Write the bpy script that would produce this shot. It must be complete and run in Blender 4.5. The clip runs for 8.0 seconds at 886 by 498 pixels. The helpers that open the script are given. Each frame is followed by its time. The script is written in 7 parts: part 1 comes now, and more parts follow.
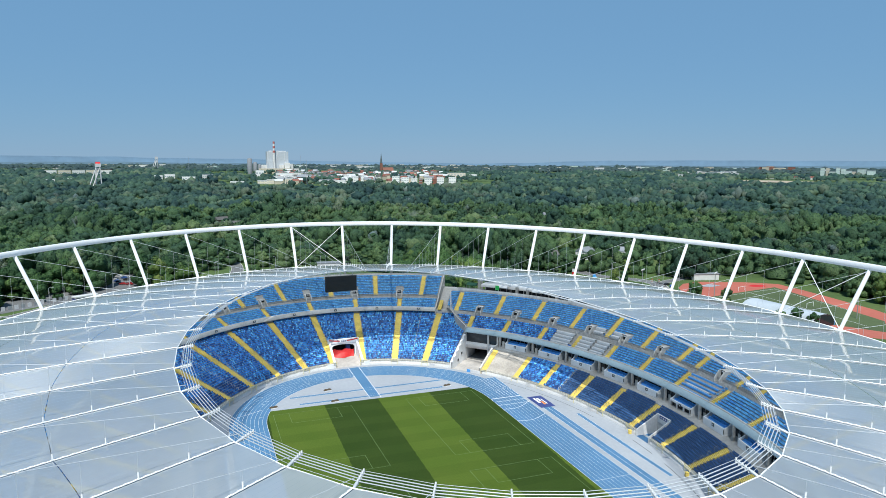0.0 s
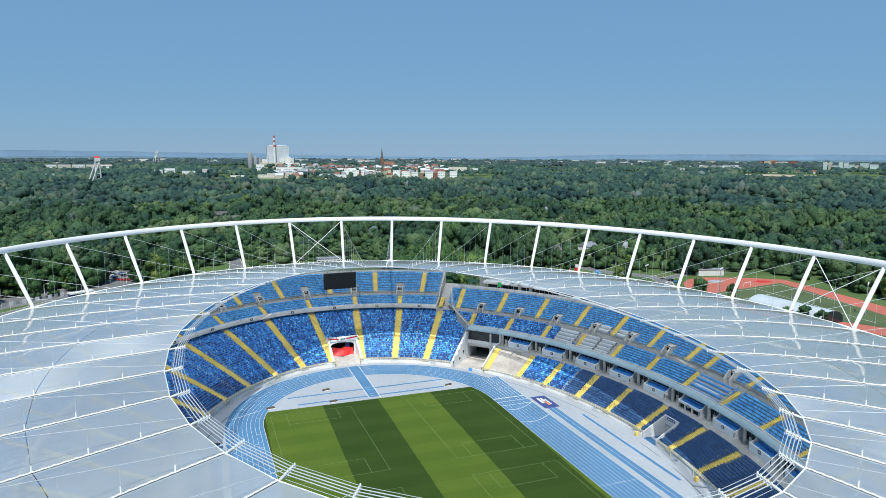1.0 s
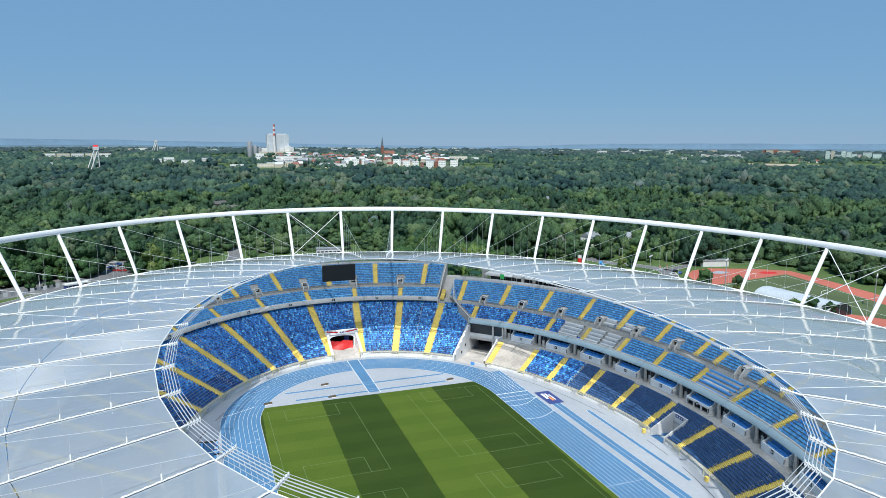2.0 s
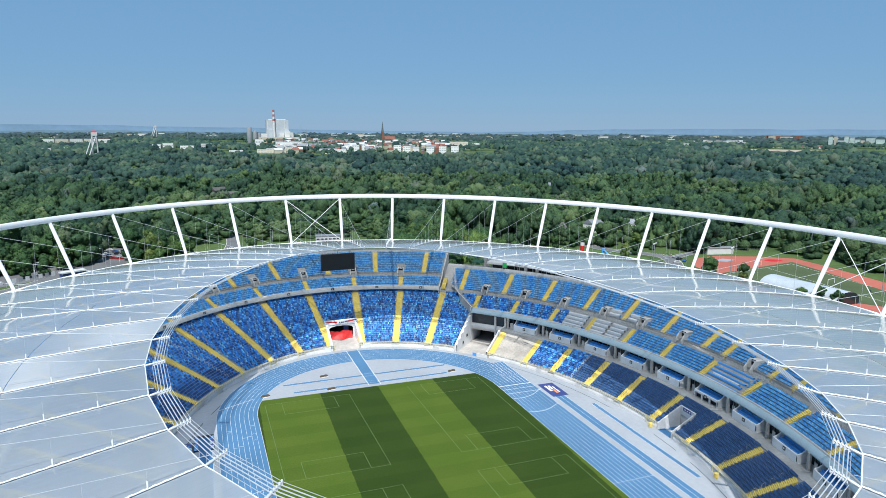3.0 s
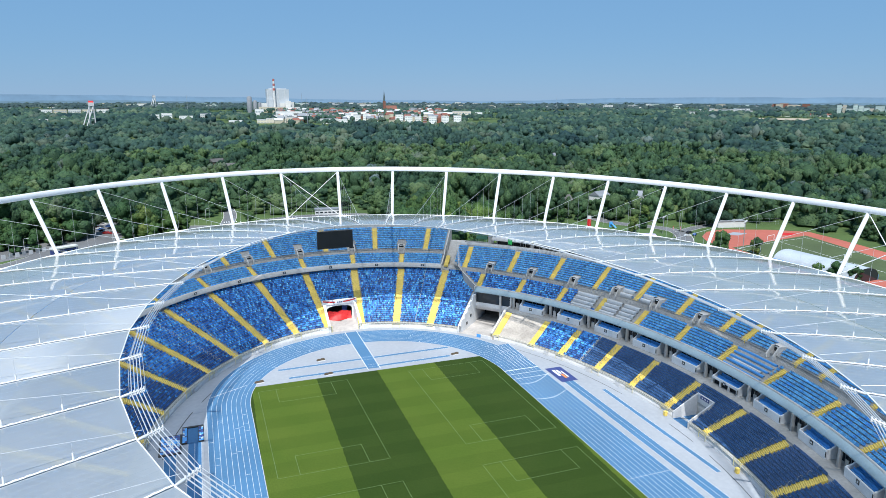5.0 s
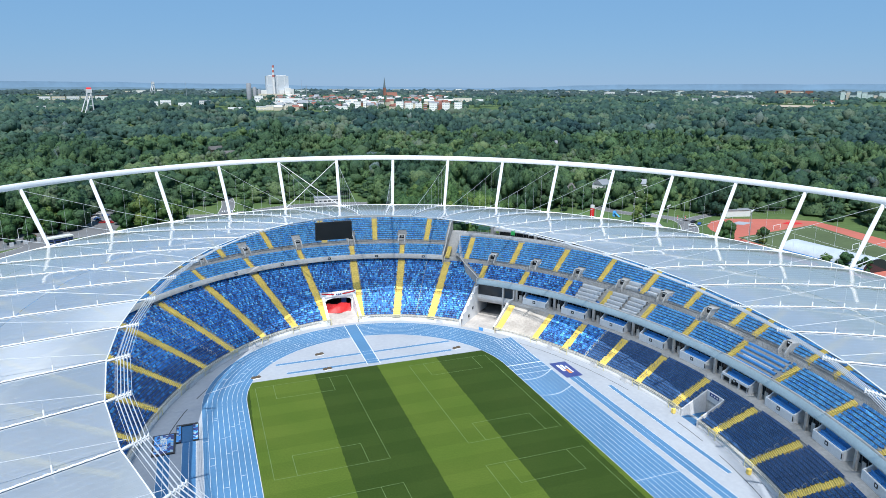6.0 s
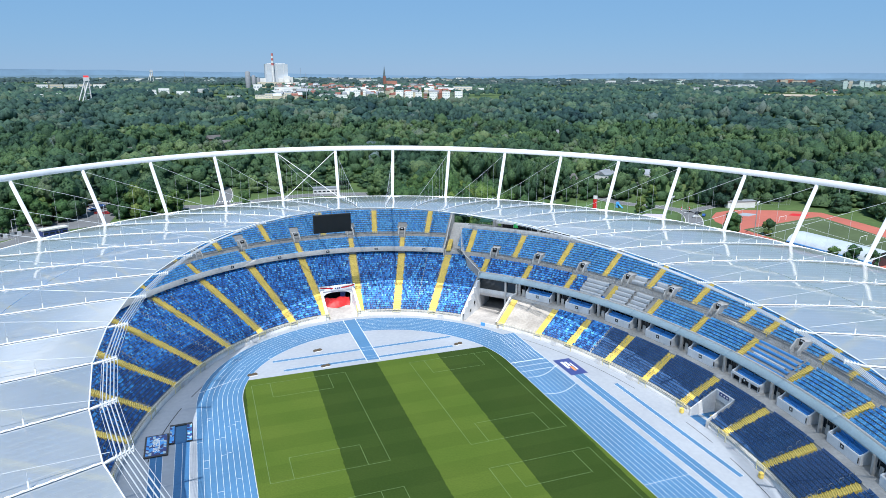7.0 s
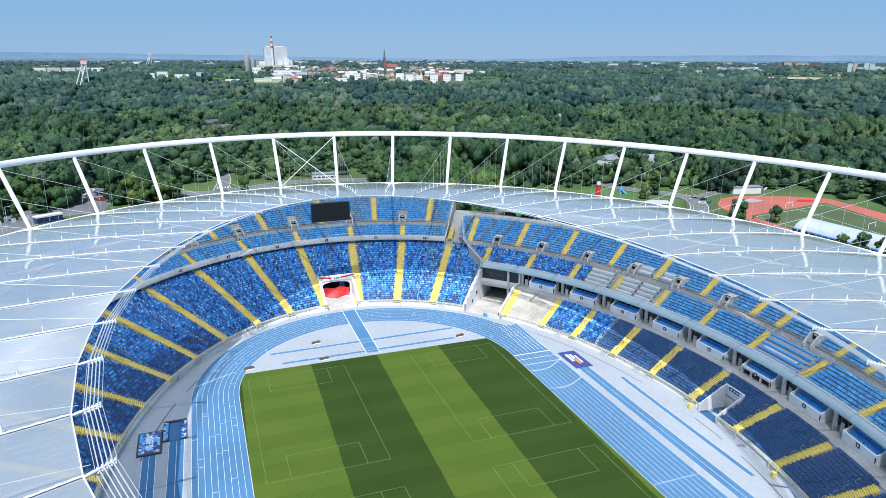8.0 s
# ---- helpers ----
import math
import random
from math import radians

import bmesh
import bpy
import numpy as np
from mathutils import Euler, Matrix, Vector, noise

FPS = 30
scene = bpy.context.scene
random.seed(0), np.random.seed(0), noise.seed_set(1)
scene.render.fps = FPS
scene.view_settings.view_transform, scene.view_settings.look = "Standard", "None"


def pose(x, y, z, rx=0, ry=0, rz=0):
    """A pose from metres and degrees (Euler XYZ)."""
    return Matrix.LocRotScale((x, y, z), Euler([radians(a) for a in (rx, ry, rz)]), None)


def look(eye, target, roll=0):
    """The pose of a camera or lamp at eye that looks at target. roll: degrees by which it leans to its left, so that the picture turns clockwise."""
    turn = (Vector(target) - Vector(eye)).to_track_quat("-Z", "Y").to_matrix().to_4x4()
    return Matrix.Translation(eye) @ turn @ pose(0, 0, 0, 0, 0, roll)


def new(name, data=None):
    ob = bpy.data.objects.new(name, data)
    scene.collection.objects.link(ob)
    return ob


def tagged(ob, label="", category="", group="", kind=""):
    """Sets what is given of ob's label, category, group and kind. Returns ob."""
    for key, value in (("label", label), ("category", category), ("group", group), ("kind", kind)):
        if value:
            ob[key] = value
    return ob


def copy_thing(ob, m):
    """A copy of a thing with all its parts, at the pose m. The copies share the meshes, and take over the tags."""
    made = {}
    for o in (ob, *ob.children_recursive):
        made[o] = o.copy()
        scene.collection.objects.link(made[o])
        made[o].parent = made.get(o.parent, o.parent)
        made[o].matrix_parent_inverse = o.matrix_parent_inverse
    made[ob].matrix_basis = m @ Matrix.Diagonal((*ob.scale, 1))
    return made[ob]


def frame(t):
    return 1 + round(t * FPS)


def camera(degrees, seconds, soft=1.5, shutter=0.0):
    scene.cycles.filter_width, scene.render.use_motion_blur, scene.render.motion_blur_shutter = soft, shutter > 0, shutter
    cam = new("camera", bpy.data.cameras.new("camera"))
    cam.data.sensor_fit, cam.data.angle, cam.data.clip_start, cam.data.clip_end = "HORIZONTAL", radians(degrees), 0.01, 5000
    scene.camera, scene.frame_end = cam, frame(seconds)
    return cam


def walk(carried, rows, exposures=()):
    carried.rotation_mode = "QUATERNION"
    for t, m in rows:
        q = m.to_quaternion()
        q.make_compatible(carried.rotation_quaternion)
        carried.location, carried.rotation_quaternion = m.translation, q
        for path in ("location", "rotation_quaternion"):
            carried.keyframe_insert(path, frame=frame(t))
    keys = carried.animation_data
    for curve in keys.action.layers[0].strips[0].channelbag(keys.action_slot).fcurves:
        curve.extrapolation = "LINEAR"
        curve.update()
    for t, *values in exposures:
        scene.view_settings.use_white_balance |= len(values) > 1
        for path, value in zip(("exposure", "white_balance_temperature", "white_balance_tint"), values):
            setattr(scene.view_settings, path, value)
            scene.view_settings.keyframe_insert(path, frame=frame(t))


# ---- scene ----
cam = camera(66.89, 8.0, 0.8)
ROWS = [
    (0.0, -54.92, -156.44, 80.03, 82.344, -0.312, -20.499),
    (0.5, -53.87, -153.65, 80.01, 82.128, -0.284, -20.451),
    (1.0, -52.93, -150.84, 79.98, 81.847, -0.272, -20.42),
    (1.5, -52.04, -147.83, 79.88, 81.443, -0.29, -20.399),
    (3.0, -49.5, -139.56, 79.87, 79.729, -0.306, -20.335),
    (3.5, -48.55, -136.75, 79.95, 79.112, -0.267, -20.309),
    (4.0, -47.5, -133.95, 79.93, 78.452, -0.216, -20.257),
    (4.5, -46.32, -131.1, 79.88, 77.799, -0.172, -20.186),
    (6.0, -43.55, -122.82, 79.92, 76.108, -0.145, -20.079),
    (6.5, -42.82, -120.11, 79.99, 75.64, -0.168, -20.082),
    (7.0, -42.07, -117.45, 79.92, 75.183, -0.213, -20.074),
    (7.5, -41.25, -114.84, 79.97, 74.588, -0.217, -20.04),
    (8.0, -40.34, -112.12, 80.08, 73.818, -0.165, -20.022),
]
walk(cam, [(t, pose(x, y, z, rx, ry, rz)) for t, x, y, z, rx, ry, rz in ROWS], [(0.0, 0.23, 6300, 5), (3.5, 0.31, 6230, 7), (8.0, 0.47, 6060, 9)])

# ---- light ----
SUN_EL, SUN_AZ = radians(57.5), radians(-155)
world = bpy.data.worlds.new("sky")
scene.world = world
world.use_nodes = True
wn = world.node_tree.nodes
sky = wn.new("ShaderNodeTexSky")
sky.sky_type, sky.sun_disc = "NISHITA", False
sky.sun_elevation, sky.sun_rotation = SUN_EL, SUN_AZ
sky.air_density, sky.dust_density, sky.ozone_density = 1.0, 0.0, 4.0
world.node_tree.links.new(sky.outputs[0], wn["Background"].inputs[0])
wn["Background"].inputs[1].default_value = 0.013
haze = wn.new("ShaderNodeBackground")  # even blue summer haze over the whole sky
haze.inputs[0].default_value, haze.inputs[1].default_value = (0.265, 0.53, 0.89, 1), 0.465
both = wn.new("ShaderNodeAddShader")
world.node_tree.links.new(wn["Background"].outputs[0], both.inputs[0])
world.node_tree.links.new(haze.outputs[0], both.inputs[1])
world.node_tree.links.new(both.outputs[0], wn["World Output"].inputs[0])
sun = new("sun", bpy.data.lights.new("sun", "SUN"))
sun.data.energy, sun.data.angle, sun.data.color = 4.4, radians(0.5), (1.0, 0.96, 0.9)
sun.matrix_world = look((0, 0, 300), (-math.sin(SUN_AZ) * math.cos(SUN_EL), -math.cos(SUN_AZ) * math.cos(SUN_EL), 300 - math.sin(SUN_EL)))


# ---- materials ----
class Nodes:
    """Short access to one material's node tree."""

    def __init__(self, name):
        self.mat = bpy.data.materials.new(name)
        self.mat.use_nodes = True
        self.tree = self.mat.node_tree
        self.bsdf = self.tree.nodes["Principled BSDF"]
        self.out = self.tree.nodes["Material Output"]

    def add(self, kind, **values):
        node = self.tree.nodes.new(kind)
        for key, value in values.items():
            node.inputs[key].default_value = value
        return node

    def link(self, a, b):
        self.tree.links.new(a, b)

    def position(self):
        return self.tree.nodes.new("ShaderNodeNewGeometry").outputs["Position"]

    def noise(self, scale, detail=4.0, vector=None):
        n = self.add("ShaderNodeTexNoise", Scale=scale, Detail=detail)
        self.link(vector or self.position(), n.inputs["Vector"])
        return n.outputs["Fac"]

    def ramp(self, fac, stops, constant=False):
        n = self.tree.nodes.new("ShaderNodeValToRGB")
        if constant:
            n.color_ramp.interpolation = "CONSTANT"
        els = n.color_ramp.elements
        while len(els) < len(stops):
            els.new(0.5)
        for el, (at, col) in zip(els, stops):
            el.position, el.color = at, (*col, 1)
        self.link(fac, n.inputs[0])
        return n.outputs[0]

    def mix(self, fac, a, b, mode="MIX"):
        n = self.tree.nodes.new("ShaderNodeMix")
        n.data_type, n.blend_type = "RGBA", mode
        for sock, val in ((n.inputs[0], fac), (n.inputs[6], a), (n.inputs[7], b)):
            if isinstance(val, (int, float)):
                sock.default_value = val
            elif isinstance(val, tuple):
                sock.default_value = (*val, 1)
            else:
                self.link(val, sock)
        return n.outputs[2]

    def math(self, op, a, b=0.0):
        n = self.tree.nodes.new("ShaderNodeMath")
        n.operation = op
        for sock, val in zip(n.inputs, (a, b)):
            if isinstance(val, (int, float)):
                sock.default_value = val
            else:
                self.link(val, sock)
        return n.outputs[0]

    def bump(self, height, strength, distance):
        n = self.add("ShaderNodeBump", Strength=strength, Distance=distance)
        self.link(height, n.inputs["Height"])
        self.link(n.outputs[0], self.bsdf.inputs["Normal"])


def scaled(c, k):
    return tuple(min(1.0, v * k) for v in c)


def surface(name, col, rough=0.7, metal=0.0, big=0.15, fine=2.0, vary=0.18, bump=0.0, random_piece=0.0):
    """A plain worn surface: base colour with stains at a large and grain at a fine scale."""
    m = Nodes(name)
    a = m.ramp(m.noise(big, 5), [(0.3, scaled(col, 1 - vary)), (0.7, scaled(col, 1 + vary * 0.6))])
    b = m.ramp(m.noise(fine, 6), [(0.3, (1 - vary,) * 3), (0.7, (1.0, 1.0, 1.0))])
    c = m.mix(1.0, a, b, "MULTIPLY")
    if random_piece:
        info = m.tree.nodes.new("ShaderNodeObjectInfo")
        c = m.mix(1.0, c, m.ramp(info.outputs["Random"], [(0.0, (1 - random_piece,) * 3), (1.0, (1.0, 1.0, 1.0))]), "MULTIPLY")
    m.link(c, m.bsdf.inputs["Base Color"])
    m.bsdf.inputs["Roughness"].default_value = rough
    m.bsdf.inputs["Metallic"].default_value = metal
    if bump:
        m.bump(m.noise(fine * 2, 4), 0.4, bump)
    return m.mat


def islands(name, stops, rough=0.5, constant=True, vary=0.25, scale=0.5):
    """Pieces of one mesh that differ piece by piece."""
    m = Nodes(name)
    geo = m.tree.nodes.new("ShaderNodeNewGeometry")
    c = m.ramp(geo.outputs["Random Per Island"], stops, constant)
    c = m.mix(1.0, c, m.ramp(m.noise(scale, 3), [(0.3, (1 - vary,) * 3), (0.7, (1.0, 1.0, 1.0))]), "MULTIPLY")
    m.link(c, m.bsdf.inputs["Base Color"])
    m.bsdf.inputs["Roughness"].default_value = rough
    m.bsdf.inputs["Specular IOR Level"].default_value = 0.3
    return m.mat


def roof_sheet():
    """Multiwall polycarbonate: glossy, milky, lets part of the daylight through."""
    m = Nodes("polycarbonate")
    info = m.tree.nodes.new("ShaderNodeObjectInfo")
    c = m.ramp(info.outputs["Random"], [(0.0, (0.70, 0.735, 0.755)), (0.55, (0.79, 0.825, 0.845)), (0.93, (0.85, 0.875, 0.885)), (1.0, (0.95, 0.95, 0.93))])
    c = m.mix(1.0, c, m.ramp(m.noise(0.12, 5), [(0.3, (0.88, 0.89, 0.9)), (0.7, (1.0, 1.0, 1.0))]), "MULTIPLY")
    m.link(c, m.bsdf.inputs["Base Color"])
    m.bsdf.inputs["Roughness"].default_value = 0.5
    m.bsdf.inputs["Specular IOR Level"].default_value = 0.0
    m.bump(m.noise(0.35, 3), 0.05, 0.03)
    tr = m.tree.nodes.new("ShaderNodeBsdfTranslucent")
    tr.inputs["Color"].default_value = (0.97, 0.98, 0.99, 1)
    mx = m.add("ShaderNodeMixShader", Fac=0.62)
    m.link(m.bsdf.outputs[0], mx.inputs[1])
    m.link(tr.outputs[0], mx.inputs[2])
    gl = m.tree.nodes.new("ShaderNodeBsdfGlossy")
    gl.inputs["Roughness"].default_value = 0.045
    lw = m.add("ShaderNodeLayerWeight", Blend=0.5)
    gloss = m.math("ADD", m.math("MULTIPLY", m.math("POWER", lw.outputs["Facing"], 3.0), 0.74), 0.06)
    top = m.tree.nodes.new("ShaderNodeMixShader")
    clear = m.tree.nodes.new("ShaderNodeBsdfTransparent")
    clear.inputs["Color"].default_value = (0.97, 0.98, 1.0, 1)
    body = m.add("ShaderNodeMixShader", Fac=0.23)
    m.link(mx.outputs[0], body.inputs[1])
    m.link(clear.outputs[0], body.inputs[2])
    m.link(gloss, top.inputs[0])
    m.link(body.outputs[0], top.inputs[1])
    m.link(gl.outputs[0], top.inputs[2])
    # the ribs along each sheet throw a streak of light across themselves
    ribs = m.add("ShaderNodeBsdfAnisotropic", Roughness=0.42, Anisotropy=0.76)
    ridge = m.tree.nodes.new("ShaderNodeAttribute")
    ridge.attribute_name = "ridge"
    m.link(ridge.outputs["Vector"], ribs.inputs["Tangent"])
    sheen = m.add("ShaderNodeMixShader", Fac=0.028)
    m.link(top.outputs[0], sheen.inputs[1])
    m.link(ribs.outputs[0], sheen.inputs[2])
    m.link(sheen.outputs[0], m.out.inputs["Surface"])
    return m.mat


def turf():
    """Mown pitch: broad stripes along it, faint bands across."""
    m = Nodes("turf")
    sep = m.tree.nodes.new("ShaderNodeSeparateXYZ")
    m.link(m.position(), sep.inputs[0])
    skew = m.math("SUBTRACT", sep.outputs[0], m.math("MULTIPLY", m.math("SUBTRACT", sep.outputs[1], 20.0), 0.028))
    sx = m.math("SINE", m.math("MULTIPLY", skew, math.pi / 18.1))
    wob = m.math("MULTIPLY", m.math("SUBTRACT", m.noise(0.8, 3), 0.5), 0.12)
    fx = m.math("GREATER_THAN", m.math("ADD", sx, wob), 0.0)
    sy = m.math("GREATER_THAN", m.math("SINE", m.math("MULTIPLY", sep.outputs[1], math.pi / 5.6)), 0.0)
    c = m.mix(fx, (0.035, 0.064, 0.013), (0.083, 0.13, 0.022))
    c = m.mix(1.0, c, m.mix(sy, (0.90, 0.92, 0.9), (1.0, 1.0, 1.0)), "MULTIPLY")
    c = m.mix(1.0, c, m.ramp(m.noise(0.07, 6), [(0.3, (0.86, 0.9, 0.8)), (0.7, (1.08, 1.0, 1.0))]), "MULTIPLY")
    c = m.mix(1.0, c, m.ramp(m.noise(3.0, 6), [(0.25, (0.75, 0.78, 0.7)), (0.75, (1.1, 1.08, 1.0))]), "MULTIPLY")
    m.link(c, m.bsdf.inputs["Base Color"])
    m.bsdf.inputs["Roughness"].default_value = 0.95
    m.bsdf.inputs["Specular IOR Level"].default_value = 0.1
    m.bump(m.noise(12.0, 2), 0.3, 0.02)
    return m.mat


def lawn():
    """Ground outside: rough grass, bare earth in patches."""
    m = Nodes("lawn")
    a = m.ramp(m.noise(0.012, 6), [(0.3, (0.045, 0.085, 0.022)), (0.55, (0.085, 0.14, 0.035)), (0.75, (0.15, 0.16, 0.06))])
    c = m.mix(1.0, a, m.ramp(m.noise(0.25, 6), [(0.3, (0.7, 0.72, 0.65)), (0.7, (1.0, 1.0, 1.0))]), "MULTIPLY")
    m.link(c, m.bsdf.inputs["Base Color"])
    m.bsdf.inputs["Roughness"].default_value = 0.95
    return m.mat


def glass_dark():
    m = Nodes("dark_glass")
    m.bsdf.inputs["Base Color"].default_value = (0.02, 0.026, 0.032, 1)
    m.bsdf.inputs["Roughness"].default_value = 0.08
    return m.mat


def leaves(name, stops, lone=0.0):
    m = Nodes(name)
    geo = m.tree.nodes.new("ShaderNodeNewGeometry")
    info = m.tree.nodes.new("ShaderNodeObjectInfo")
    tone = m.tree.nodes.new("ShaderNodeAttribute")
    tone.attribute_name = "tone"
    fac = m.math("FRACT", m.math("ADD", m.math("MULTIPLY", geo.outputs["Random Per Island"], 0.13), m.math("ADD", m.math("MULTIPLY", info.outputs["Random"], lone), tone.outputs["Fac"])))
    c = m.ramp(fac, stops)
    # Noise mottle: shade between leaf clumps put into the colour, coarse and fine.
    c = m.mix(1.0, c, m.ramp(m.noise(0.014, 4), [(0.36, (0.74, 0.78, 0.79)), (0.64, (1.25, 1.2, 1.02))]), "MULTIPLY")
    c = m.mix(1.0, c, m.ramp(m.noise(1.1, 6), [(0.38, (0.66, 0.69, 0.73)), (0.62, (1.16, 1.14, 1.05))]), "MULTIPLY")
    c = m.mix(1.0, c, m.ramp(geo.outputs["Random Per Island"], [(0.0, (0.84, 0.86, 0.88)), (1.0, (1.1, 1.08, 1.02))]), "MULTIPLY")
    m.link(c, m.bsdf.inputs["Base Color"])
    m.bsdf.inputs["Roughness"].default_value = 0.65
    m.bsdf.inputs["Specular IOR Level"].default_value = 0.2
    m.bump(m.noise(0.9, 6), 0.6, 1.2)
    through_leaf = m.add("ShaderNodeBsdfTranslucent")
    m.link(m.mix(1.0, c, (1.5, 1.7, 0.9), "MULTIPLY"), through_leaf.inputs["Color"])
    both_sides = m.add("ShaderNodeMixShader", Fac=0.3)
    m.link(m.bsdf.outputs[0], both_sides.inputs[1])
    m.link(through_leaf.outputs[0], both_sides.inputs[2])
    m.link(both_sides.outputs[0], m.out.inputs["Surface"])
    return m.mat


WHITE = surface("white_steel", (0.88, 0.88, 0.88), 0.35, vary=0.06)
GREYSTEEL = surface("grey_steel", (0.45, 0.47, 0.49), 0.4, 0.5, vary=0.1)
CABLE = surface("galvanised_cable", (0.66, 0.68, 0.70), 0.4, 0.3, vary=0.08)
CONCRETE = surface("concrete", (0.46, 0.45, 0.43), 0.85, big=0.12, fine=1.5, vary=0.25, bump=0.02)
PALECON = surface("pale_concrete", (0.63, 0.61, 0.58), 0.85, big=0.1, fine=1.2, vary=0.18, bump=0.02)
RAMP = surface("worn_ramp_concrete", (0.50, 0.465, 0.435), 0.9, big=0.15, fine=1.0, vary=0.22, bump=0.02)
TERRACE = surface("worn_terrace_stone", (0.47, 0.43, 0.385), 0.9, big=0.2, fine=1.5, vary=0.25, bump=0.02)
PALEWALL = surface("pale_wall", (0.66, 0.66, 0.66), 0.7, vary=0.14)
YELLOW = surface("yellow_paint", (0.80, 0.59, 0.13), 0.6, big=0.3, fine=2.5, vary=0.16)
FASCIA = surface("pale_blue_fascia", (0.42, 0.54, 0.59), 0.5, vary=0.1)
TARTAN = surface("blue_tartan", (0.068, 0.182, 0.335), 0.75, big=0.06, fine=1.4, vary=0.13)
# Darker copy of the blue tartan, roof shade put into its colour.
SHADETARTAN = surface("shade_toned_tartan", (0.04, 0.145, 0.31), 0.75, big=0.06, fine=1.4, vary=0.14)
APRON = surface("grey_tartan", (0.335, 0.36, 0.40), 0.8, big=0.05, fine=0.9, vary=0.1)
BOXWHITE = surface("white_box_panel", (0.80, 0.81, 0.82), 0.6, vary=0.1)
GATE = surface("pale_yellow_paint", (0.70, 0.64, 0.36), 0.5, vary=0.12)
RAILPALE = surface("pale_rail", (0.72, 0.70, 0.60), 0.5, vary=0.1)
LINE = surface("white_line", (0.78, 0.79, 0.8), 0.7, vary=0.08)
FAINT = surface("worn_line", (0.13, 0.20, 0.07), 0.8, vary=0.25, fine=0.6)
# Near-black colour that paints the shade inside openings.
SHADEBLACK = surface("painted_shade", (0.02, 0.022, 0.025), 0.8, vary=0.1)
BLACK = surface("black_plastic", (0.025, 0.026, 0.028), 0.5, vary=0.1)
SCREEN = surface("screen_black", (0.018, 0.018, 0.02), 0.45, vary=0.1)
RED = surface("red_sheet", (0.62, 0.02, 0.02), 0.55, vary=0.12)
ORANGE = surface("orange_print", (0.75, 0.25, 0.06), 0.6, vary=0.08)
NAVY = surface("navy_board", (0.03, 0.05, 0.20), 0.5, vary=0.1)
SKYBLUE = surface("sky_blue_print", (0.10, 0.38, 0.80), 0.5, vary=0.08)
CUSHION = surface("blue_cushion", (0.085, 0.32, 0.72), 0.6, vary=0.1)
COVER = surface("grey_cover", (0.58, 0.60, 0.62), 0.7, vary=0.12)
ASPHALT = surface("asphalt", (0.17, 0.172, 0.178), 0.9, big=0.05, fine=0.7, vary=0.2)
PAVING = surface("paving", (0.30, 0.29, 0.27), 0.9, big=0.08, fine=0.5, vary=0.2)
BARK = surface("bark", (0.10, 0.075, 0.05), 0.9, fine=3.0, vary=0.25)
GLASS = glass_dark()
ROOF = roof_sheet()
SEAM = surface("seam_strip", (0.46, 0.50, 0.53), 0.4, vary=0.06)
GUTTERSHADE = surface("gutter_shadow_line", (0.17, 0.21, 0.27), 0.5, 0.2, vary=0.12)
TURF = turf()
LAWN = lawn()
SEATS_WEST = islands("seats_mosaic", [(0.0, (0.020, 0.085, 0.30)), (0.22, (0.042, 0.195, 0.58)), (0.58, (0.072, 0.32, 0.80)), (0.85, (0.12, 0.47, 0.93)), (0.95, (0.25, 0.66, 0.97))], vary=0.15)
SEATS_DEEP = islands("seats_front_rows", [(0.0, (0.020, 0.07, 0.24)), (0.4, (0.032, 0.12, 0.36)), (0.75, (0.05, 0.2, 0.54)), (0.93, (0.09, 0.36, 0.78))])
SEATS_MID = islands("seats_middle_rows", [(0.0, (0.018, 0.065, 0.24)), (0.3, (0.034, 0.14, 0.42)), (0.6, (0.058, 0.25, 0.63)), (0.85, (0.10, 0.41, 0.83))])
SEATS_PALE = islands("seats_pale", [(0.0, (0.070, 0.274, 0.619)), (0.2, (0.106, 0.378, 0.749)), (0.6, (0.147, 0.454, 0.814)), (0.9, (0.065, 0.293, 0.760))])
SEATS_NAVY = islands("seats_navy", [(0.0, (0.030, 0.088, 0.225)), (0.5, (0.037, 0.108, 0.265)), (0.8, (0.052, 0.135, 0.31))])
GREENS = [(0.0, (0.038, 0.084, 0.066)), (0.25, (0.058, 0.117, 0.074)), (0.5, (0.084, 0.153, 0.081)), (0.7, (0.106, 0.174, 0.086)), (0.83, (0.138, 0.204, 0.109)), (0.91, (0.130, 0.171, 0.143)), (0.98, (0.167, 0.229, 0.268))]
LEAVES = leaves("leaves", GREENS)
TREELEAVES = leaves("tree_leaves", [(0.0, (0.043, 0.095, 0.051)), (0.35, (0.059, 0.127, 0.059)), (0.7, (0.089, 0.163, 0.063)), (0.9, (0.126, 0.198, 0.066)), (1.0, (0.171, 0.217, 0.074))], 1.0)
# Distance haze put into these leaf colours: bluer, paler greens.
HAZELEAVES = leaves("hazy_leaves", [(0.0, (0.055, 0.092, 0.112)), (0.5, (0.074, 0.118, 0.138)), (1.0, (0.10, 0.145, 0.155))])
FARLEAVES_HAZED = leaves("far_leaves_hazed", [(0.0, (0.032, 0.076, 0.092)), (0.3, (0.051, 0.105, 0.101)), (0.6, (0.075, 0.140, 0.118)), (0.8, (0.119, 0.183, 0.138)), (0.92, (0.128, 0.168, 0.156)), (0.98, (0.152, 0.209, 0.245))])


# ---- mesh tools ----
def link_mesh(name, mesh, material, parent=None, label="", kind=""):
    ob = new(name, mesh)
    if material:
        mesh.materials.append(material)
    ob.parent = parent
    if label or kind:
        tagged(ob, label=label, kind=kind)
    return ob


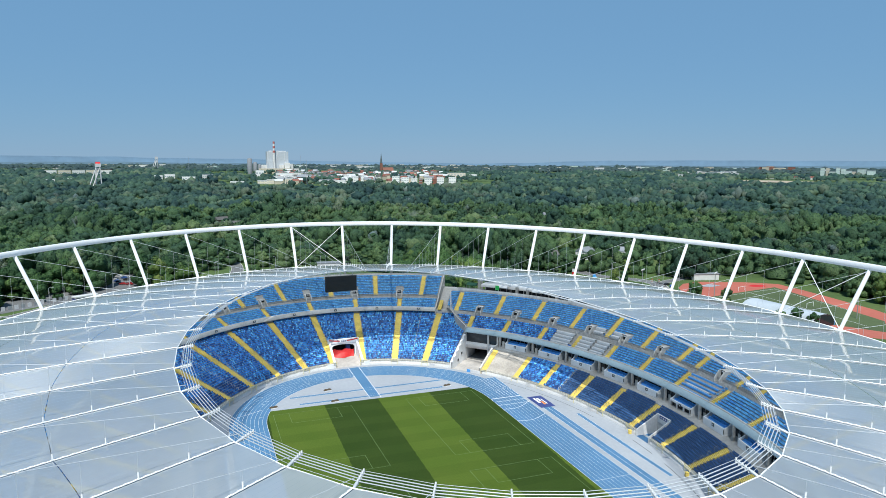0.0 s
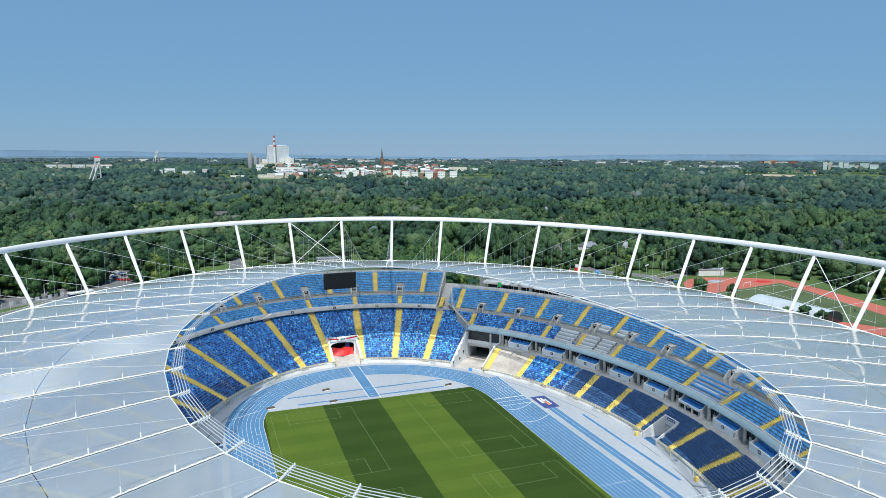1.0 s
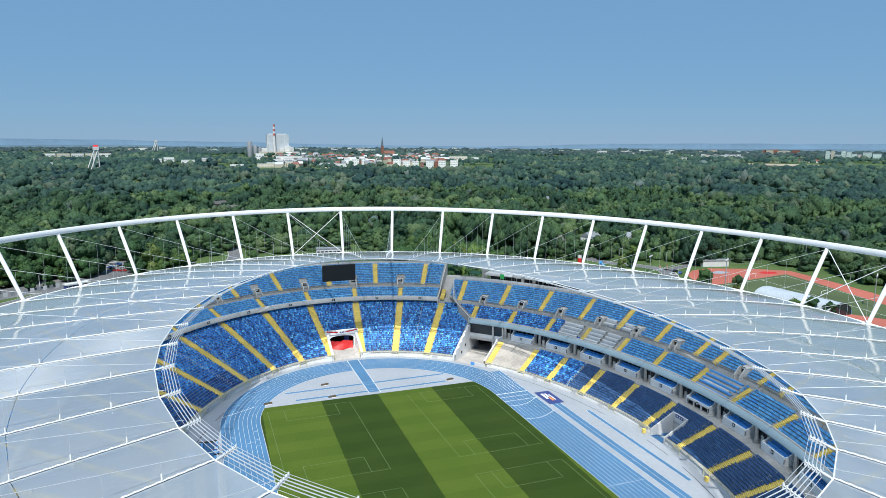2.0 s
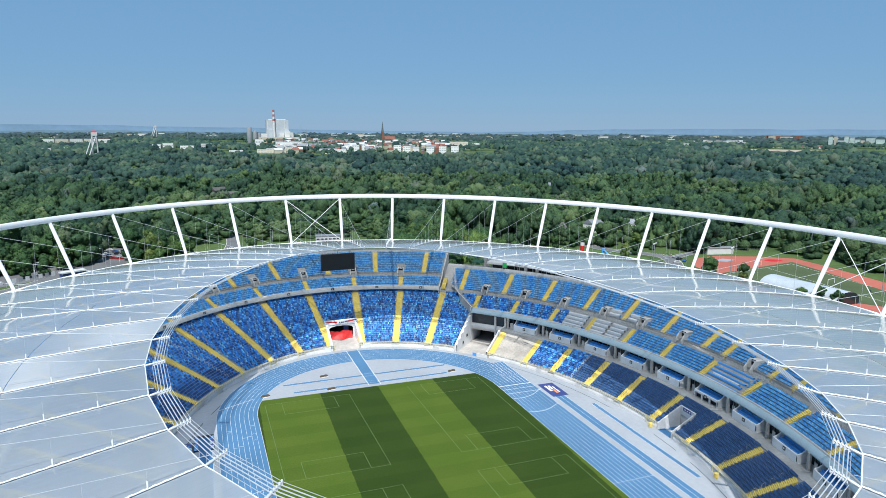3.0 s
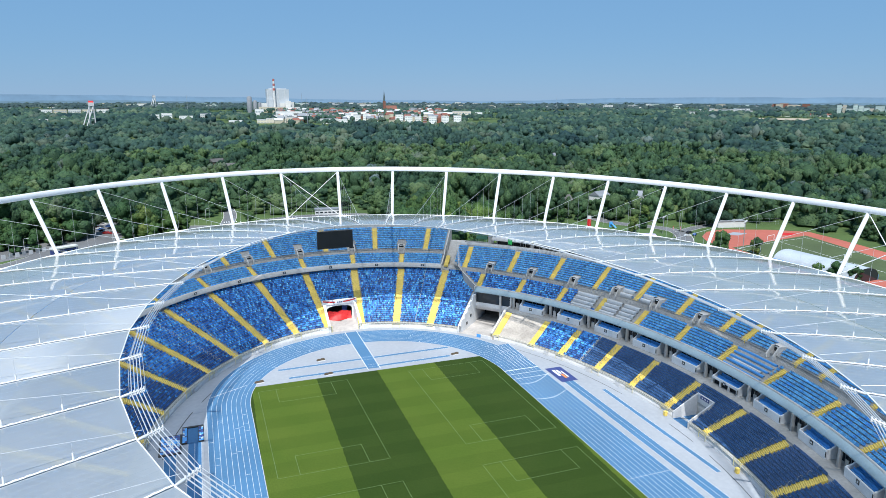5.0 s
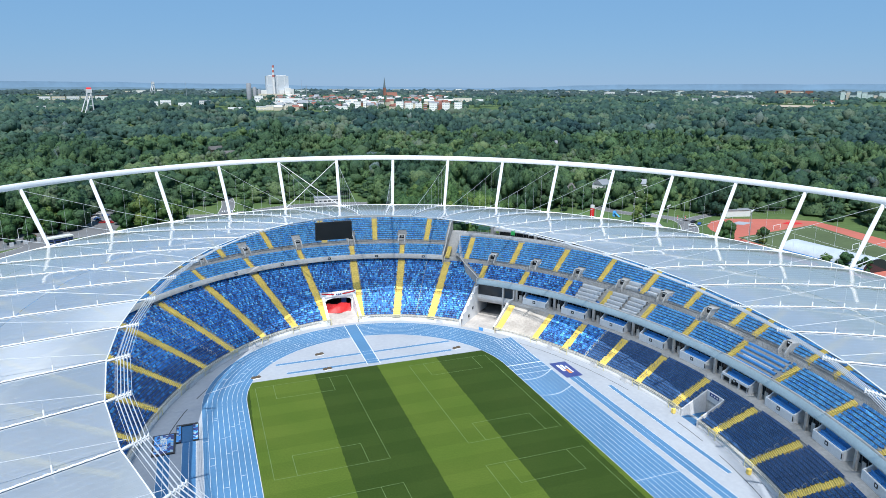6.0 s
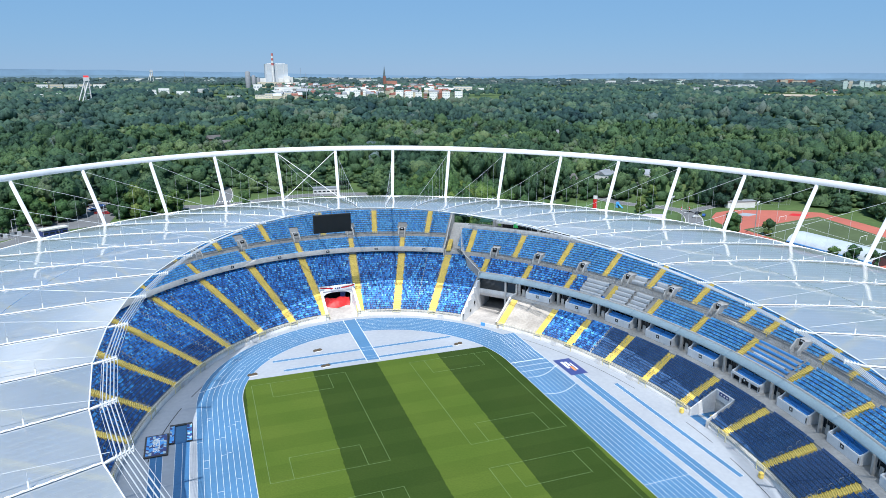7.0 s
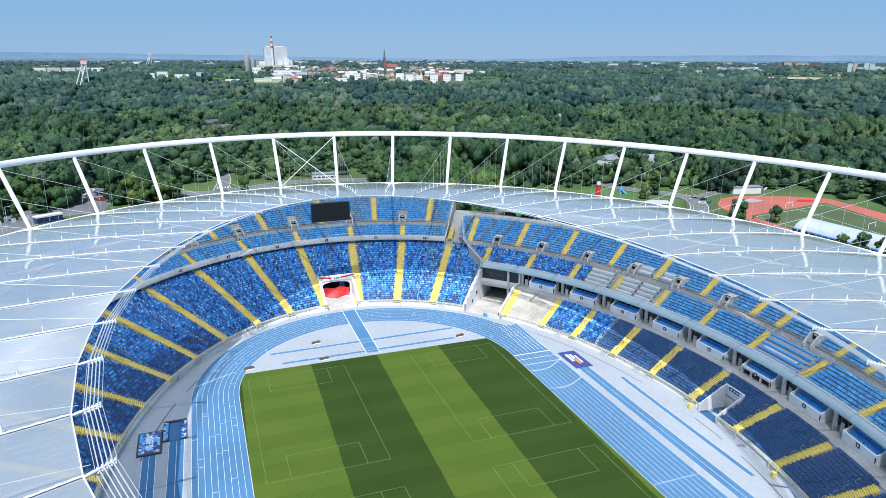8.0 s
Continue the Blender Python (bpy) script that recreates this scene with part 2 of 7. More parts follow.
def part(name, bm, material, parent=None, label="", kind=""):
    mesh = bpy.data.meshes.new(name)
    bm.to_mesh(mesh)
    bm.free()
    return link_mesh(name, mesh, material, parent, label, kind)


def np_part(name, verts, quads, material, parent=None, label="", kind="", smooth=False):
    """A mesh from numpy arrays of corners and four-sided (or three-sided) faces."""
    verts, quads = np.asarray(verts, np.float32).reshape(-1, 3), np.asarray(quads, np.int32)
    n = quads.shape[1]
    mesh = bpy.data.meshes.new(name)
    mesh.vertices.add(len(verts))
    mesh.vertices.foreach_set("co", verts.ravel())
    mesh.loops.add(quads.size)
    mesh.loops.foreach_set("vertex_index", quads.ravel())
    mesh.polygons.add(len(quads))
    mesh.polygons.foreach_set("loop_start", np.arange(len(quads), dtype=np.int32) * n)
    if smooth:
        mesh.polygons.foreach_set("use_smooth", np.ones(len(quads), bool))
    mesh.update(calc_edges=True)
    return link_mesh(name, mesh, material, parent, label, kind)


def empty(name, at=(0, 0, 0), label="", category="", group="", kind=""):
    ob = new(name)
    ob.location = at
    return tagged(ob, label, category, group, kind)


def box(bm, x0, x1, y0, y1, z0, z1, m=None, bevel=0.0):
    """One block, bevelled where asked, moved by m."""
    vs = [bm.verts.new((x, y, z)) for z in (z0, z1) for y in (y0, y1) for x in (x0, x1)]
    fs = [bm.faces.new([vs[i] for i in f]) for f in ((0, 2, 3, 1), (4, 5, 7, 6), (0, 1, 5, 4), (2, 6, 7, 3), (0, 4, 6, 2), (1, 3, 7, 5))]
    if bevel:
        es = list({e for f in fs for e in f.edges})
        out = bmesh.ops.bevel(bm, geom=es, offset=bevel, segments=1, affect="EDGES")
        vs = list({v for f in out["faces"] for v in f.verts} | {v for v in vs if v.is_valid})
    if m:
        bmesh.ops.transform(bm, matrix=m, verts=[v for v in vs if v.is_valid])
    return bm


def block(x0, x1, y0, y1, z0, z1, m=None, bevel=0.0):
    return box(bmesh.new(), x0, x1, y0, y1, z0, z1, m, bevel)


def tube_arrays(points, radius, sides=8, closed=False, flat=1.0):
    """Corners and faces of a tube along points."""
    p = np.asarray(points, float)
    n = len(p)
    if closed:
        t = np.roll(p, -1, 0) - np.roll(p, 1, 0)
    else:
        t = np.gradient(p, axis=0)
    t /= np.linalg.norm(t, axis=1)[:, None]
    up = np.where(np.abs(t[:, 2:3]) > 0.95, np.array([[1.0, 0, 0]]), np.array([[0, 0, 1.0]]))
    a = np.cross(t, up)
    a /= np.linalg.norm(a, axis=1)[:, None]
    b = np.cross(a, t)
    r = np.broadcast_to(np.asarray(radius, float), (n,))
    ang = np.arange(sides) * 2 * math.pi / sides + math.pi / sides
    v = p[:, None] + r[:, None, None] * (np.cos(ang)[None, :, None] * a[:, None] + flat * np.sin(ang)[None, :, None] * b[:, None])
    k = np.arange(n if closed else n - 1)
    j = np.arange(sides)
    i0 = (k[:, None] * sides + j[None]).ravel()
    i1 = (k[:, None] * sides + (j[None] + 1) % sides).ravel()
    i2 = (((k[:, None] + 1) % n) * sides + (j[None] + 1) % sides).ravel()
    i3 = (((k[:, None] + 1) % n) * sides + j[None]).ravel()
    return v.reshape(-1, 3), np.stack([i0, i1, i2, i3], 1)


def joined(pieces):
    vs, fs, o = [], [], 0
    for v, f in pieces:
        vs.append(v)
        fs.append(np.asarray(f) + o)
        o += len(v)
    return np.concatenate(vs), np.concatenate(fs)


def tubes(name, lines, radius, material, parent=None, label="", sides=6, kind=""):
    v, f = joined([tube_arrays(l, radius, sides) for l in lines])
    return np_part(name, v, f, material, parent, label, kind, smooth=True)


# ---- plan of the bowl ----
A, B = 64.6, 92.5  # half axes of the front row


def rim(th, off=0.0, a=A, b=B):
    """Plan points at the angles th (degrees), off metres outside the oval."""
    t = np.radians(np.asarray(th, float))
    nx, ny = np.cos(t) / a, np.sin(t) / b
    l = np.hypot(nx, ny)
    return np.stack([a * np.cos(t) + off * nx / l, b * np.sin(t) + off * ny / l], -1)


def outward(th, a=A, b=B):
    t = np.radians(np.asarray(th, float))
    n = np.stack([np.cos(t) / a, np.sin(t) / b], -1)
    return n / np.linalg.norm(n, axis=-1, keepdims=True)


def at_rim(th, off, z):
    """A local frame on the bowl: x along the rim, y outwards, z up."""
    p, n = rim(th, off), outward(th)
    return Matrix(((n[1], n[0], 0, p[0]), (-n[0], n[1], 0, p[1]), (0, 0, 1, z), (0, 0, 0, 1)))


FLARE = 0.85  # the east stand's end runs back at a slant: degrees per metre


def sweep(profile, th0, th1, step=1.0, flare=0.0):
    """Corners and faces of an (off, z) profile carried along the rim."""
    n = max(2, int(abs(th1 - th0) / step) + 1)
    off, z = np.array(profile, float).T
    k = len(off)
    v = np.zeros((n, k, 3))
    for j in range(k):
        th = np.linspace(th0 + flare * min(8.5, max(0.0, off[j] - 14.5)), th1, n)
        v[:, j, :2] = rim(th, off[j])
        v[:, j, 2] = z[j]
    i, j = np.meshgrid(np.arange(n - 1), np.arange(k - 1), indexing="ij")
    q = np.stack([i * k + j, i * k + j + 1, (i + 1) * k + j + 1, (i + 1) * k + j], -1).reshape(-1, 4)
    if th1 > th0:
        q = q[:, ::-1]
    return v.reshape(-1, 3), q


def equal_arc(n, a, b, shift=0.5):
    """n angles (degrees) at equal steps along an ellipse, from the x axis on."""
    t = np.linspace(0, 2 * math.pi, 7201)
    s = np.concatenate([[0], np.cumsum(np.hypot(np.diff(a * np.cos(t)), np.diff(b * np.sin(t))))])
    return np.degrees(np.interp((np.arange(n) + shift) / n * s[-1], s, t))


# ---- ground and arena floor ----
def terrain(x, y):
    """Level round the stadium, rising gently towards the town."""
    r = np.hypot(x, y)
    s1 = np.clip((r - 650) / 1100, 0, 1)
    s2 = np.clip((r - 1700) / 1600, 0, 1)
    return -0.03 + 17 * s1 * s1 * (3 - 2 * s1) + 9 * s2 * s2 * (3 - 2 * s2)


def build_ground():
    rr = np.concatenate([np.linspace(0, 600, 13), np.linspace(660, 1900, 18), np.linspace(2100, 4950, 10)])
    n = 144
    th = np.arange(n) * 2 * math.pi / n
    x, y = rr[:, None] * np.cos(th), rr[:, None] * np.sin(th)
    v = np.stack([x, y, terrain(x, y)], -1).reshape(-1, 3)
    i, j = np.meshgrid(np.arange(len(rr) - 1), np.arange(n), indexing="ij")
    q = np.stack([i * n + j, (i + 1) * n + j, (i + 1) * n + (j + 1) % n, i * n + (j + 1) % n], -1).reshape(-1, 4)
    tagged(np_part("ground", v, q, LAWN, smooth=True), "grassy parkland ground reaching to the hazy horizon", "ground", kind="structure")


def oval(off, z, n=48):
    """The running track's outline: two straights and two half circles, off metres outside the inner kerb."""
    r, half = 36.5 + off, 42.195
    a = np.linspace(0, math.pi, n)
    top = np.stack([r * np.cos(a), half + r * np.sin(a)], 1)
    bot = np.stack([-r * np.cos(a), -half - r * np.sin(a)], 1)
    p = np.concatenate([top, bot])
    return np.column_stack([p, np.full(len(p), z)])


def band(inner, outer):
    n = len(inner)
    k = np.arange(n)
    return np.concatenate([inner, outer]), np.stack([k, (k + 1) % n, n + (k + 1) % n, n + k], 1)[:, ::-1]


def strip(p, q, width, z):
    """A flat bar on the ground from p to q."""
    p, q = np.array(p, float), np.array(q, float)
    d = (q - p) / np.linalg.norm(q - p)
    n = np.array([-d[1], d[0]]) * width / 2
    c = [p - n, q - n, q + n, p + n]
    return np.column_stack([np.array(c), np.full(4, z)]), np.array([[0, 1, 2, 3]])


def rect(x0, x1, y0, y1, z):
    return np.array([[x0, y0, z], [x1, y0, z], [x1, y1, z], [x0, y1, z]]), np.array([[0, 1, 2, 3]])


LANE = 1.22


def build_floor():
    n = 180
    th = np.linspace(0, 360, n, endpoint=False)
    e = np.column_stack([rim(th, -0.3), np.zeros(n)])
    v = np.concatenate([e, [[0, 0, 0]]])
    k = np.arange(n)
    floor = tagged(np_part("arena_floor", v, np.stack([k, (k + 1) % n, np.full(n, n)], 1), APRON), "pale grey synthetic apron round the running track", "floor", kind="structure")
    v, q = band(oval(0, 0.008), oval(9 * LANE, 0.008))
    track = tagged(np_part("running_track", v, q, TARTAN), "blue nine-lane running track with white lane lines", "track", kind="structure")
    np_part("straight_extension", *rect(36.5 + 4 * LANE, 36.5 + 9 * LANE, 42.0, 61.3, 0.012), TARTAN, track)
    for i in range(10):
        v, q = band(oval(i * LANE - 0.027, 0.017), oval(i * LANE + 0.027, 0.017))
        np_part("lane_line", v, q, LINE, track)
    for i in range(4, 10):
        x = 36.5 + i * LANE
        np_part("extension_line", *strip((x, 42.2), (x, 61.3), 0.09, 0.021), LINE, track)
    marks = [strip((36.5, -20.8), (47.5, -20.8), 0.1, 0.025), strip((36.5, 40.8), (47.5, 40.8), 0.35, 0.025),
             strip((36.5, 37.8), (47.5, 37.8), 0.18, 0.025), strip((36.5, 34.6), (47.5, 34.6), 0.18, 0.025), strip((-36.5, 56.5), (-46.6, 51.2), 0.15, 0.025)]
    for i, m in enumerate(marks):
        np_part("cross_line", *m, LINE, track)
    for x0, y0, x1, y1 in ((36.8, 31.0, 48.2, 35.3), (36.6, 21.0, 47.6, 23.6)):
        t = np.linspace(0, 1, 14)
        arc = np.column_stack([x0 + (x1 - x0) * t, y0 + (y1 - y0) * t - 2.2 * np.sin(t * math.pi) * (1 - 0.4 * t), np.full(14, 0.028)])
        d = np.array([0, 0.09, 0])
        k = np.arange(13)
        np_part("start_line", np.concatenate([arc - d, arc + d]), np.stack([k, k + 1, 15 + k, 14 + k], 1), LINE, track)
    rng = np.random.default_rng(5)
    ticks = []
    for i in range(9):
        for s in range(4):
            a = math.radians(rng.uniform(12, 168))
            r = 36.5 + (i + 0.5) * LANE
            c = np.array([r * math.cos(a), 42.195 + r * math.sin(a)])
            d = np.array([math.cos(a), math.sin(a)]) * LANE * 0.42
            ticks.append(strip(c - d, c + d, 0.08, 0.025))
        for s in range(4):
            y = rng.uniform(-30, 40)
            x = -36.5 - (i + 0.5) * LANE
            ticks.append(strip((x - 0.5, y), (x + 0.5, y), 0.08, 0.025))
    np_part("lane_marks", *joined(ticks), LINE, track, kind="stuff")
    # pitch
    o = oval(-0.12, 0.014, 64)
    o = o[(np.abs(o[:, 1]) <= 54.5)]
    r = 36.38
    xe = math.sqrt(r * r - (54.5 - 42.195) ** 2)
    ring = [(x, y) for x, y, _ in o]
    ring += [(xe, 54.5), (-xe, 54.5), (-xe, -54.5), (xe, -54.5)]
    ring.sort(key=lambda p: math.atan2(p[1], p[0]))
    bm = bmesh.new()
    bm.faces.new([bm.verts.new((x, y, 0.014)) for x, y in ring])
    pitch = tagged(part("pitch", bm, TURF), "striped mown green grass pitch inside the track", "pitch", kind="structure")
    for sy in (1, -1):
        for x0, x1 in ((-33.8, -8.9), (9.6, 33.6)):
            ya, yb = 4.9 * sy, 50.8 * sy
            m = (x0 + x1) / 2
            ls = [((x0, ya), (x1, ya)), ((x0, yb), (x1, yb)), ((x0, ya), (x0, yb)), ((x1, ya), (x1, yb))]
            for y, d in ((ya, 8.3 * sy), (yb, -8.3 * sy)):
                ls += [((m - 7.7, y), (m - 7.7, y + d)), ((m + 7.7, y), (m + 7.7, y + d)), ((m - 7.7, y + d), (m + 7.7, y + d))]
            for p, q in ls:
                np_part("pitch_line", *strip(p, q, 0.11, 0.02), FAINT, pitch)
    # field-event strips
    strips = [("runway", (-26.8, 64.3), (27.4, 65.1), 1.25, TARTAN), ("runway", (-24.5, 57.4), (25.5, 58.0), 1.25, TARTAN),
              ("runway", (50.9, 29), (50.7, -36), 3.0, TARTAN), ("runway", (57.3, 19.9), (57.1, -25.0), 1.25, TARTAN),
              ("runway", (-55.7, 23), (-55.4, -40), 2.6, SHADETARTAN), ("runway", (-50.4, 28), (-51.0, -40), 3.0, SHADETARTAN)]
    for name, p, q, w, m in strips:
        s = np_part(name, *strip(p, q, w, 0.009), m, floor)
        d = np.array([q[0] - p[0], q[1] - p[1]])
        d = np.array([-d[1], d[0]]) / np.linalg.norm(d)
        for k in ((-0.5, 0.5, 0.0) if w > 2 else (-0.5, 0.5)):
            a, b = np.array(p) + d * w * k, np.array(q) + d * w * k
            np_part("runway_line", *strip(a, b, 0.07, 0.014), LINE, s)
    cross = np_part("steeplechase_lane", np.array([[-1.4, 56.5, 0.03], [2.3, 56.3, 0.03], [2.9, 90.0, 0.03], [-1.2, 89.6, 0.03]]), [[0, 1, 2, 3]], TARTAN, floor)
    np_part("lane_edge", *strip((-1.4, 55.6), (-1.2, 90.0), 0.16, 0.034), LINE, cross)
    np_part("lane_edge", *strip((2.3, 55.4), (2.9, 90.3), 0.16, 0.034), LINE, cross)
    for y in (57.6, 59.3, 63.5, 65.7):
        for x in np.arange(-1.5, 2.2, 0.8):
            np_part("lane_dash", *rect(x, x + 0.5, y, y + 0.12, 0.036), LINE, cross)
    # drain slots round the apron
    for t0, t1 in ((136, 146), (150, 166), (-24, -12), (-8, -2), (10, 40), (112, 131)):
        v, q = sweep([(-5.6 if t0 > 100 else -3.4, 0.006), (-5.35 if t0 > 100 else -3.22, 0.006)], t0, t1)
        np_part("drain_slot", v, q, BLACK, floor)


# ---- stands ----
def stepped(off0, z0, rows, tread, rise):
    """A profile of seating steps, front to back."""
    pts = []
    for i in range(rows):
        pts += [(off0 + i * tread, z0 + i * rise), (off0 + (i + 1) * tread, z0 + i * rise)]
    pts.append((off0 + rows * tread, z0 + rows * rise))
    return pts


def seat_template():
    """One tip-up seat as a closed L: pan and back, x along the row, y outwards."""
    prof = np.array([(-0.02, 0.36), (0.34, 0.36), (0.44, 0.36), (0.50, 0.82), (0.44, 0.82), (0.37, 0.44), (-0.02, 0.44)])
    k = len(prof)
    v = np.concatenate([np.column_stack([np.full(k, s), prof]) for s in (-0.23, 0.23)])
    sides = [[i, (i + 1) % k, k + (i + 1) % k, k + i] for i in range(k)]
    caps = [[0, 1, 5, 6], [1, 2, 3, 4], [k, k + 6, k + 5, k + 1], [k + 1, k + 4, k + 3, k + 2]]
    return v, np.array(sides + caps)


SEAT_V, SEAT_F = seat_template()
SEAT_SPOTS = []


def seat_block(name, th0, th1, off0, z0, rows, tread, rise, aisles, material, parent, cuts=(), label="", gap=1.15, pitch=0.52, flare=0.0, singles=None, ref=0.0):
    """All seats of one tier as one mesh, leaving out the aisles and the cut-outs (th0, th1, off0, off1)."""
    vs = []
    for i in range(rows):
        off = off0 + i * tread + 0.22
        ths = np.linspace(th0 + flare * min(8.5, max(0.0, off - 14.5)), th1, 2000)
        p = rim(ths, off)
        s = np.concatenate([[0], np.cumsum(np.linalg.norm(np.diff(p, axis=0), axis=1))])
        at = np.interp(np.arange(0.3, s[-1] - 0.3, pitch), s, ths)
        speed = s[-1] / abs(ths[-1] - ths[0])
        ok = np.ones(len(at), bool)
        for a in aisles:
            ok &= np.abs(at - a - splay(a) * (off - ref)) * speed > gap
        for c0, c1, o0, o1 in cuts:
            if o0 <= off <= o1:
                ok &= ~((at > min(c0, c1)) & (at < max(c0, c1)))
        at = at[ok]
        q, n = rim(at, off), outward(at)
        if singles:
            one = (at < singles[0]) & (at > singles[1])
            SEAT_SPOTS.extend((float(a), float(off), z0 + i * rise) for a in at[one])
            q, n = q[~one], n[~one]
        t = np.stack([n[:, 1], -n[:, 0]], 1)
        v = np.zeros((len(q), len(SEAT_V), 3))
        v[:, :, :2] = q[:, None] + SEAT_V[None, :, 0:1] * t[:, None] + SEAT_V[None, :, 1:2] * n[:, None]
        v[:, :, 2] = z0 + i * rise + SEAT_V[None, :, 2]
        vs.append(v.reshape(-1, 3))
    v = np.concatenate(vs)
    k = len(v) // len(SEAT_V)
    f = (SEAT_F[None] + (np.arange(k) * len(SEAT_V))[:, None, None]).reshape(-1, 4)
    return np_part(name, v, f, material, parent, label, kind="stuff")


def splay(th):
    """Degrees per metre by which the aisles lean round the curve as they climb."""
    if th < 10:
        return -0.0075 * min(30.0, 10 - th)
    return 0.0042 * min(61.0, max(0.0, th - 92))


def aisle_steps(th, off0, z0, rows, tread, rise, parent, width=2.0, ref=None):
    """A yellow stair that climbs one tier, two steps to a row."""
    bm = bmesh.new()
    k = splay(th)
    if ref is not None:
        th += k * (off0 - ref)
    m = at_rim(th, off0, z0)
    m = m @ Matrix.Rotation(math.atan(k * math.radians(1) * 80), 4, "Z")
    line, w = [(-0.05, -rise, width / 2)], width / 2
    for i in range(rows):
        y, z = i * tread, i * rise + 0.05
        line += [(y - 0.05, z, w), (y + tread * 0.3, z, w), (y + tread * 0.5, z + rise * 0.5, w * 0.91), (y + tread * 0.8, z + rise * 0.5, w * 0.91)]
    k = len(line)
    for side, drop in ((-1, 0.7), (-1, 0), (1, 0), (1, 0.7)):
        for y, z, half in line:
            bm.verts.new(m @ Vector((side * half, y, z - drop)))
    bm.verts.ensure_lookup_table()
    for j in range(3):
        for i in range(k - 1):
            bm.faces.new([bm.verts[a] for a in (j * k + i, (j + 1) * k + i, (j + 1) * k + i + 1, j * k + i + 1)])
    return part("aisle", bm, YELLOW, parent, "yellow-painted aisle steps")


def railing(name, th0, th1, off, z, parent, height=1.1, step=1.1, material=None):
    """Posts and three rails along the rim."""
    n = max(2, int(abs(th1 - th0) / 0.9) + 1)
    th = np.linspace(th0, th1, n)
    p = rim(th, off)
    lines = [np.column_stack([p, np.full(n, z + h)]) for h in (height, height * 0.66, height * 0.33)]
    q = rim(np.linspace(th0, th1, max(2, int(abs(th1 - th0) * 1.3 / step))), off)
    lines += [np.array([[x, y, z], [x, y, z + height]]) for x, y in q]
    return tubes(name, lines, 0.045, material or GREYSTEEL, parent, sides=4)


AISLES_W = [64.6, 74.7, 85.3, 95.8, 105.8, 115.8, 126.0, 135.4, 144.1, 153.0, 162.0, 171, 180, 189, 198, 207]
AISLES_W_HIGH = [69.8, 80.4, 90.6, 101.5, 111.2, 120.3, 129.8, 139.5, 149, 158, 167, 176, 185, 194]
AISLES_E = [45.6, 35.9, 28.2, 18.8, 10.2, 1.6, -7.6, -16.0, -23.9, -32, -40.5, -48.5]
AISLES_E_MID = [55.2, 45.6, 36.0, 27.0, 18.2, 9.5, 0.7, -8.1, -17.3, -26.0, -33.2, -41.8]
AISLES_E_HIGH = [60.0, 49.8, 40.1, 30.5, 21.6, 12.9, 4.4, 0.3, -8.9, -13.2, -21.5, -29, -37]
PORTAL = (95.8 - 0.95, 85.3 + 0.95)
VOM_E = (-0.5, -4.2)


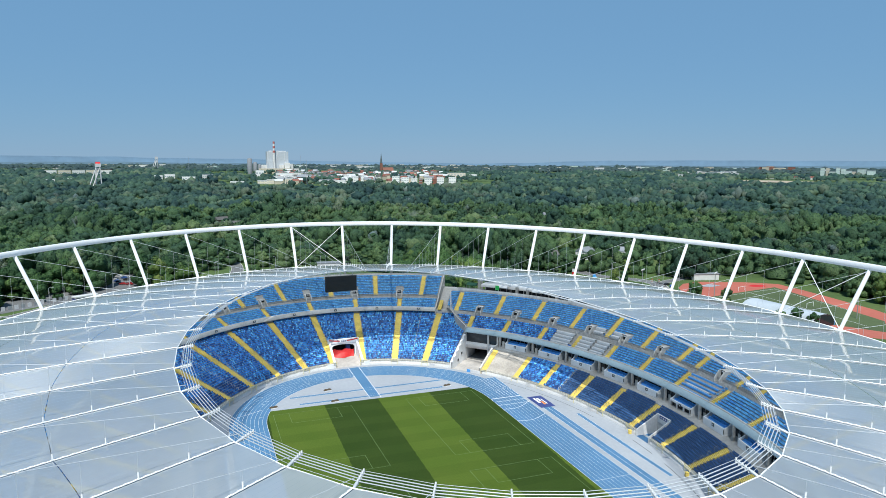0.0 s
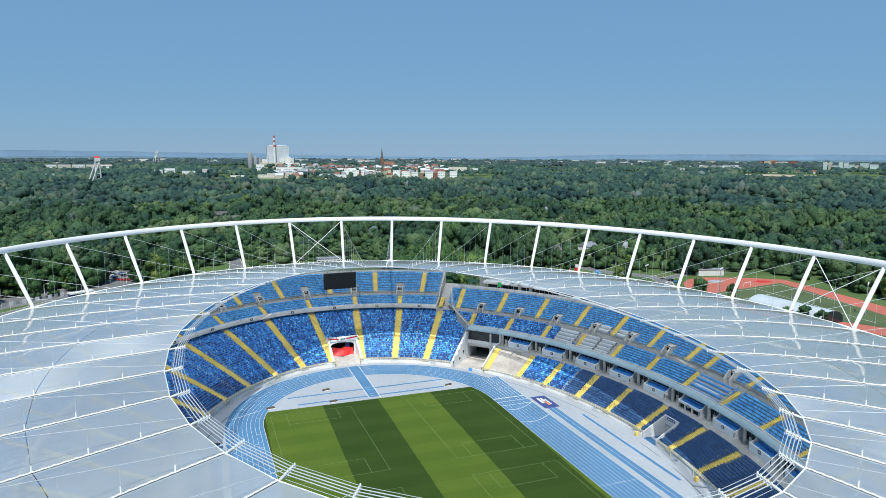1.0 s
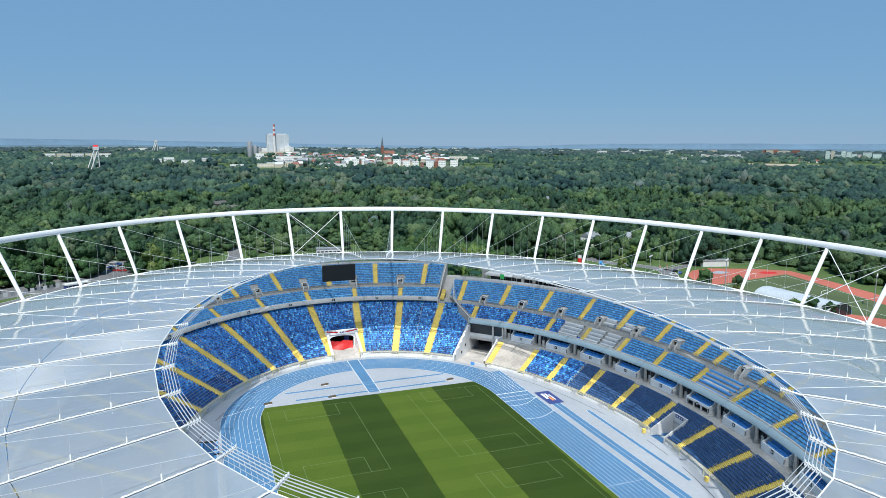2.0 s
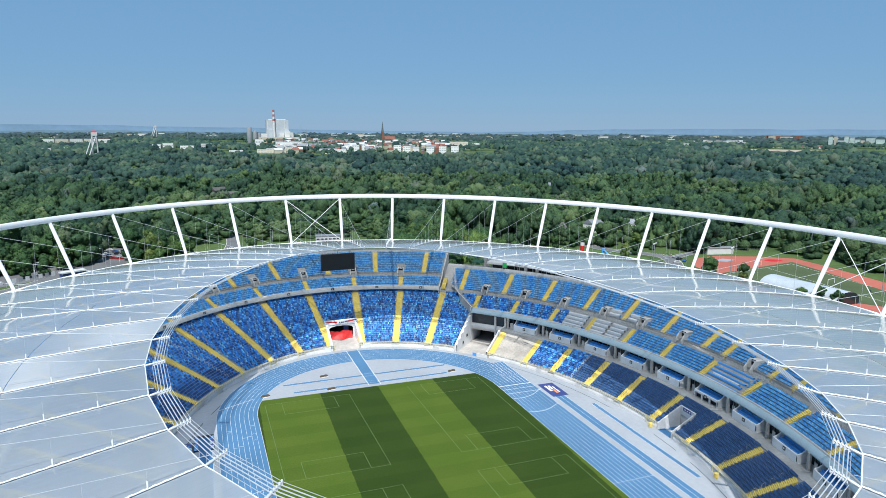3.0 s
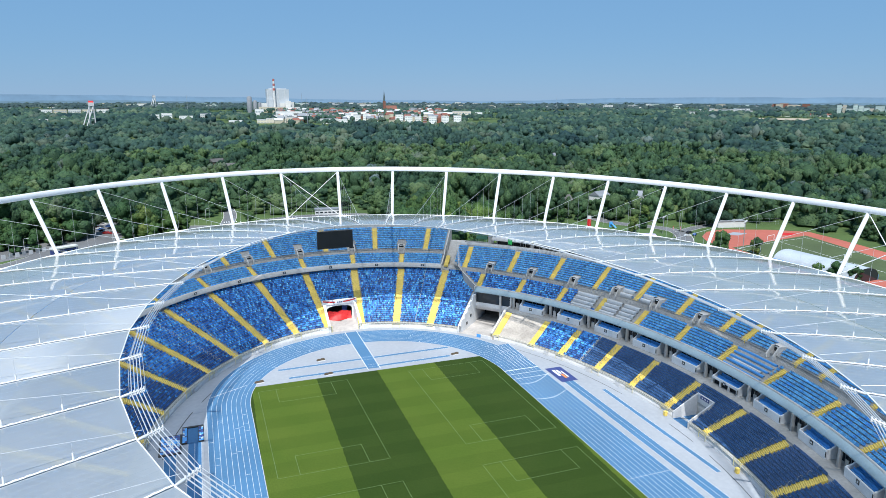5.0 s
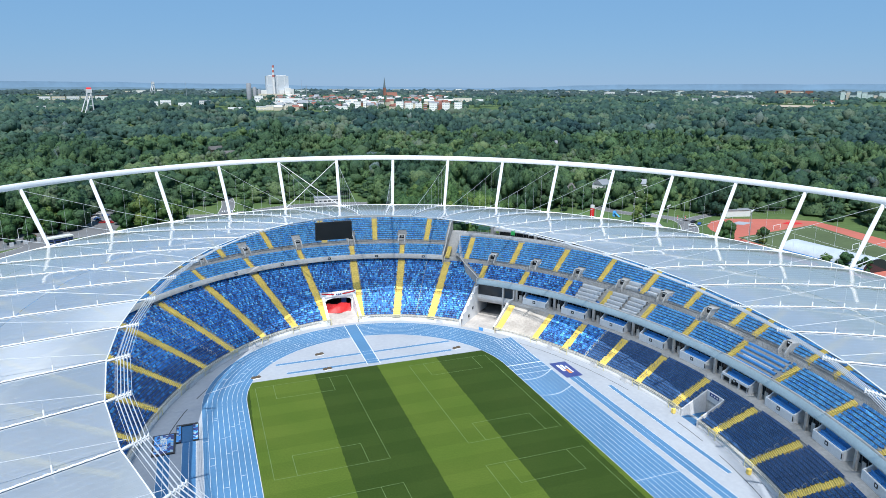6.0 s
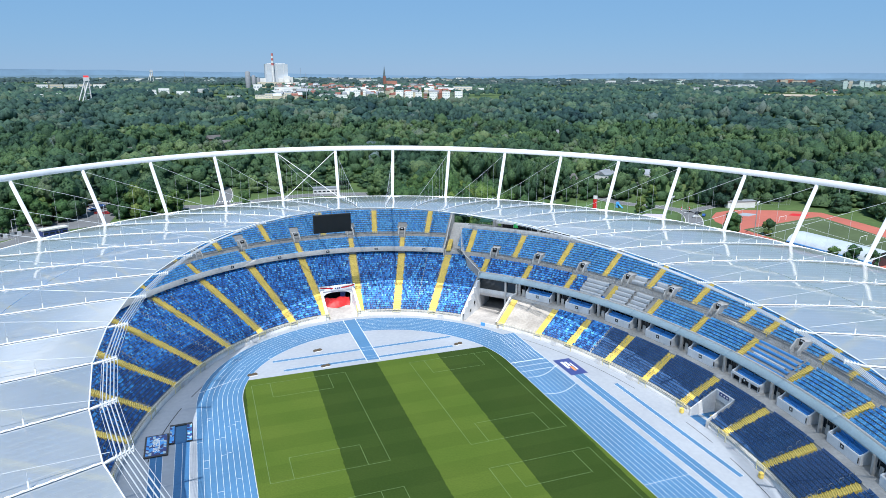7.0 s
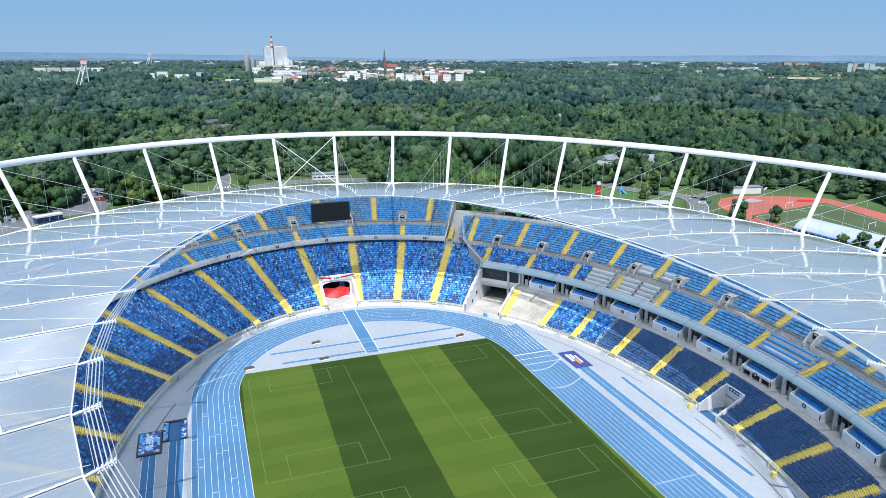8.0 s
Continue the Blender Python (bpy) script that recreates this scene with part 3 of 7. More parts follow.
def build_west():
    st = empty("grandstand", (-90, 60, 0), "two-tier grandstand with mottled blue seats and yellow aisles", "grandstand", "stands round the pitch")
    inv = Matrix.Translation((90, -60, 0))
    rows, tread, rise = 29, 0.8, 0.476
    z0 = 1.9
    pieces = [sweep([(-0.35, 0), (-0.35, z0)] + stepped(0, z0, rows, tread, rise) + [(23.4, 17.2), (30, 17.2)], a, b) for a, b in ((56.2, PORTAL[1]), (PORTAL[0], 310))]
    hi = 11
    pieces.append(sweep([(hi * tread - 0.02, 6.9)] + stepped(hi * tread, z0 + hi * rise, rows - hi, tread, rise) + [(23.4, 17.2), (30, 17.2)], PORTAL[1], PORTAL[0]))
    parts = [np_part("lower_tier", *joined(pieces), CONCRETE, st)]
    cut = [(PORTAL[0], PORTAL[1], 0, hi * tread)]
    dark, mixed, bright = "front rows of dark blue plastic seats", "rows of mottled dark blue plastic seats", "rows of bright mottled blue plastic seats"
    for name, a, b, r0, r1, mat, label in (("front_seating", 56.6, 126.0, 0, 3, SEATS_MID, dark), ("front_seating", 126.0, 214, 0, 7, SEATS_DEEP, dark), ("lower_seating", 56.6, 126.0, 3, rows, SEATS_WEST, bright),
                                           ("lower_seating", 126.0, 144.1, 7, rows, SEATS_WEST, bright), ("lower_seating", 144.1, 214, 7, rows, SEATS_MID, mixed)):
        parts.append(seat_block(name, a, b, r0 * tread, z0 + r0 * rise, r1 - r0, tread, rise, AISLES_W, mat, st, cut, label, gap=1.4))
    for a in AISLES_W:
        parts.append(aisle_steps(a, 0, z0, rows, tread, rise, st, 2.5))
    # upper tier
    mid0, midz, mrows = 22.9, 17.55, 6
    back0, backz, brows = 28.7, 21.9, 12
    prof = [(22.4, 16.75), (22.0, 16.75), (22.0, 18.15), (22.3, 18.15), (22.3, 17.55)] + stepped(mid0, midz, mrows, 0.8, 0.5)
    prof += [(mid0 + 4.8, 20.5), (28.6, 20.5), (28.6, backz)] + stepped(back0, backz, brows, 0.8, 0.56) + [(40, 29.4), (40, 0)]
    parts.append(np_part("upper_tier", *sweep(prof, 65.6, 310), CONCRETE, st))
    voms = [74.9, 85.3, 96.0, 106.6, 115.8, 125, 134.8]
    cuts = [(v - 0.9, v + 0.9, 27, 32.2) for v in voms]
    parts.append(seat_block("middle_seating", 65.9, 214, mid0, midz, mrows, 0.8, 0.5, AISLES_W, SEATS_PALE, st, label="rows of pale blue plastic seats"))
    parts.append(seat_block("upper_seating", 65.9, 214, back0, backz, brows, 0.8, 0.56, AISLES_W_HIGH, SEATS_PALE, st, cuts, label="rows of pale blue plastic seats", ref=back0))
    for a in AISLES_W:
        parts.append(aisle_steps(a, mid0, midz, mrows, 0.8, 0.5, st, 1.6, 0.0))
    for a in AISLES_W_HIGH:
        parts.append(aisle_steps(a, back0, backz, brows, 0.8, 0.56, st, 1.8))
    # fascia face with small block signs
    parts.append(np_part("fascia", *sweep([(21.9, 16.6), (21.9, 18.25), (22.28, 18.25)], 65.5, 310), PALECON, st, "grey concrete upper tier front"))
    for a in np.arange(69.8, 150, 10.4):
        m = at_rim(a, 21.86, 17.1)
        parts.append(part("block_sign", block(-0.55, 0.55, -0.04, 0.02, 0, 0.75, m), BLACK, st))
        parts.append(part("block_sign_mark", block(-0.25, 0.25, -0.06, -0.045, 0.22, 0.52, m), LINE, st))
    # end wall of the upper tier
    parts.append(np_part("end_wall", *sweep([(22, 15.4), (22.2, 18.0), (23, 18.0), (28.0, 21.2), (28.6, 22.3), (38.5, 29.0), (40, 29.6), (40, 0), (31, 0), (28.0, 12)], 65.62, 65.45), PALECON, st))
    bm = bmesh.new()
    prof = [(22, 15.6), (22.2, 17.95), (23, 17.95), (28.0, 21.15), (28.6, 22.25), (38.5, 28.95), (40, 29.5), (40, 0), (30, 0), (24, 15.6)]
    for t in (65.6, 65.46):
        bm.faces.new([bm.verts.new((*rim(t, o), z)) for o, z in (prof if t > 65.3 else prof[::-1])])
    parts.append(part("end_wall", bm, CONCRETE, st))
    parts.append(railing("front_rail", 56.6, PORTAL[1] - 0.6, -0.55, 1.2, st, 1.15, material=RAILPALE))
    parts.append(railing("front_rail", PORTAL[0] + 0.6, 214, -0.55, 1.2, st, 1.15, material=RAILPALE))
    parts.append(railing("walkway_rail", 66, 214, 28.5, 21.5, st, 0.9))
    parts.append(np_part("front_wall", *sweep([(-0.45, 0), (-0.45, 1.3), (-0.3, 1.3)], 56.4, PORTAL[1] - 0.5), PALEWALL, st))
    parts.append(np_part("front_wall", *sweep([(-0.45, 0), (-0.45, 1.3), (-0.3, 1.3)], PORTAL[0] + 0.5, 214), PALEWALL, st))
    for p in parts:
        p.matrix_parent_inverse = inv
    return voms


def build_east():
    st = empty("grandstand", (90, 20, 0), "grandstand with boxes between its blue-seated tiers", "grandstand", "stands round the pitch")
    inv = Matrix.Translation((-90, -20, 0))
    rows, tread, rise, z0 = 13, 0.73, 0.43, 1.6
    tail = [(9.5, 7.2), (12.4, 7.2)]
    parts = []
    pieces = [sweep([(-0.3, 0), (-0.3, z0)] + stepped(0, z0, rows, tread, rise) + tail, a, b) for a, b in ((35.7, VOM_E[0]), (VOM_E[1], -50))]
    pieces.append(sweep([(9 * tread, 0)] + stepped(9 * tread, z0 + 9 * rise, 4, tread, rise) + tail, VOM_E[0], VOM_E[1]))
    parts.append(np_part("lower_tier", *joined(pieces), CONCRETE, st))
    cut = [(VOM_E[0] + 0.25, VOM_E[1] - 0.25, -1, 9 * tread)]
    parts.append(seat_block("front_seating", 35.6, 23.0, 0, z0, 4, tread, rise, AISLES_E, SEATS_MID, st, cut, "front rows of dark blue plastic seats"))
    parts.append(seat_block("lower_seating", 35.6, 23.0, 4 * tread, z0 + 4 * rise, rows - 4, tread, rise, AISLES_E, SEATS_WEST, st, cut, "mottled blue plastic seats"))
    parts.append(seat_block("lower_seating", 23.0, 18.0, 0, z0, rows, tread, rise, AISLES_E, SEATS_NAVY, st, cut, "navy blue plastic seats"))
    parts.append(seat_block("lower_seating", 18.0, -50, 0, z0, rows, tread, rise, AISLES_E, SEATS_NAVY, st, cut, "navy blue plastic seats", singles=(-16.2, -23.7)))
    for a in AISLES_E[1:-1]:
        parts.append(aisle_steps(a, 0, z0, rows, tread, rise, st, 2.5))
    # bare block of broad steps
    parts.append(np_part("bare_terrace", *sweep([(-0.3, 0), (-0.3, 1.2)] + stepped(0, z0, 13, 0.727, 0.43) + tail, 46.6, 35.7), TERRACE, st, "bare pale stone steps with no seats"))
    parts.append(aisle_steps(45.7, 0, z0, rows, tread, rise, st, 2.2))
    # upper tier
    mid0, midz, mrows = 14.3, 12.8, 7
    back0, backz, brows = 21.2, 17.8, 11
    e0, fl = 55.7, FLARE
    prof = [(29.4, 0), (29.4, 11.3), (13.4, 11.3), (13.3, 11.5), (14.2, 12.0), (14.2, 12.8)] + stepped(mid0, midz, mrows, 0.77, 0.54)
    prof += [(21.1, 16.58), (21.1, backz)] + stepped(back0, backz, brows, 0.8, 0.56) + [(30.5, 23.96), (30.5, 0)]
    parts.append(np_part("upper_tier", *sweep(prof, e0, -50, flare=fl), CONCRETE, st))
    voms = [54.2, 44.8, 35.3, 26.0, 17.5, 8.9, -5.2]
    cuts = [(v - 0.9, v + 0.9, 19.5, 23.9) for v in voms] + [(25.2, 22.4, 20.5, 23.5), (20.7, 18.2, 20.5, 23.5)]
    parts.append(seat_block("middle_seating", e0 - 0.3, 27.4, mid0, midz, mrows, 0.77, 0.54, AISLES_E_MID, SEATS_WEST, st, [(33.2, 27.4, mid0 + 0.5, mid0 + 9)], label="mottled blue plastic seats", flare=fl, ref=mid0))
    parts.append(seat_block("middle_seating", 18.4, -50, mid0, midz, mrows, 0.77, 0.54, AISLES_E_MID, SEATS_PALE, st, [(0.3, -7.5, mid0 - 1, mid0 + 9)], label="pale blue plastic seats", ref=mid0))
    parts.append(seat_block("upper_seating", e0 - 0.3, -50, back0, backz, brows, 0.8, 0.56, AISLES_E_HIGH, SEATS_PALE, st, cuts, label="pale blue plastic seats", flare=fl, ref=back0))
    for a in AISLES_E_MID:
        parts.append(aisle_steps(a, mid0, midz, mrows, 0.77, 0.54, st, 1.8))
    for a in AISLES_E_HIGH:
        parts.append(aisle_steps(a, back0, backz, brows, 0.8, 0.56, st, 1.9))
    parts.append(np_part("fascia", *sweep([(13.7, 11.2), (13.0, 11.25), (13.0, 11.6), (13.85, 12.95), (14.0, 12.95)], e0, -50), FASCIA, st, "pale blue sloping metal fascia"))
    parts.append(np_part("parapet_cap", *sweep([(13.9, 12.9), (13.9, 13.35), (14.25, 13.35), (14.25, 12.7)], e0, -50), PALECON, st))
    parts.append(railing("front_rail", 45.5, 0.1, -0.5, 1.1, st, 1.1, material=RAILPALE))
    parts.append(railing("front_rail", -4.6, -50, -0.5, 1.1, st, 1.1, material=RAILPALE))
    parts.append(railing("walkway_rail", 57, -50, 21.0, 17.6, st, 0.9))
    parts.append(railing("walkway_rail", 57, -50, 19.9, 16.58, st, 1.0))
    parts.append(railing("top_rail", 61.0, -50, 30.2, 23.96, st, 1.3))
    parts.append(np_part("front_wall", *sweep([(-0.4, 0), (-0.4, 1.2), (-0.25, 1.2)], 46.0, VOM_E[0] + 0.2), PALEWALL, st))
    parts.append(np_part("front_wall", *sweep([(-0.4, 0), (-0.4, 1.2), (-0.25, 1.2)], VOM_E[1] - 0.2, -50), PALEWALL, st))
    # glazing behind the boxes, with mullions
    parts.append(np_part("glazing", *sweep([(15.8, 7.2), (15.8, 11.3)], e0, -50), GLASS, st))
    bm = bmesh.new()
    for a in np.arange(56, -50, -1.05):
        box(bm, -0.05, 0.05, -0.12, 0.0, 0, 4.1, at_rim(a, 15.8, 7.2))
    parts.append(part("mullion", bm, GREYSTEEL, st))
    parts.append(np_part("walkway", *sweep([(9.45, 7.215), (15.9, 7.215)], 46.8, -50), CONCRETE, st))
    # slanting end wall towards the corner gap
    prof = [(13.0, 10.9), (13.4, 13.3), (14.3, 13.3), (19.9, 16.9), (21.1, 18.1), (30.5, 24.4), (30.5, 0), (14.0, 0)]
    for d in (0.0, 0.2):
        bm = bmesh.new()
        bm.faces.new([bm.verts.new((*rim(e0 + d + fl * min(8.5, max(0.0, o - 14.5)), o), z)) for o, z in prof])
        parts.append(part("end_wall", bm, CONCRETE, st))
    cap = [(*rim(e0 + d + fl * min(8.5, max(0.0, o - 14.5)), o), z) for d in (0.0, 0.2) for o, z in prof[:6]]
    parts.append(np_part("end_cap", cap, [[k, k + 1, k + 7, k + 6] for k in range(5)], PALECON, st))
    parts.append(np_part("closing_wall", *sweep([(12.3, 0), (12.3, 7.2)], 46.6, -50), CONCRETE, st))
    for p in parts:
        p.matrix_parent_inverse = inv
    return voms


# ---- roof ----
NODES = 40
OUT_A, OUT_B, OUT_Z = 125.7, 149.8, 30.2
TOP_OFF = 9.43
OUT_TH = equal_arc(NODES, OUT_A, OUT_B)
OUT_RAD = np.radians(OUT_TH)
IN_TH = OUT_TH + 5.47 * np.sin(2 * OUT_RAD) + 2.9 * np.cos(OUT_RAD) - 0.7 * np.sin(OUT_RAD)
OUT_TH = OUT_TH - 0.65 - 1.6 * np.cos(OUT_RAD) + 0.48 * np.sin(OUT_RAD) + 0.45 * np.cos(2 * OUT_RAD) + 0.65 * np.sin(2 * OUT_RAD) + 0.1 * np.cos(3 * OUT_RAD) + 0.15 * np.sin(3 * OUT_RAD)
# the bays widen a little round the south-west
BEND = [160, 172, 185, 194, 203, 215, 250, 290]
IN_TH = IN_TH + np.interp(OUT_TH, BEND, [0, 0.4, 0.75, 1.1, 1.4, 1.2, 0.8, 0])
OUT_TH = OUT_TH + np.interp(OUT_TH, BEND, [0, 0, 0.2, 0.45, 1.1, 1.1, 0.7, 0])
OUT_MID = np.array([-2.3, -0.85])


def crown_height(th):
    """The crown ring dips a little towards its long sides and its far end."""
    t = np.radians(th)
    return 49.33 - 1.43 * np.cos(t) ** 2 - 0.96 * np.sin(t) + 0.1 * np.cos(t)



IN_MID = np.array([-0.3, -4.9])
OUTER = np.column_stack([rim(OUT_TH, 0, OUT_A, OUT_B) + OUT_MID, np.full(NODES, OUT_Z)])
CROWN = np.column_stack([rim(OUT_TH, TOP_OFF, OUT_A, OUT_B) + OUT_MID, crown_height(OUT_TH)])
INNER = np.column_stack([rim(IN_TH, 0, 59.7, 90.3) + IN_MID, 37.3 - 1.2 * np.cos(2 * np.radians(IN_TH)) - 0.2 * np.sin(np.radians(IN_TH))])
TIPS = np.column_stack([rim(IN_TH, 0, 56.2, 86.8) + IN_MID, 38.2 - 1.5 * np.cos(2 * np.radians(IN_TH)) - 0.2 * np.sin(np.radians(IN_TH))])


def girder_point(i, v):
    """A point on the lower radial girder: from the eaves (0) to the inner ring (1), bowed up between them."""
    p = OUTER[i] * (1 - v) + INNER[i] * v
    return p + np.array([0, 0, (0.75 + 0.33 * math.cos(math.radians(OUT_TH[i]))) * 4 * v * (1 - v)])


def roof_panel(i, v0, v1, parent, strips):
    """One glazed field of a bay: a low vault of narrow sheets with raised seams."""
    j = (i + 1) % NODES
    us = np.linspace(0.02, 0.98, 17)
    seams = np.array([k / strips + e for k in range(1, strips) for e in (-0.0022, 0.0022)])

    def surface_row(v, u, lift):
        a, b = girder_point(i, v), girder_point(j, v)
        row = a[None] * (1 - u[:, None]) + b[None] * u[:, None]
        row[:, 2] += lift + 0.026 * np.linalg.norm(b - a) * (1 - 0.6 * v ** 6) * (1 - np.abs(2 * u - 1) ** 4)
        return row

    vs = np.linspace(v0, v1, 5)
    n, m = len(us), len(seams)
    k, r = np.meshgrid(np.arange(n - 1), np.arange(4), indexing="ij")
    q = np.stack([r * n + k, r * n + k + 1, (r + 1) * n + k + 1, (r + 1) * n + k], -1).reshape(-1, 4)
    panel = np_part("roof_panel", np.concatenate([surface_row(v, us, 0.1) for v in vs]), q, ROOF, parent, smooth=True)
    along = (INNER[i] + INNER[j] - OUTER[i] - OUTER[j]) / np.linalg.norm(INNER[i] + INNER[j] - OUTER[i] - OUTER[j])
    panel.data.attributes.new("ridge", "FLOAT_VECTOR", "POINT").data.foreach_set("vector", np.tile(along, (n * len(vs), 1)).astype(np.float32).ravel())
    k, r = np.meshgrid(np.arange(0, m, 2), np.arange(4), indexing="ij")
    q = np.stack([r * m + k, r * m + k + 1, (r + 1) * m + k + 1, (r + 1) * m + k], -1).reshape(-1, 4)
    np_part("seams", np.concatenate([surface_row(v, seams, 0.118) for v in vs]), q, SEAM, panel, kind="stuff")


def build_roof():
    roof = empty("stadium_roof", (0, 0, 0), "oval white cable-hung stadium roof of milky polycarbonate vaults", "roof")
    ring = np.linspace(0, 360, 241)[:-1]
    sect = [(-0.6, 0.0), (-0.7, 0.1), (-0.7, 1.7), (-0.6, 1.8), (0.6, 1.8), (0.7, 1.7), (0.7, 0.1), (0.6, 0.0)]
    rings = np.stack([np.column_stack([rim(ring, TOP_OFF + o, OUT_A, OUT_B) + OUT_MID, crown_height(ring) + z]) for o, z in sect], 1)
    k, j = np.meshgrid(np.arange(240), np.arange(8), indexing="ij")
    f = np.stack([k * 8 + j, (k + 1) % 240 * 8 + j, (k + 1) % 240 * 8 + (j + 1) % 8, k * 8 + (j + 1) % 8], -1).reshape(-1, 4)
    np_part("crown_ring", rings.reshape(-1, 3), f[:, ::-1], WHITE, roof, "white steel compression ring on leaning posts")
    low = np.column_stack([rim(ring, 0.5, OUT_A, OUT_B) + OUT_MID, np.full(240, OUT_Z)])
    v, f = tube_arrays(low, 0.62, 10, True)
    np_part("eaves_ring", v, f, WHITE, roof, smooth=True)
    for i in range(NODES):
        j = (i + 1) % NODES
        v, f = tube_arrays([OUTER[i] + (0, 0, -0.3), OUTER[i] * 0.5 + CROWN[i] * 0.5, CROWN[i] + (0, 0, 0.1)], [0.52, 0.66, 0.6], 10)
        np_part("post", v, f, WHITE, roof, "leaning white steel post", smooth=True)
        o = OUTER[i].copy()
        tubes("column", [np.array([(o[0] * 0.985, o[1] * 0.985, 0.0), (o[0] * 0.985, o[1] * 0.985, OUT_Z - 0.2)])], 0.55, CONCRETE, roof, sides=10)
        for s in range(3):
            roof_panel(i, s / 3 + 0.0009, (s + 1) / 3 - 0.0009, roof, 10)
        # girder with its clamps
        line = np.array([girder_point(i, t) for t in np.linspace(0, 1, 13)]) + np.array([0, 0, 0.22])
        v, f = tube_arrays(line, 0.125, 8, flat=0.9)
        d = INNER[i] - OUTER[i]
        pieces = [(v, f)]
        for s in np.linspace(0.03, 0.985, 46):
            c = girder_point(i, s) + np.array([0, 0, 0.26])
            pieces.append(tube_arrays([c - d * 0.0035, c + d * 0.0035], 0.14, 6))
        v, f = joined(pieces)
        np_part("girder", v, f, WHITE, roof, smooth=False)
        # Valley gutter strip, its dark blue painting the girder's shadow line.
        across = np.cross(d, (0, 0, 1.0))
        across *= 1 / np.linalg.norm(across)
        bed = [girder_point(i, t) + (0, 0, 0.03) + e * across * (0.5 - 0.2 * t) for t in np.linspace(0, 1, 9) for e in (-1, 1)]
        np_part("gutter_shade_strip", bed, [[2 * k, 2 * k + 2, 2 * k + 3, 2 * k + 1] for k in range(8)], GUTTERSHADE, roof)
        # upper cable and hangers
        top, tip = CROWN[i] + np.array([0, 0, -0.4]), INNER[i] * 0.75 + TIPS[i] * 0.25 + np.array([0, 0, 1.0])
        cable = tubes("upper_cable", [np.array([top, top * 0.5 + tip * 0.5 - (0, 0, 0.5), tip])], 0.047, CABLE, roof)
        hang, socket = [], []
        reach, lean = np.linalg.norm((tip - top)[:2]), np.linalg.norm((OUTER[i] - top)[:2])
        for s in np.arange(1, 9) / 9:
            g = girder_point(i, s) + np.array([0, 0, 0.3])
            u = min(0.985, (lean + s * (reach - lean)) / reach)
            c = top * (1 - u) + tip * u - np.array([0, 0, 2.0 * u * (1 - u)])
            c[:2] = g[:2]
            hang.append(np.array([g, c]))
            socket.append(np.array([g, g + np.array([0, 0, 1.0])]))
        tubes("hanger", hang, 0.026, CABLE, cable, sides=4)
        tubes("hanger_socket", socket, 0.13, WHITE, cable, sides=6)
        tubes("eaves_beam", [np.array([OUTER[i] + (0, 0, 0.2), OUTER[j] + (0, 0, 0.2)])], 0.24, WHITE, roof)
        # inner edge trim
        tubes("edge_trim", [np.array([INNER[i] + (0, 0, 0.15), INNER[j] + (0, 0, 0.15)])], 0.11, WHITE, roof)
        # cast node at the tension ring
        d = TIPS[i] - INNER[i]
        v, f = joined([tube_arrays([INNER[i], INNER[i] + d * 0.12, INNER[i] + d * 0.3, INNER[i] + d * 0.42, TIPS[i]], [0.16, 0.22, 0.24, 0.14, 0.12], 8),
                       tube_arrays([INNER[i] + d * 0.38 - (0, 0, 0.3), TIPS[i] - (0, 0, 0.3)], 0.1, 6)])
        node = np_part("ring_node", v, f, CABLE, roof, "white cast steel ring node", smooth=True)
        for s in (0.42, 0.56, 0.70, 0.84, 0.97):
            c = INNER[i] + d * s
            tubes("cable_clamp", [np.array([c - (0, 0, 0.45), c + (0, 0, 0.3)])], 0.13, WHITE, node, sides=6)
    for s, r, dz in ((0.36, 0.04, -0.5), (0.46, 0.085, -0.12), (0.60, 0.085, -0.12), (0.74, 0.085, -0.12), (0.88, 0.085, -0.12), (1.02, 0.04, -0.12)):
        p = INNER + (TIPS - INNER) * s + np.array([0, 0, dz])
        v, f = tube_arrays(p, r, 6, True)
        np_part("ring_cable", v, f, CABLE, roof, "bundled tension ring cable")
    for i in (9, 19, 29, 39):
        j = (i + 1) % NODES
        tubes("cross_brace", [np.array([OUTER[i] + (0, 0, 0.6), CROWN[j]]), np.array([OUTER[j] + (0, 0, 0.6), CROWN[i]])], 0.12, WHITE, roof)
    return roof


build_ground()
build_floor()
VOMS_W = build_west()
VOMS_E = build_east()
build_roof()


# ---- details of the bowl ----
def thing(name, m, label, category, group=""):
    ob = new(name)
    ob.matrix_world = m
    return tagged(ob, label, category, group)


def prism(bm, prof, x0, x1):
    """A (y, z) outline extruded from x0 to x1."""
    a = [bm.verts.new((x0, y, z)) for y, z in prof]
    b = [bm.verts.new((x1, y, z)) for y, z in prof]
    n = len(prof)
    bm.faces.new(a[::-1])
    bm.faces.new(b)
    for i in range(n):
        bm.faces.new((a[i], a[(i + 1) % n], b[(i + 1) % n], b[i]))
    bmesh.ops.recalc_face_normals(bm, faces=bm.faces)
    return bm


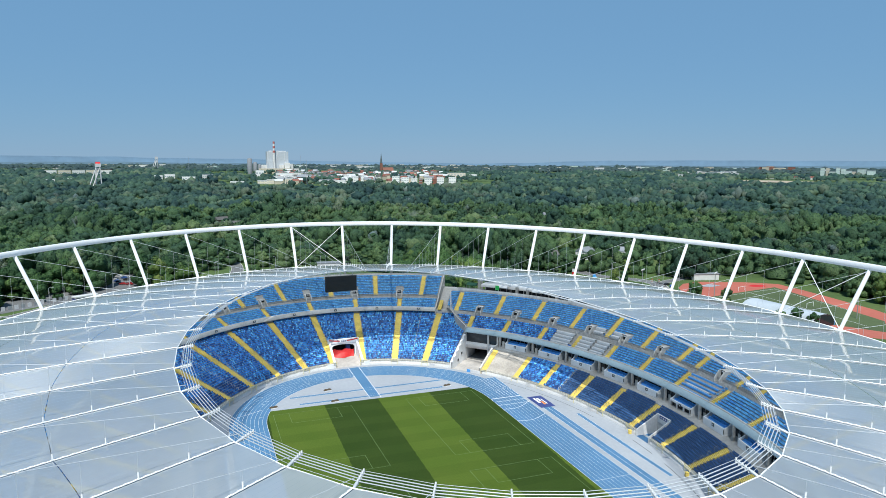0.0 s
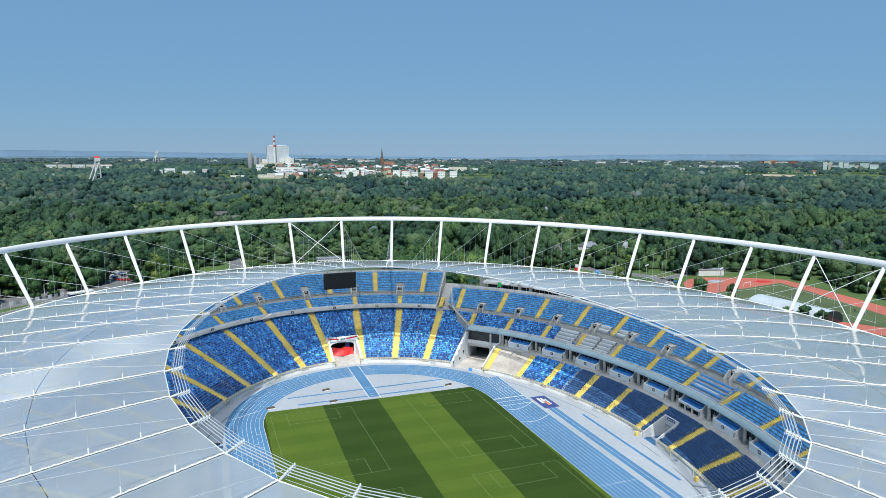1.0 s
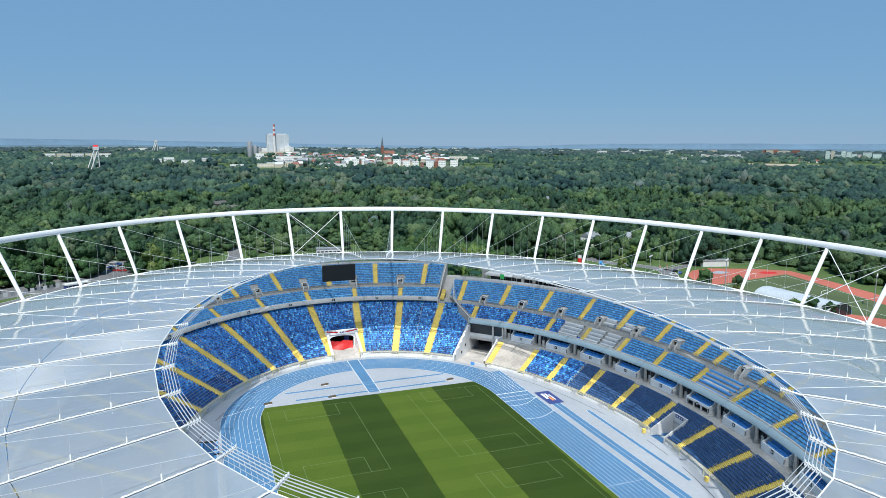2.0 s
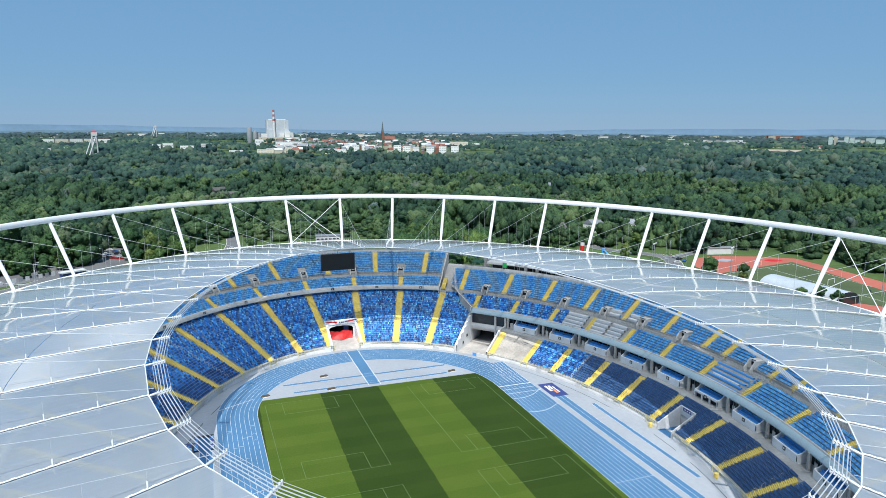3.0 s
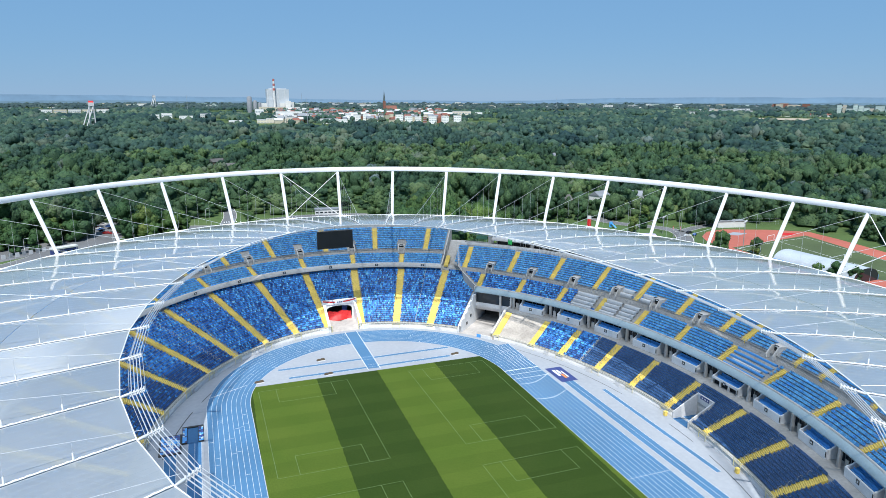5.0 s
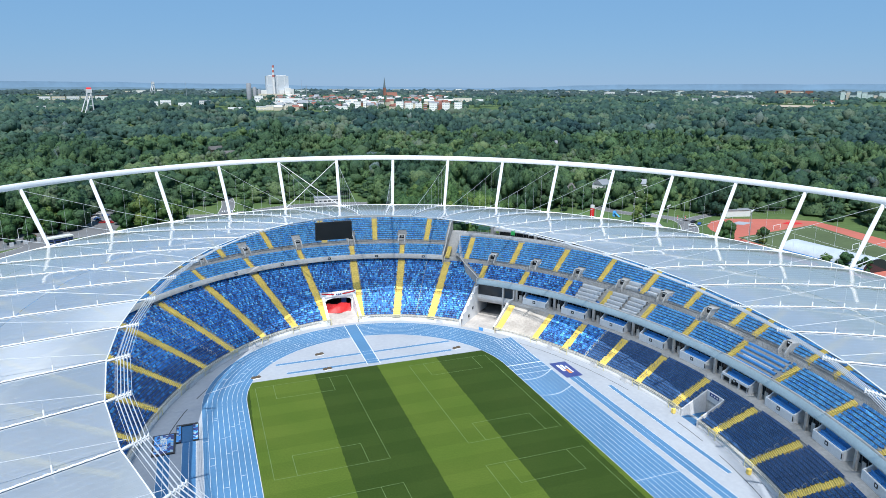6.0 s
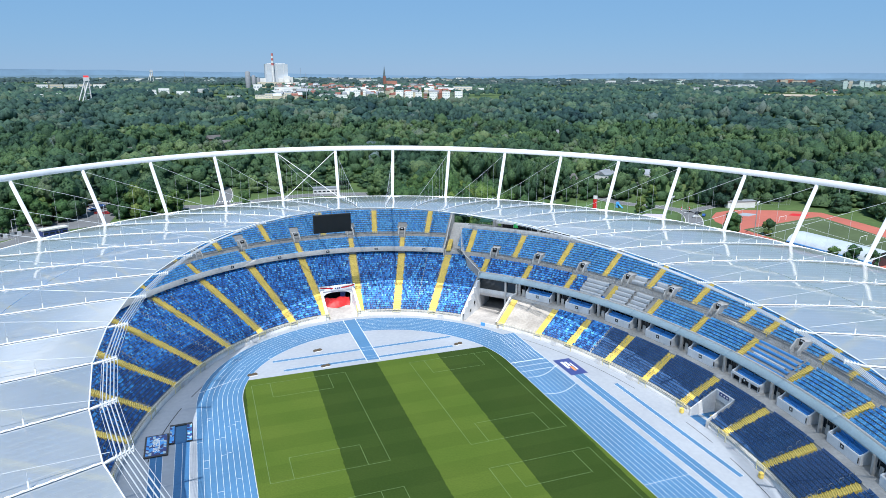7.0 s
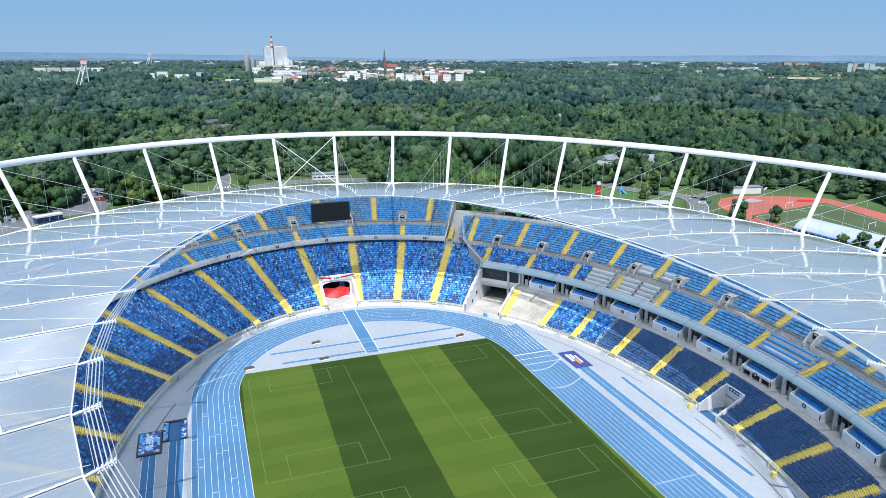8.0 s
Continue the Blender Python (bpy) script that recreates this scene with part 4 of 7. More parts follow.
def build_portal():
    """White arched gateway cut into the lower tier, a red sheet before its gate."""
    m = at_rim(90.55, 0, 0)
    p = thing("tunnel_portal", m, "white arched tunnel gateway with a red sheet across it", "gateway")
    slope = [(-0.7, 0), (-0.7, 2.4), (0.2, 2.9), (8.7, 8.0), (8.7, 0)]
    part("side_wall", prism(bmesh.new(), slope, -5.95, -5.1), BOXWHITE, p)
    part("side_wall", prism(bmesh.new(), slope, 5.1, 5.95), BOXWHITE, p)
    for x0, x1 in ((-9.3, -5.96), (5.96, 9.3)):
        part("foot_wall", block(x0, x1, -1.25, -0.75, 0, 1.75, bevel=0.05), BOXWHITE, p)
    bm = bmesh.new()
    half, spring, crown, top = 4.6, 5.5, 6.6, 8.35
    n = 14
    xs = [-half + 2 * half * k / n for k in range(n + 1)]
    arch = [spring + (crown - spring) * math.sqrt(max(0.0, 1 - (x / half) ** 2)) ** 0.9 for x in xs]
    for y in (8.35, 8.8):
        for k in range(n):
            bm.faces.new([bm.verts.new(c) for c in ((xs[k], y, arch[k]), (xs[k + 1], y, arch[k + 1]), (xs[k + 1], y, top), (xs[k], y, top))])
    for k in range(n):
        bm.faces.new([bm.verts.new(c) for c in ((xs[k], 8.35, arch[k]), (xs[k + 1], 8.35, arch[k + 1]), (xs[k + 1], 8.8, arch[k + 1]), (xs[k], 8.8, arch[k]))])
    box(bm, -5.1, -half, 8.35, 8.8, 0, top)
    box(bm, half, 5.1, 8.35, 8.8, 0, top)
    part("arch_wall", bm, BOXWHITE, p)
    part("header", block(-6.3, 6.3, 8.1, 8.78, 7.1, 8.85, bevel=0.06), BOXWHITE, p)
    for x0, x1 in ((-5.9, -1.5), (1.4, 5.9)):
        bm = bmesh.new()
        for k in range(8):
            xa, xb = x0 + (x1 - x0) * k / 8, x0 + (x1 - x0) * (k + 1) / 8
            za, zb = 7.75 + 0.03 * xa * xa * 0.6, 7.75 + 0.03 * xb * xb * 0.6
            bm.faces.new([bm.verts.new(c) for c in ((xa, 8.09, za), (xb, 8.09, zb), (xb, 8.09, zb + 0.5), (xa, 8.09, za + 0.5))])
        part("header_stripe", bm, RED, p)
    for x in (-0.6, 0.1, 0.7):
        part("header_mark", block(x - 0.22, x + 0.22, 8.06, 8.095, 7.75, 8.2), NAVY, p)
    bm = bmesh.new()
    box(bm, -4.7, 4.7, 15.0, 15.2, 0, 6.9)
    box(bm, -4.9, -4.7, 8.8, 15, 0, 6.9)
    box(bm, 4.7, 4.9, 8.8, 15, 0, 6.9)
    box(bm, -4.9, 4.9, 8.8, 15, 6.7, 6.9)
    # Lining coloured near-black, painting the tunnel's deep shade.
    part("tunnel_lining", bm, SHADEBLACK, p)
    part("floor", prism(bmesh.new(), [(-0.8, 0.0), (-0.8, 0.03), (8.4, 2.0), (15, 2.1), (15, 0.0)], -5.1, 5.1), RAMP, p)
    part("inner_board", block(1.2, 3.0, 9.4, 9.5, 4.3, 6.2, bevel=0.03), NAVY, p)
    nx, nz = 22, 10
    rng = np.random.default_rng(3)
    v = []
    for k in range(nz):
        for i in range(nx):
            x = -4.5 + 8.6 * i / (nx - 1)
            z = (2.6 + 0.22 * math.sin(x * 1.3) + 0.1 * math.sin(x * 3.1)) * k / (nz - 1)
            v.append((x, 8.1 - (1.5 + 0.6 * math.sin(x * 0.9 + 2)) * (1 - k / (nz - 1)) ** 2 + rng.uniform(-0.12, 0.12), z + 2.0 - 0.3 * (1 - k / (nz - 1)) ** 2))
    q = [[k * nx + i, k * nx + i + 1, (k + 1) * nx + i + 1, (k + 1) * nx + i] for k in range(nz - 1) for i in range(nx - 1)]
    np_part("sheet", v, q, RED, p, "crumpled red sheet", smooth=True)


def build_corner():
    """Vehicle way between the two stands."""
    st = empty("corner_gateway", (45, 75, 0), "concrete vehicle ramp and dark gateway between two stands", "gateway")
    inv = Matrix.Translation((-45, -75, 0))
    ps = [np_part("ramp_floor", *sweep([(-0.6, 0.035), (14, 0.05), (30, 0.05)], 56.0, 46.6), RAMP, st)]
    ps.append(np_part("flank_wall", *sweep([(-0.5, 0), (-0.5, 2.6), (0.2, 3.0), (16, 11.8), (20, 14.5)], 56.3, 55.9), PALEWALL, st))
    bm = bmesh.new()
    prof = [(-0.5, 0), (-0.5, 2.6)]
    for k in range(6):
        prof += [(0.2 + 2.7 * k, 4.4 + 1.5 * k), (2.9 + 2.7 * k, 4.4 + 1.5 * k)]
    prof += [(16.8, 12.4), (23, 15.8), (23, 0)]
    for t in (55.88, 55.5):
        bm.faces.new([bm.verts.new((*rim(t, o), z)) for o, z in (prof if t > 55.6 else prof[::-1])])
    ps.append(part("flank_wall", bm, BOXWHITE, st))
    ps.append(np_part("flank_cap", *sweep(prof[1:-1], 55.88, 55.5), BOXWHITE, st))
    bm = bmesh.new()
    prof = [(-0.4, 0), (-0.4, 2.0), (9.5, 8.0), (13.2, 8.0), (13.2, 0)]
    for t in (46.6, 47.0):
        bm.faces.new([bm.verts.new((*rim(t, o), z)) for o, z in prof])
    ps.append(part("flank_wall", bm, PALEWALL, st))
    ps.append(np_part("flank_cap", *sweep([(-0.4, 2.0), (9.5, 8.0), (13.2, 8.0)], 47.0, 46.6), PALEWALL, st))
    # glazed room over the gateway
    ps.append(np_part("lintel", *sweep([(13.8, 5.0), (13.4, 5.0), (13.4, 7.4), (13.8, 7.4)], 56.0, 46.6), PALEWALL, st))
    ps.append(np_part("room_glazing", *sweep([(13.9, 7.4), (13.9, 11.2)], 56.0, 46.6), GLASS, st))
    for a in (55.9, 49.4, 46.8):
        ps.append(part("pier", block(-0.3, 0.3, 0, 0.6, 0, 11.2, at_rim(a, 13.3, 0)), PALECON, st))
    # Near-black ceiling, back and sides paint the shade of the gateway.
    ps.append(np_part("gateway_void", *sweep([(13.9, 5.0), (29, 5.0), (29, 0.06)], 56.1, 46.5), SHADEBLACK, st))
    for a in (56.1, 46.95):
        bm = bmesh.new()
        bm.faces.new([bm.verts.new((*rim(a, o), z)) for o, z in ((14.0, 0), (29, 0), (29, 5.1), (14.0, 5.1))])
        ps.append(part("gateway_side", bm, SHADEBLACK, st))
    # stair between the upper tiers
    wedge = [(*rim(65.0, 22.5), 15.4), (*rim(57.2, 15.5), 10.9), (*rim(63.0, 33), 15.4), (*rim(65.0, 33), 15.4)]
    ps.append(np_part("landing", wedge, [[0, 1, 2, 3]], CONCRETE, st))
    ps.append(np_part("stair", *sweep([(24.0, 12)] + stepped(24.0, 15.5, 27, 0.46, 0.31) + [(40, 23.87)], 65.4, 62.6), PALECON, st))
    for a in (65.3, 62.9):
        lines = [np.array([(*rim(a, o), z + h) for o, z in ((23.6, 15.4), (36.4, 23.9))]) for h in (0.5, 1.05)]
        lines += [np.array([(*rim(a, o), z), (*rim(a, o), z + 1.05)]) for o, z in zip(np.linspace(24, 36, 9), np.linspace(15.5, 23.5, 9))]
        ps.append(tubes("stair_rail", lines, 0.045, GREYSTEEL, st, sides=4))
    for p in ps:
        p.matrix_parent_inverse = inv
    for a, o, z in ((55.4, 5.0, 1.6), (55.4, 8.6, 3.4)):
        w = thing("wall_sign", at_rim(a, o, z), "small dark square sign on a pale concrete wall", "sign")
        part("board", block(-0.06, 0.06, -0.5, 0.5, 0, 0.9), BLACK, w)
    g = thing("barrier", at_rim(47.2, -1.2, 0), "low white and blue barrier boards at the ramp foot", "barrier")
    part("white_board", block(-3.0, 1.2, -0.12, 0.12, 0, 1.15, bevel=0.03), PALEWALL, g)
    part("blue_board", block(-4.6, -3.1, -0.12, 0.12, 0, 1.1, bevel=0.03), CUSHION, g)


def build_fences():
    """Hoop barriers that climb between seat blocks, and gates at the feet of the aisles."""
    for th, off0, z0, n, tread, rise in ((130.7, 1.2, 2.6, 17, 1.2, 0.714), (69.0, 1.0, 2.5, 18, 1.2, 0.714), (23.0, 0.6, 1.95, 8, 1.1, 0.648)):
        b = thing("hoop_barrier", at_rim(th, off0, z0), "line of thin grey hoops climbing between seat blocks", "barrier", "hoop barriers")
        inv = b.matrix_world.inverted()
        for i in range(n):
            m = at_rim(th + splay(th) * (off0 + i * tread), off0 + i * tread, z0 + i * rise)
            hoop = np.array([(-0.28, 0, 0), (-0.28, 0, 0.95), (-0.2, 0, 1.08), (0.2, 0, 1.08), (0.28, 0, 0.95), (0.28, 0, 0)])
            hoop = hoop @ np.array([[0, 1.6, 0], [1, 0, 0], [0, 0, 1]])
            q = tubes("hoop", [np.array([m @ Vector(p) for p in hoop])], 0.05, RAILPALE, b, sides=5)
            q.matrix_parent_inverse = inv
    for th in AISLES_E[2:10]:
        b = thing("aisle_handrail", at_rim(th, 0, 1.6), "short dark handrail hoops down the middle of yellow steps", "handrail", "aisle handrails")
        for i in range(5):
            y, z = 1.1 + 1.9 * i, 0.75 + 1.12 * i
            tubes("hoop", [np.array([(0, y, z - 0.3), (0, y, z + 0.75), (0, y + 0.15, z + 0.9), (0, y + 0.75, z + 1.2), (0, y + 0.85, z + 1.1), (0, y + 0.85, z + 0.1)])], 0.045, GREYSTEEL, b, sides=5)
    for ths, off, z in ((AISLES_W[:12], -0.62, 0.0), (AISLES_E[:9], -0.6, 0.0)):
        for th in ths:
            g = thing("fence_gate", at_rim(th, off, z), "pale yellow barred gate in the pitch-side fence", "gate", "pitch-side gates")
            for x in (-1.25, 1.25):
                part("gate_post", block(x - 0.06, x + 0.06, -0.06, 0.06, 0, 2.3, bevel=0.015), GATE, g)
            for h in (1.35, 2.2):
                part("gate_rail", block(-1.19, 1.19, -0.04, 0.04, h, h + 0.09), GATE, g)
            tubes("gate_bar", [np.array([(x, 0, 1.38), (x, 0, 2.24)]) for x in (-0.8, -0.4, 0.0, 0.4, 0.8)], 0.03, GATE, g, sides=4)
    for th, w in ((134.2, 1.6), (141.5, 2.0), (120.6, 1.4), (62.0, 2.2), (31.5, 1.8), (20.6, 1.8), (13.0, 2.0)):
        p = thing("fence_board", at_rim(th, -0.85, 0), "plain white board leaning on the pitch-side fence", "board", "fence boards")
        part("panel", block(-w / 2, w / 2, -0.05, 0.03, 0.02, 1.15, bevel=0.02), PALEWALL, p)
        part("edge", block(-w / 2 - 0.05, w / 2 + 0.05, -0.07, 0.05, 1.15, 1.21), GREYSTEEL, p)


def vomitory(th, off, z, group, high=2.7):
    """A concrete doorway box that brings people out on a walkway."""
    m = at_rim(th, off, z)
    v = thing("vomitory", m, "concrete stand entrance with a dark doorway and a small sign", "entrance", group)
    prof = [(-1.2, 0), (-1.2, 1.2), (0.3, high), (3.6, high + 0.05), (3.6, 0)]
    part("cheek", prism(bmesh.new(), prof, -1.25, -0.95), PALECON, v)
    part("cheek", prism(bmesh.new(), prof, 0.95, 1.25), PALECON, v)
    part("lintel", block(-0.95, 0.95, 0.9, 3.5, high - 0.62, high, bevel=0.03), PALECON, v)
    # Solid near-black block fills the opening as its painted shade.
    part("doorway", block(-0.94, 0.94, 1.0, 3.4, 0.02, high - 0.63), SHADEBLACK, v)
    part("floor", block(-0.94, 0.94, -0.2, 3.4, -0.02, 0.015), CONCRETE, v)
    s = part("sign", block(-0.7, 0.7, 0.8, 0.895, high - 0.58, high + 0.1), BLACK, v)
    for x in (-0.42, 0.05):
        part("sign_mark", block(x, x + 0.34, 0.78, 0.799, high - 0.45, high - 0.08), LINE, s)


def build_boxes():
    """Spectator boxes under the east upper tier."""
    mids = [50.5, 41.5, 32.4, 23.6, 14.9, 6.3, -2.2, -10.6, -19.4, -28.2, -36.8]
    for th in mids[1:]:
        m = at_rim(th, 12.3, 7.22)
        opened = abs(th + 2.2) < 0.1
        b = thing("spectator_box", m, "open spectator box on posts with blue bench seats" if opened else "pale grey fronted spectator box with blue bench seats", "box", "boxes under the upper tier")
        w = 4.5
        if opened:
            for x in (-4.4, -1.5, 1.5, 4.4):
                part("post", block(x - 0.2, x + 0.2, -0.1, 0.3, 0, 1.7), PALEWALL, b)
            part("front", block(-w, w, -0.12, 0.3, 1.5, 2.1, bevel=0.04), BOXWHITE, b)
            # Near-black board between the posts, shade given as colour.
            part("shade_board", block(-4.3, 4.3, 0.7, 0.8, 0, 1.19), SHADEBLACK, b)
        else:
            part("front", block(-w, w, -0.1, 0.25, 0, 2.1, bevel=0.06), BOXWHITE, b)
        part("floor", block(-w, w, 0.25, 3.4, 1.2, 1.35), PALECON, b)
        for s in (-1, 1):
            wing = [(0.25, 0.02), (0.25, 2.1), (1.0, 2.35), (1.8, 2.9), (2.2, 3.9), (3.4, 3.9), (3.4, 0.02)]
            x0 = s * w
            part("wing", prism(bmesh.new(), wing, x0 - 0.17, x0 + 0.17), BOXWHITE, b)
        for row, (y, z) in enumerate(((0.75, 1.36), (1.85, 1.75))):
            if row:
                part("bench_step", block(-w + 0.3, w - 0.3, 1.5, 3.3, 1.355, 1.74), PALECON, b)
            for x0, x1 in ((-3.9, -0.1), (0.1, 3.9)):
                bm = block(x0, x1, y, y + 0.55, z + 0.1, z + 0.48, bevel=0.06)
                box(bm, x0, x1, y + 0.5, y + 0.68, z + 0.3, z + 1.0, bevel=0.05)
                part("bench", bm, CUSHION, b, "padded blue bench")
        s = part("box_sign", block(-0.5, 0.5, -0.16, -0.105, 0.95, 1.85), BLACK, b)
        part("sign_mark", block(-0.22, 0.22, -0.18, -0.162, 1.2, 1.6), LINE, s)
        part("side_sign", block(w - 0.05, w + 0.25, -0.13, -0.105, 0.5, 1.7), BLACK, b)
    for th in [46.0, 37.0, 28.0, 19.2, 10.6, 2.2, -6.5, -15.0, -23.8, -32.5]:
        c = thing("column", at_rim(th, 12.8, 7.2), "grey concrete column between spectator boxes", "column", "box columns")
        part("shaft", block(-0.35, 0.35, 0, 0.7, 0, 4.2, bevel=0.05), CONCRETE, c)
        part("panel", block(0.5, 1.5, 1.2, 1.35, 0, 2.2), PALECON, c)


def bar_cover(th0, th1, off, z, depth, height, name, material, label, cat, group):
    """A long rounded thing lying along a row."""
    prof = [(off, z), (off + 0.02, z + height * 0.7), (off + 0.15, z + height), (off + depth - 0.15, z + height), (off + depth, z + height * 0.75), (off + depth, z)]
    v, f = sweep(prof, th0, th1, 0.5)
    ob = np_part(name, v, f, material)
    bm = bmesh.new()
    bm.from_mesh(ob.data)
    bmesh.ops.holes_fill(bm, edges=[e for e in bm.edges if e.is_boundary], sides=12)
    bm.to_mesh(ob.data)
    bm.free()
    return tagged(ob, label, cat, group)


def build_covers():
    lab, cat, grp = "grey fabric cover stretched over a row of seats", "seat cover", "covered seat rows"
    for k in range(4):
        o, z = 14.5 + 1.3 * k, 12.9 + 0.912 * k
        bar_cover(32.9, 28.3, o, z, 1.0, 0.95, "seat_cover", COVER, lab, cat, grp)
        bar_cover(26.4, 23.1, o, z, 1.0, 0.95, "seat_cover", COVER, lab, cat, grp)
        bar_cover(22.6, 19.4, o, z, 1.0, 0.95, "seat_cover", COVER, lab, cat, grp)
    for k in range(2):
        o, z = 21.3 + 1.5 * k, 17.9 + 1.05 * k
        bar_cover(24.9, 22.5, o, z, 1.2, 1.0, "seat_cover", COVER, lab, cat, grp)
        bar_cover(20.6, 18.6, o, z, 1.2, 1.0, "seat_cover", COVER, lab, cat, grp)
    for k in range(5):
        o, z = 14.4 + 1.16 * k, 12.85 + 0.81 * k
        bar_cover(-0.1, -7.2, o, z, 0.55, 0.5, "bench", CUSHION, "long narrow blue bench along a bare step", "bench", "benches on the bare steps")
    bar_cover(-0.9, -6.3, 16.1, 13.9, 0.5, 0.55, "rolled_cover", PALEWALL, "rolled white cover lying along a bare step", "cover", "")


def build_side_entrance():
    """Walled entrance through the east lower tier."""
    th = sum(VOM_E) / 2
    e = thing("side_entrance", at_rim(th, 0, 0), "pale walled entrance cut through the lower tier", "entrance")
    prof = [(-0.6, 0), (-0.6, 1.9), (6.8, 6.0), (6.8, 0)]
    w = 2.75
    part("side_wall", prism(bmesh.new(), prof, -w - 0.35, -w), PALEWALL, e)
    part("side_wall", prism(bmesh.new(), prof, w, w + 0.35), PALEWALL, e)
    part("lintel", block(-w, w, 6.4, 6.85, 3.6, 6.0, bevel=0.03), PALEWALL, e)
    # Near-black slab closes the gate and paints the shade behind it.
    part("gate_shade_slab", block(-w + 0.02, w - 0.02, 6.7, 6.8, 0.04, 3.6), SHADEBLACK, e)
    part("floor", block(-w, w, -0.6, 6.8, 0.0, 0.05), SHADETARTAN, e)
    part("floor_band", block(-w, w, 1.6, 2.6, 0.05, 0.056), APRON, e)
    s = part("sign", block(-1.6, 1.6, 6.34, 6.395, 5.0, 5.9), NAVY, e)
    for x in (-1.1, -0.1, 0.8):
        part("sign_mark", block(x, x + 0.5, 6.32, 6.339, 5.25, 5.6), LINE, s)
    for k, (x, y) in enumerate(((0.4, 3.2), (1.2, 3.6))):
        c = thing("bin", at_rim(th, 0, 0.05) @ pose(x, y, 0), "yellow plastic bin by an entrance wall", "bin", "yellow bins")
        part("body", block(-0.4, 0.4, -0.35, 0.35, 0, 0.95, bevel=0.08), YELLOW, c)
        part("lid", block(-0.42, 0.42, -0.38, 0.38, 0.95, 1.08, bevel=0.04), BLACK if k else YELLOW, c)
    for a in (0.6, -17.0):
        c = thing("bin", at_rim(a, -1.4, 0.0), "yellow plastic bin by the pitch fence", "bin", "yellow bins")
        part("body", block(-0.45, 0.45, -0.4, 0.4, 0, 1.1, bevel=0.1), YELLOW, c)
        part("lid", block(-0.47, 0.47, -0.43, 0.43, 1.1, 1.22, bevel=0.04), YELLOW, c)


def build_screen():
    s = thing("video_screen", pose(-3.5, 90.0, 30.2, 0, 0, 2.0), "large black video screen hung under the roof edge", "screen")
    part("housing", block(-6.0, 6.0, -0.1, 0.8, 0, 5.9, bevel=0.06), BLACK, s)
    part("display", block(-5.7, 5.7, -0.14, -0.102, 0.3, 5.6), SCREEN, s)
    for x in (-4.5, 0, 4.5):
        part("bracket", block(x - 0.1, x + 0.1, 0.2, 0.4, 5.85, 8.2), GREYSTEEL, s)


def writing(text, size, material, parent, m):
    cu = bpy.data.curves.new("lettering", "FONT")
    cu.body, cu.size, cu.align_x, cu.align_y, cu.extrude = text, size, "CENTER", "CENTER", 0.01
    cu.offset = 0.035
    tmp = new("lettering", cu)
    mesh = bpy.data.meshes.new_from_object(tmp)
    bpy.data.objects.remove(tmp)
    mesh.materials.clear()
    ob = link_mesh("lettering", mesh, material, parent)
    ob.matrix_local = m
    return ob


def chevrons(rng, x0, x1, y0, y1, z, parent):
    """A print of slanting blue bars, column by column."""
    inks = {"SKYBLUE": SKYBLUE, "CUSHION": CUSHION, "PALE": FASCIA, "NAVY": NAVY}
    cells = {k: [] for k in inks}
    cols = max(2, round((x1 - x0) / 0.55))
    w = (x1 - x0) / cols
    for c in range(cols):
        y, s = y0, 0.4 if c % 2 else -0.4
        while y < y1 - 0.3:
            h = rng.uniform(0.4, 0.9)
            b = min(y + h, y1)
            x = x0 + c * w
            quad = np.array([[x, y + max(0.0, -s) * (y > y0), z], [x + w, y + max(0.0, s) * (y > y0), z], [x + w, b + max(0.0, s) * (b < y1), z], [x, b + max(0.0, -s) * (b < y1), z]])
            quad[:, 1] = np.clip(quad[:, 1], y0, y1)
            cells[rng.choice(["SKYBLUE", "CUSHION", "CUSHION", "PALE", "NAVY", "NAVY"])].append((quad, np.array([[0, 1, 2, 3]])))
            y = b
    for k, ps in cells.items():
        if ps:
            np_part("print", *joined(ps), inks[k], parent, kind="stuff")


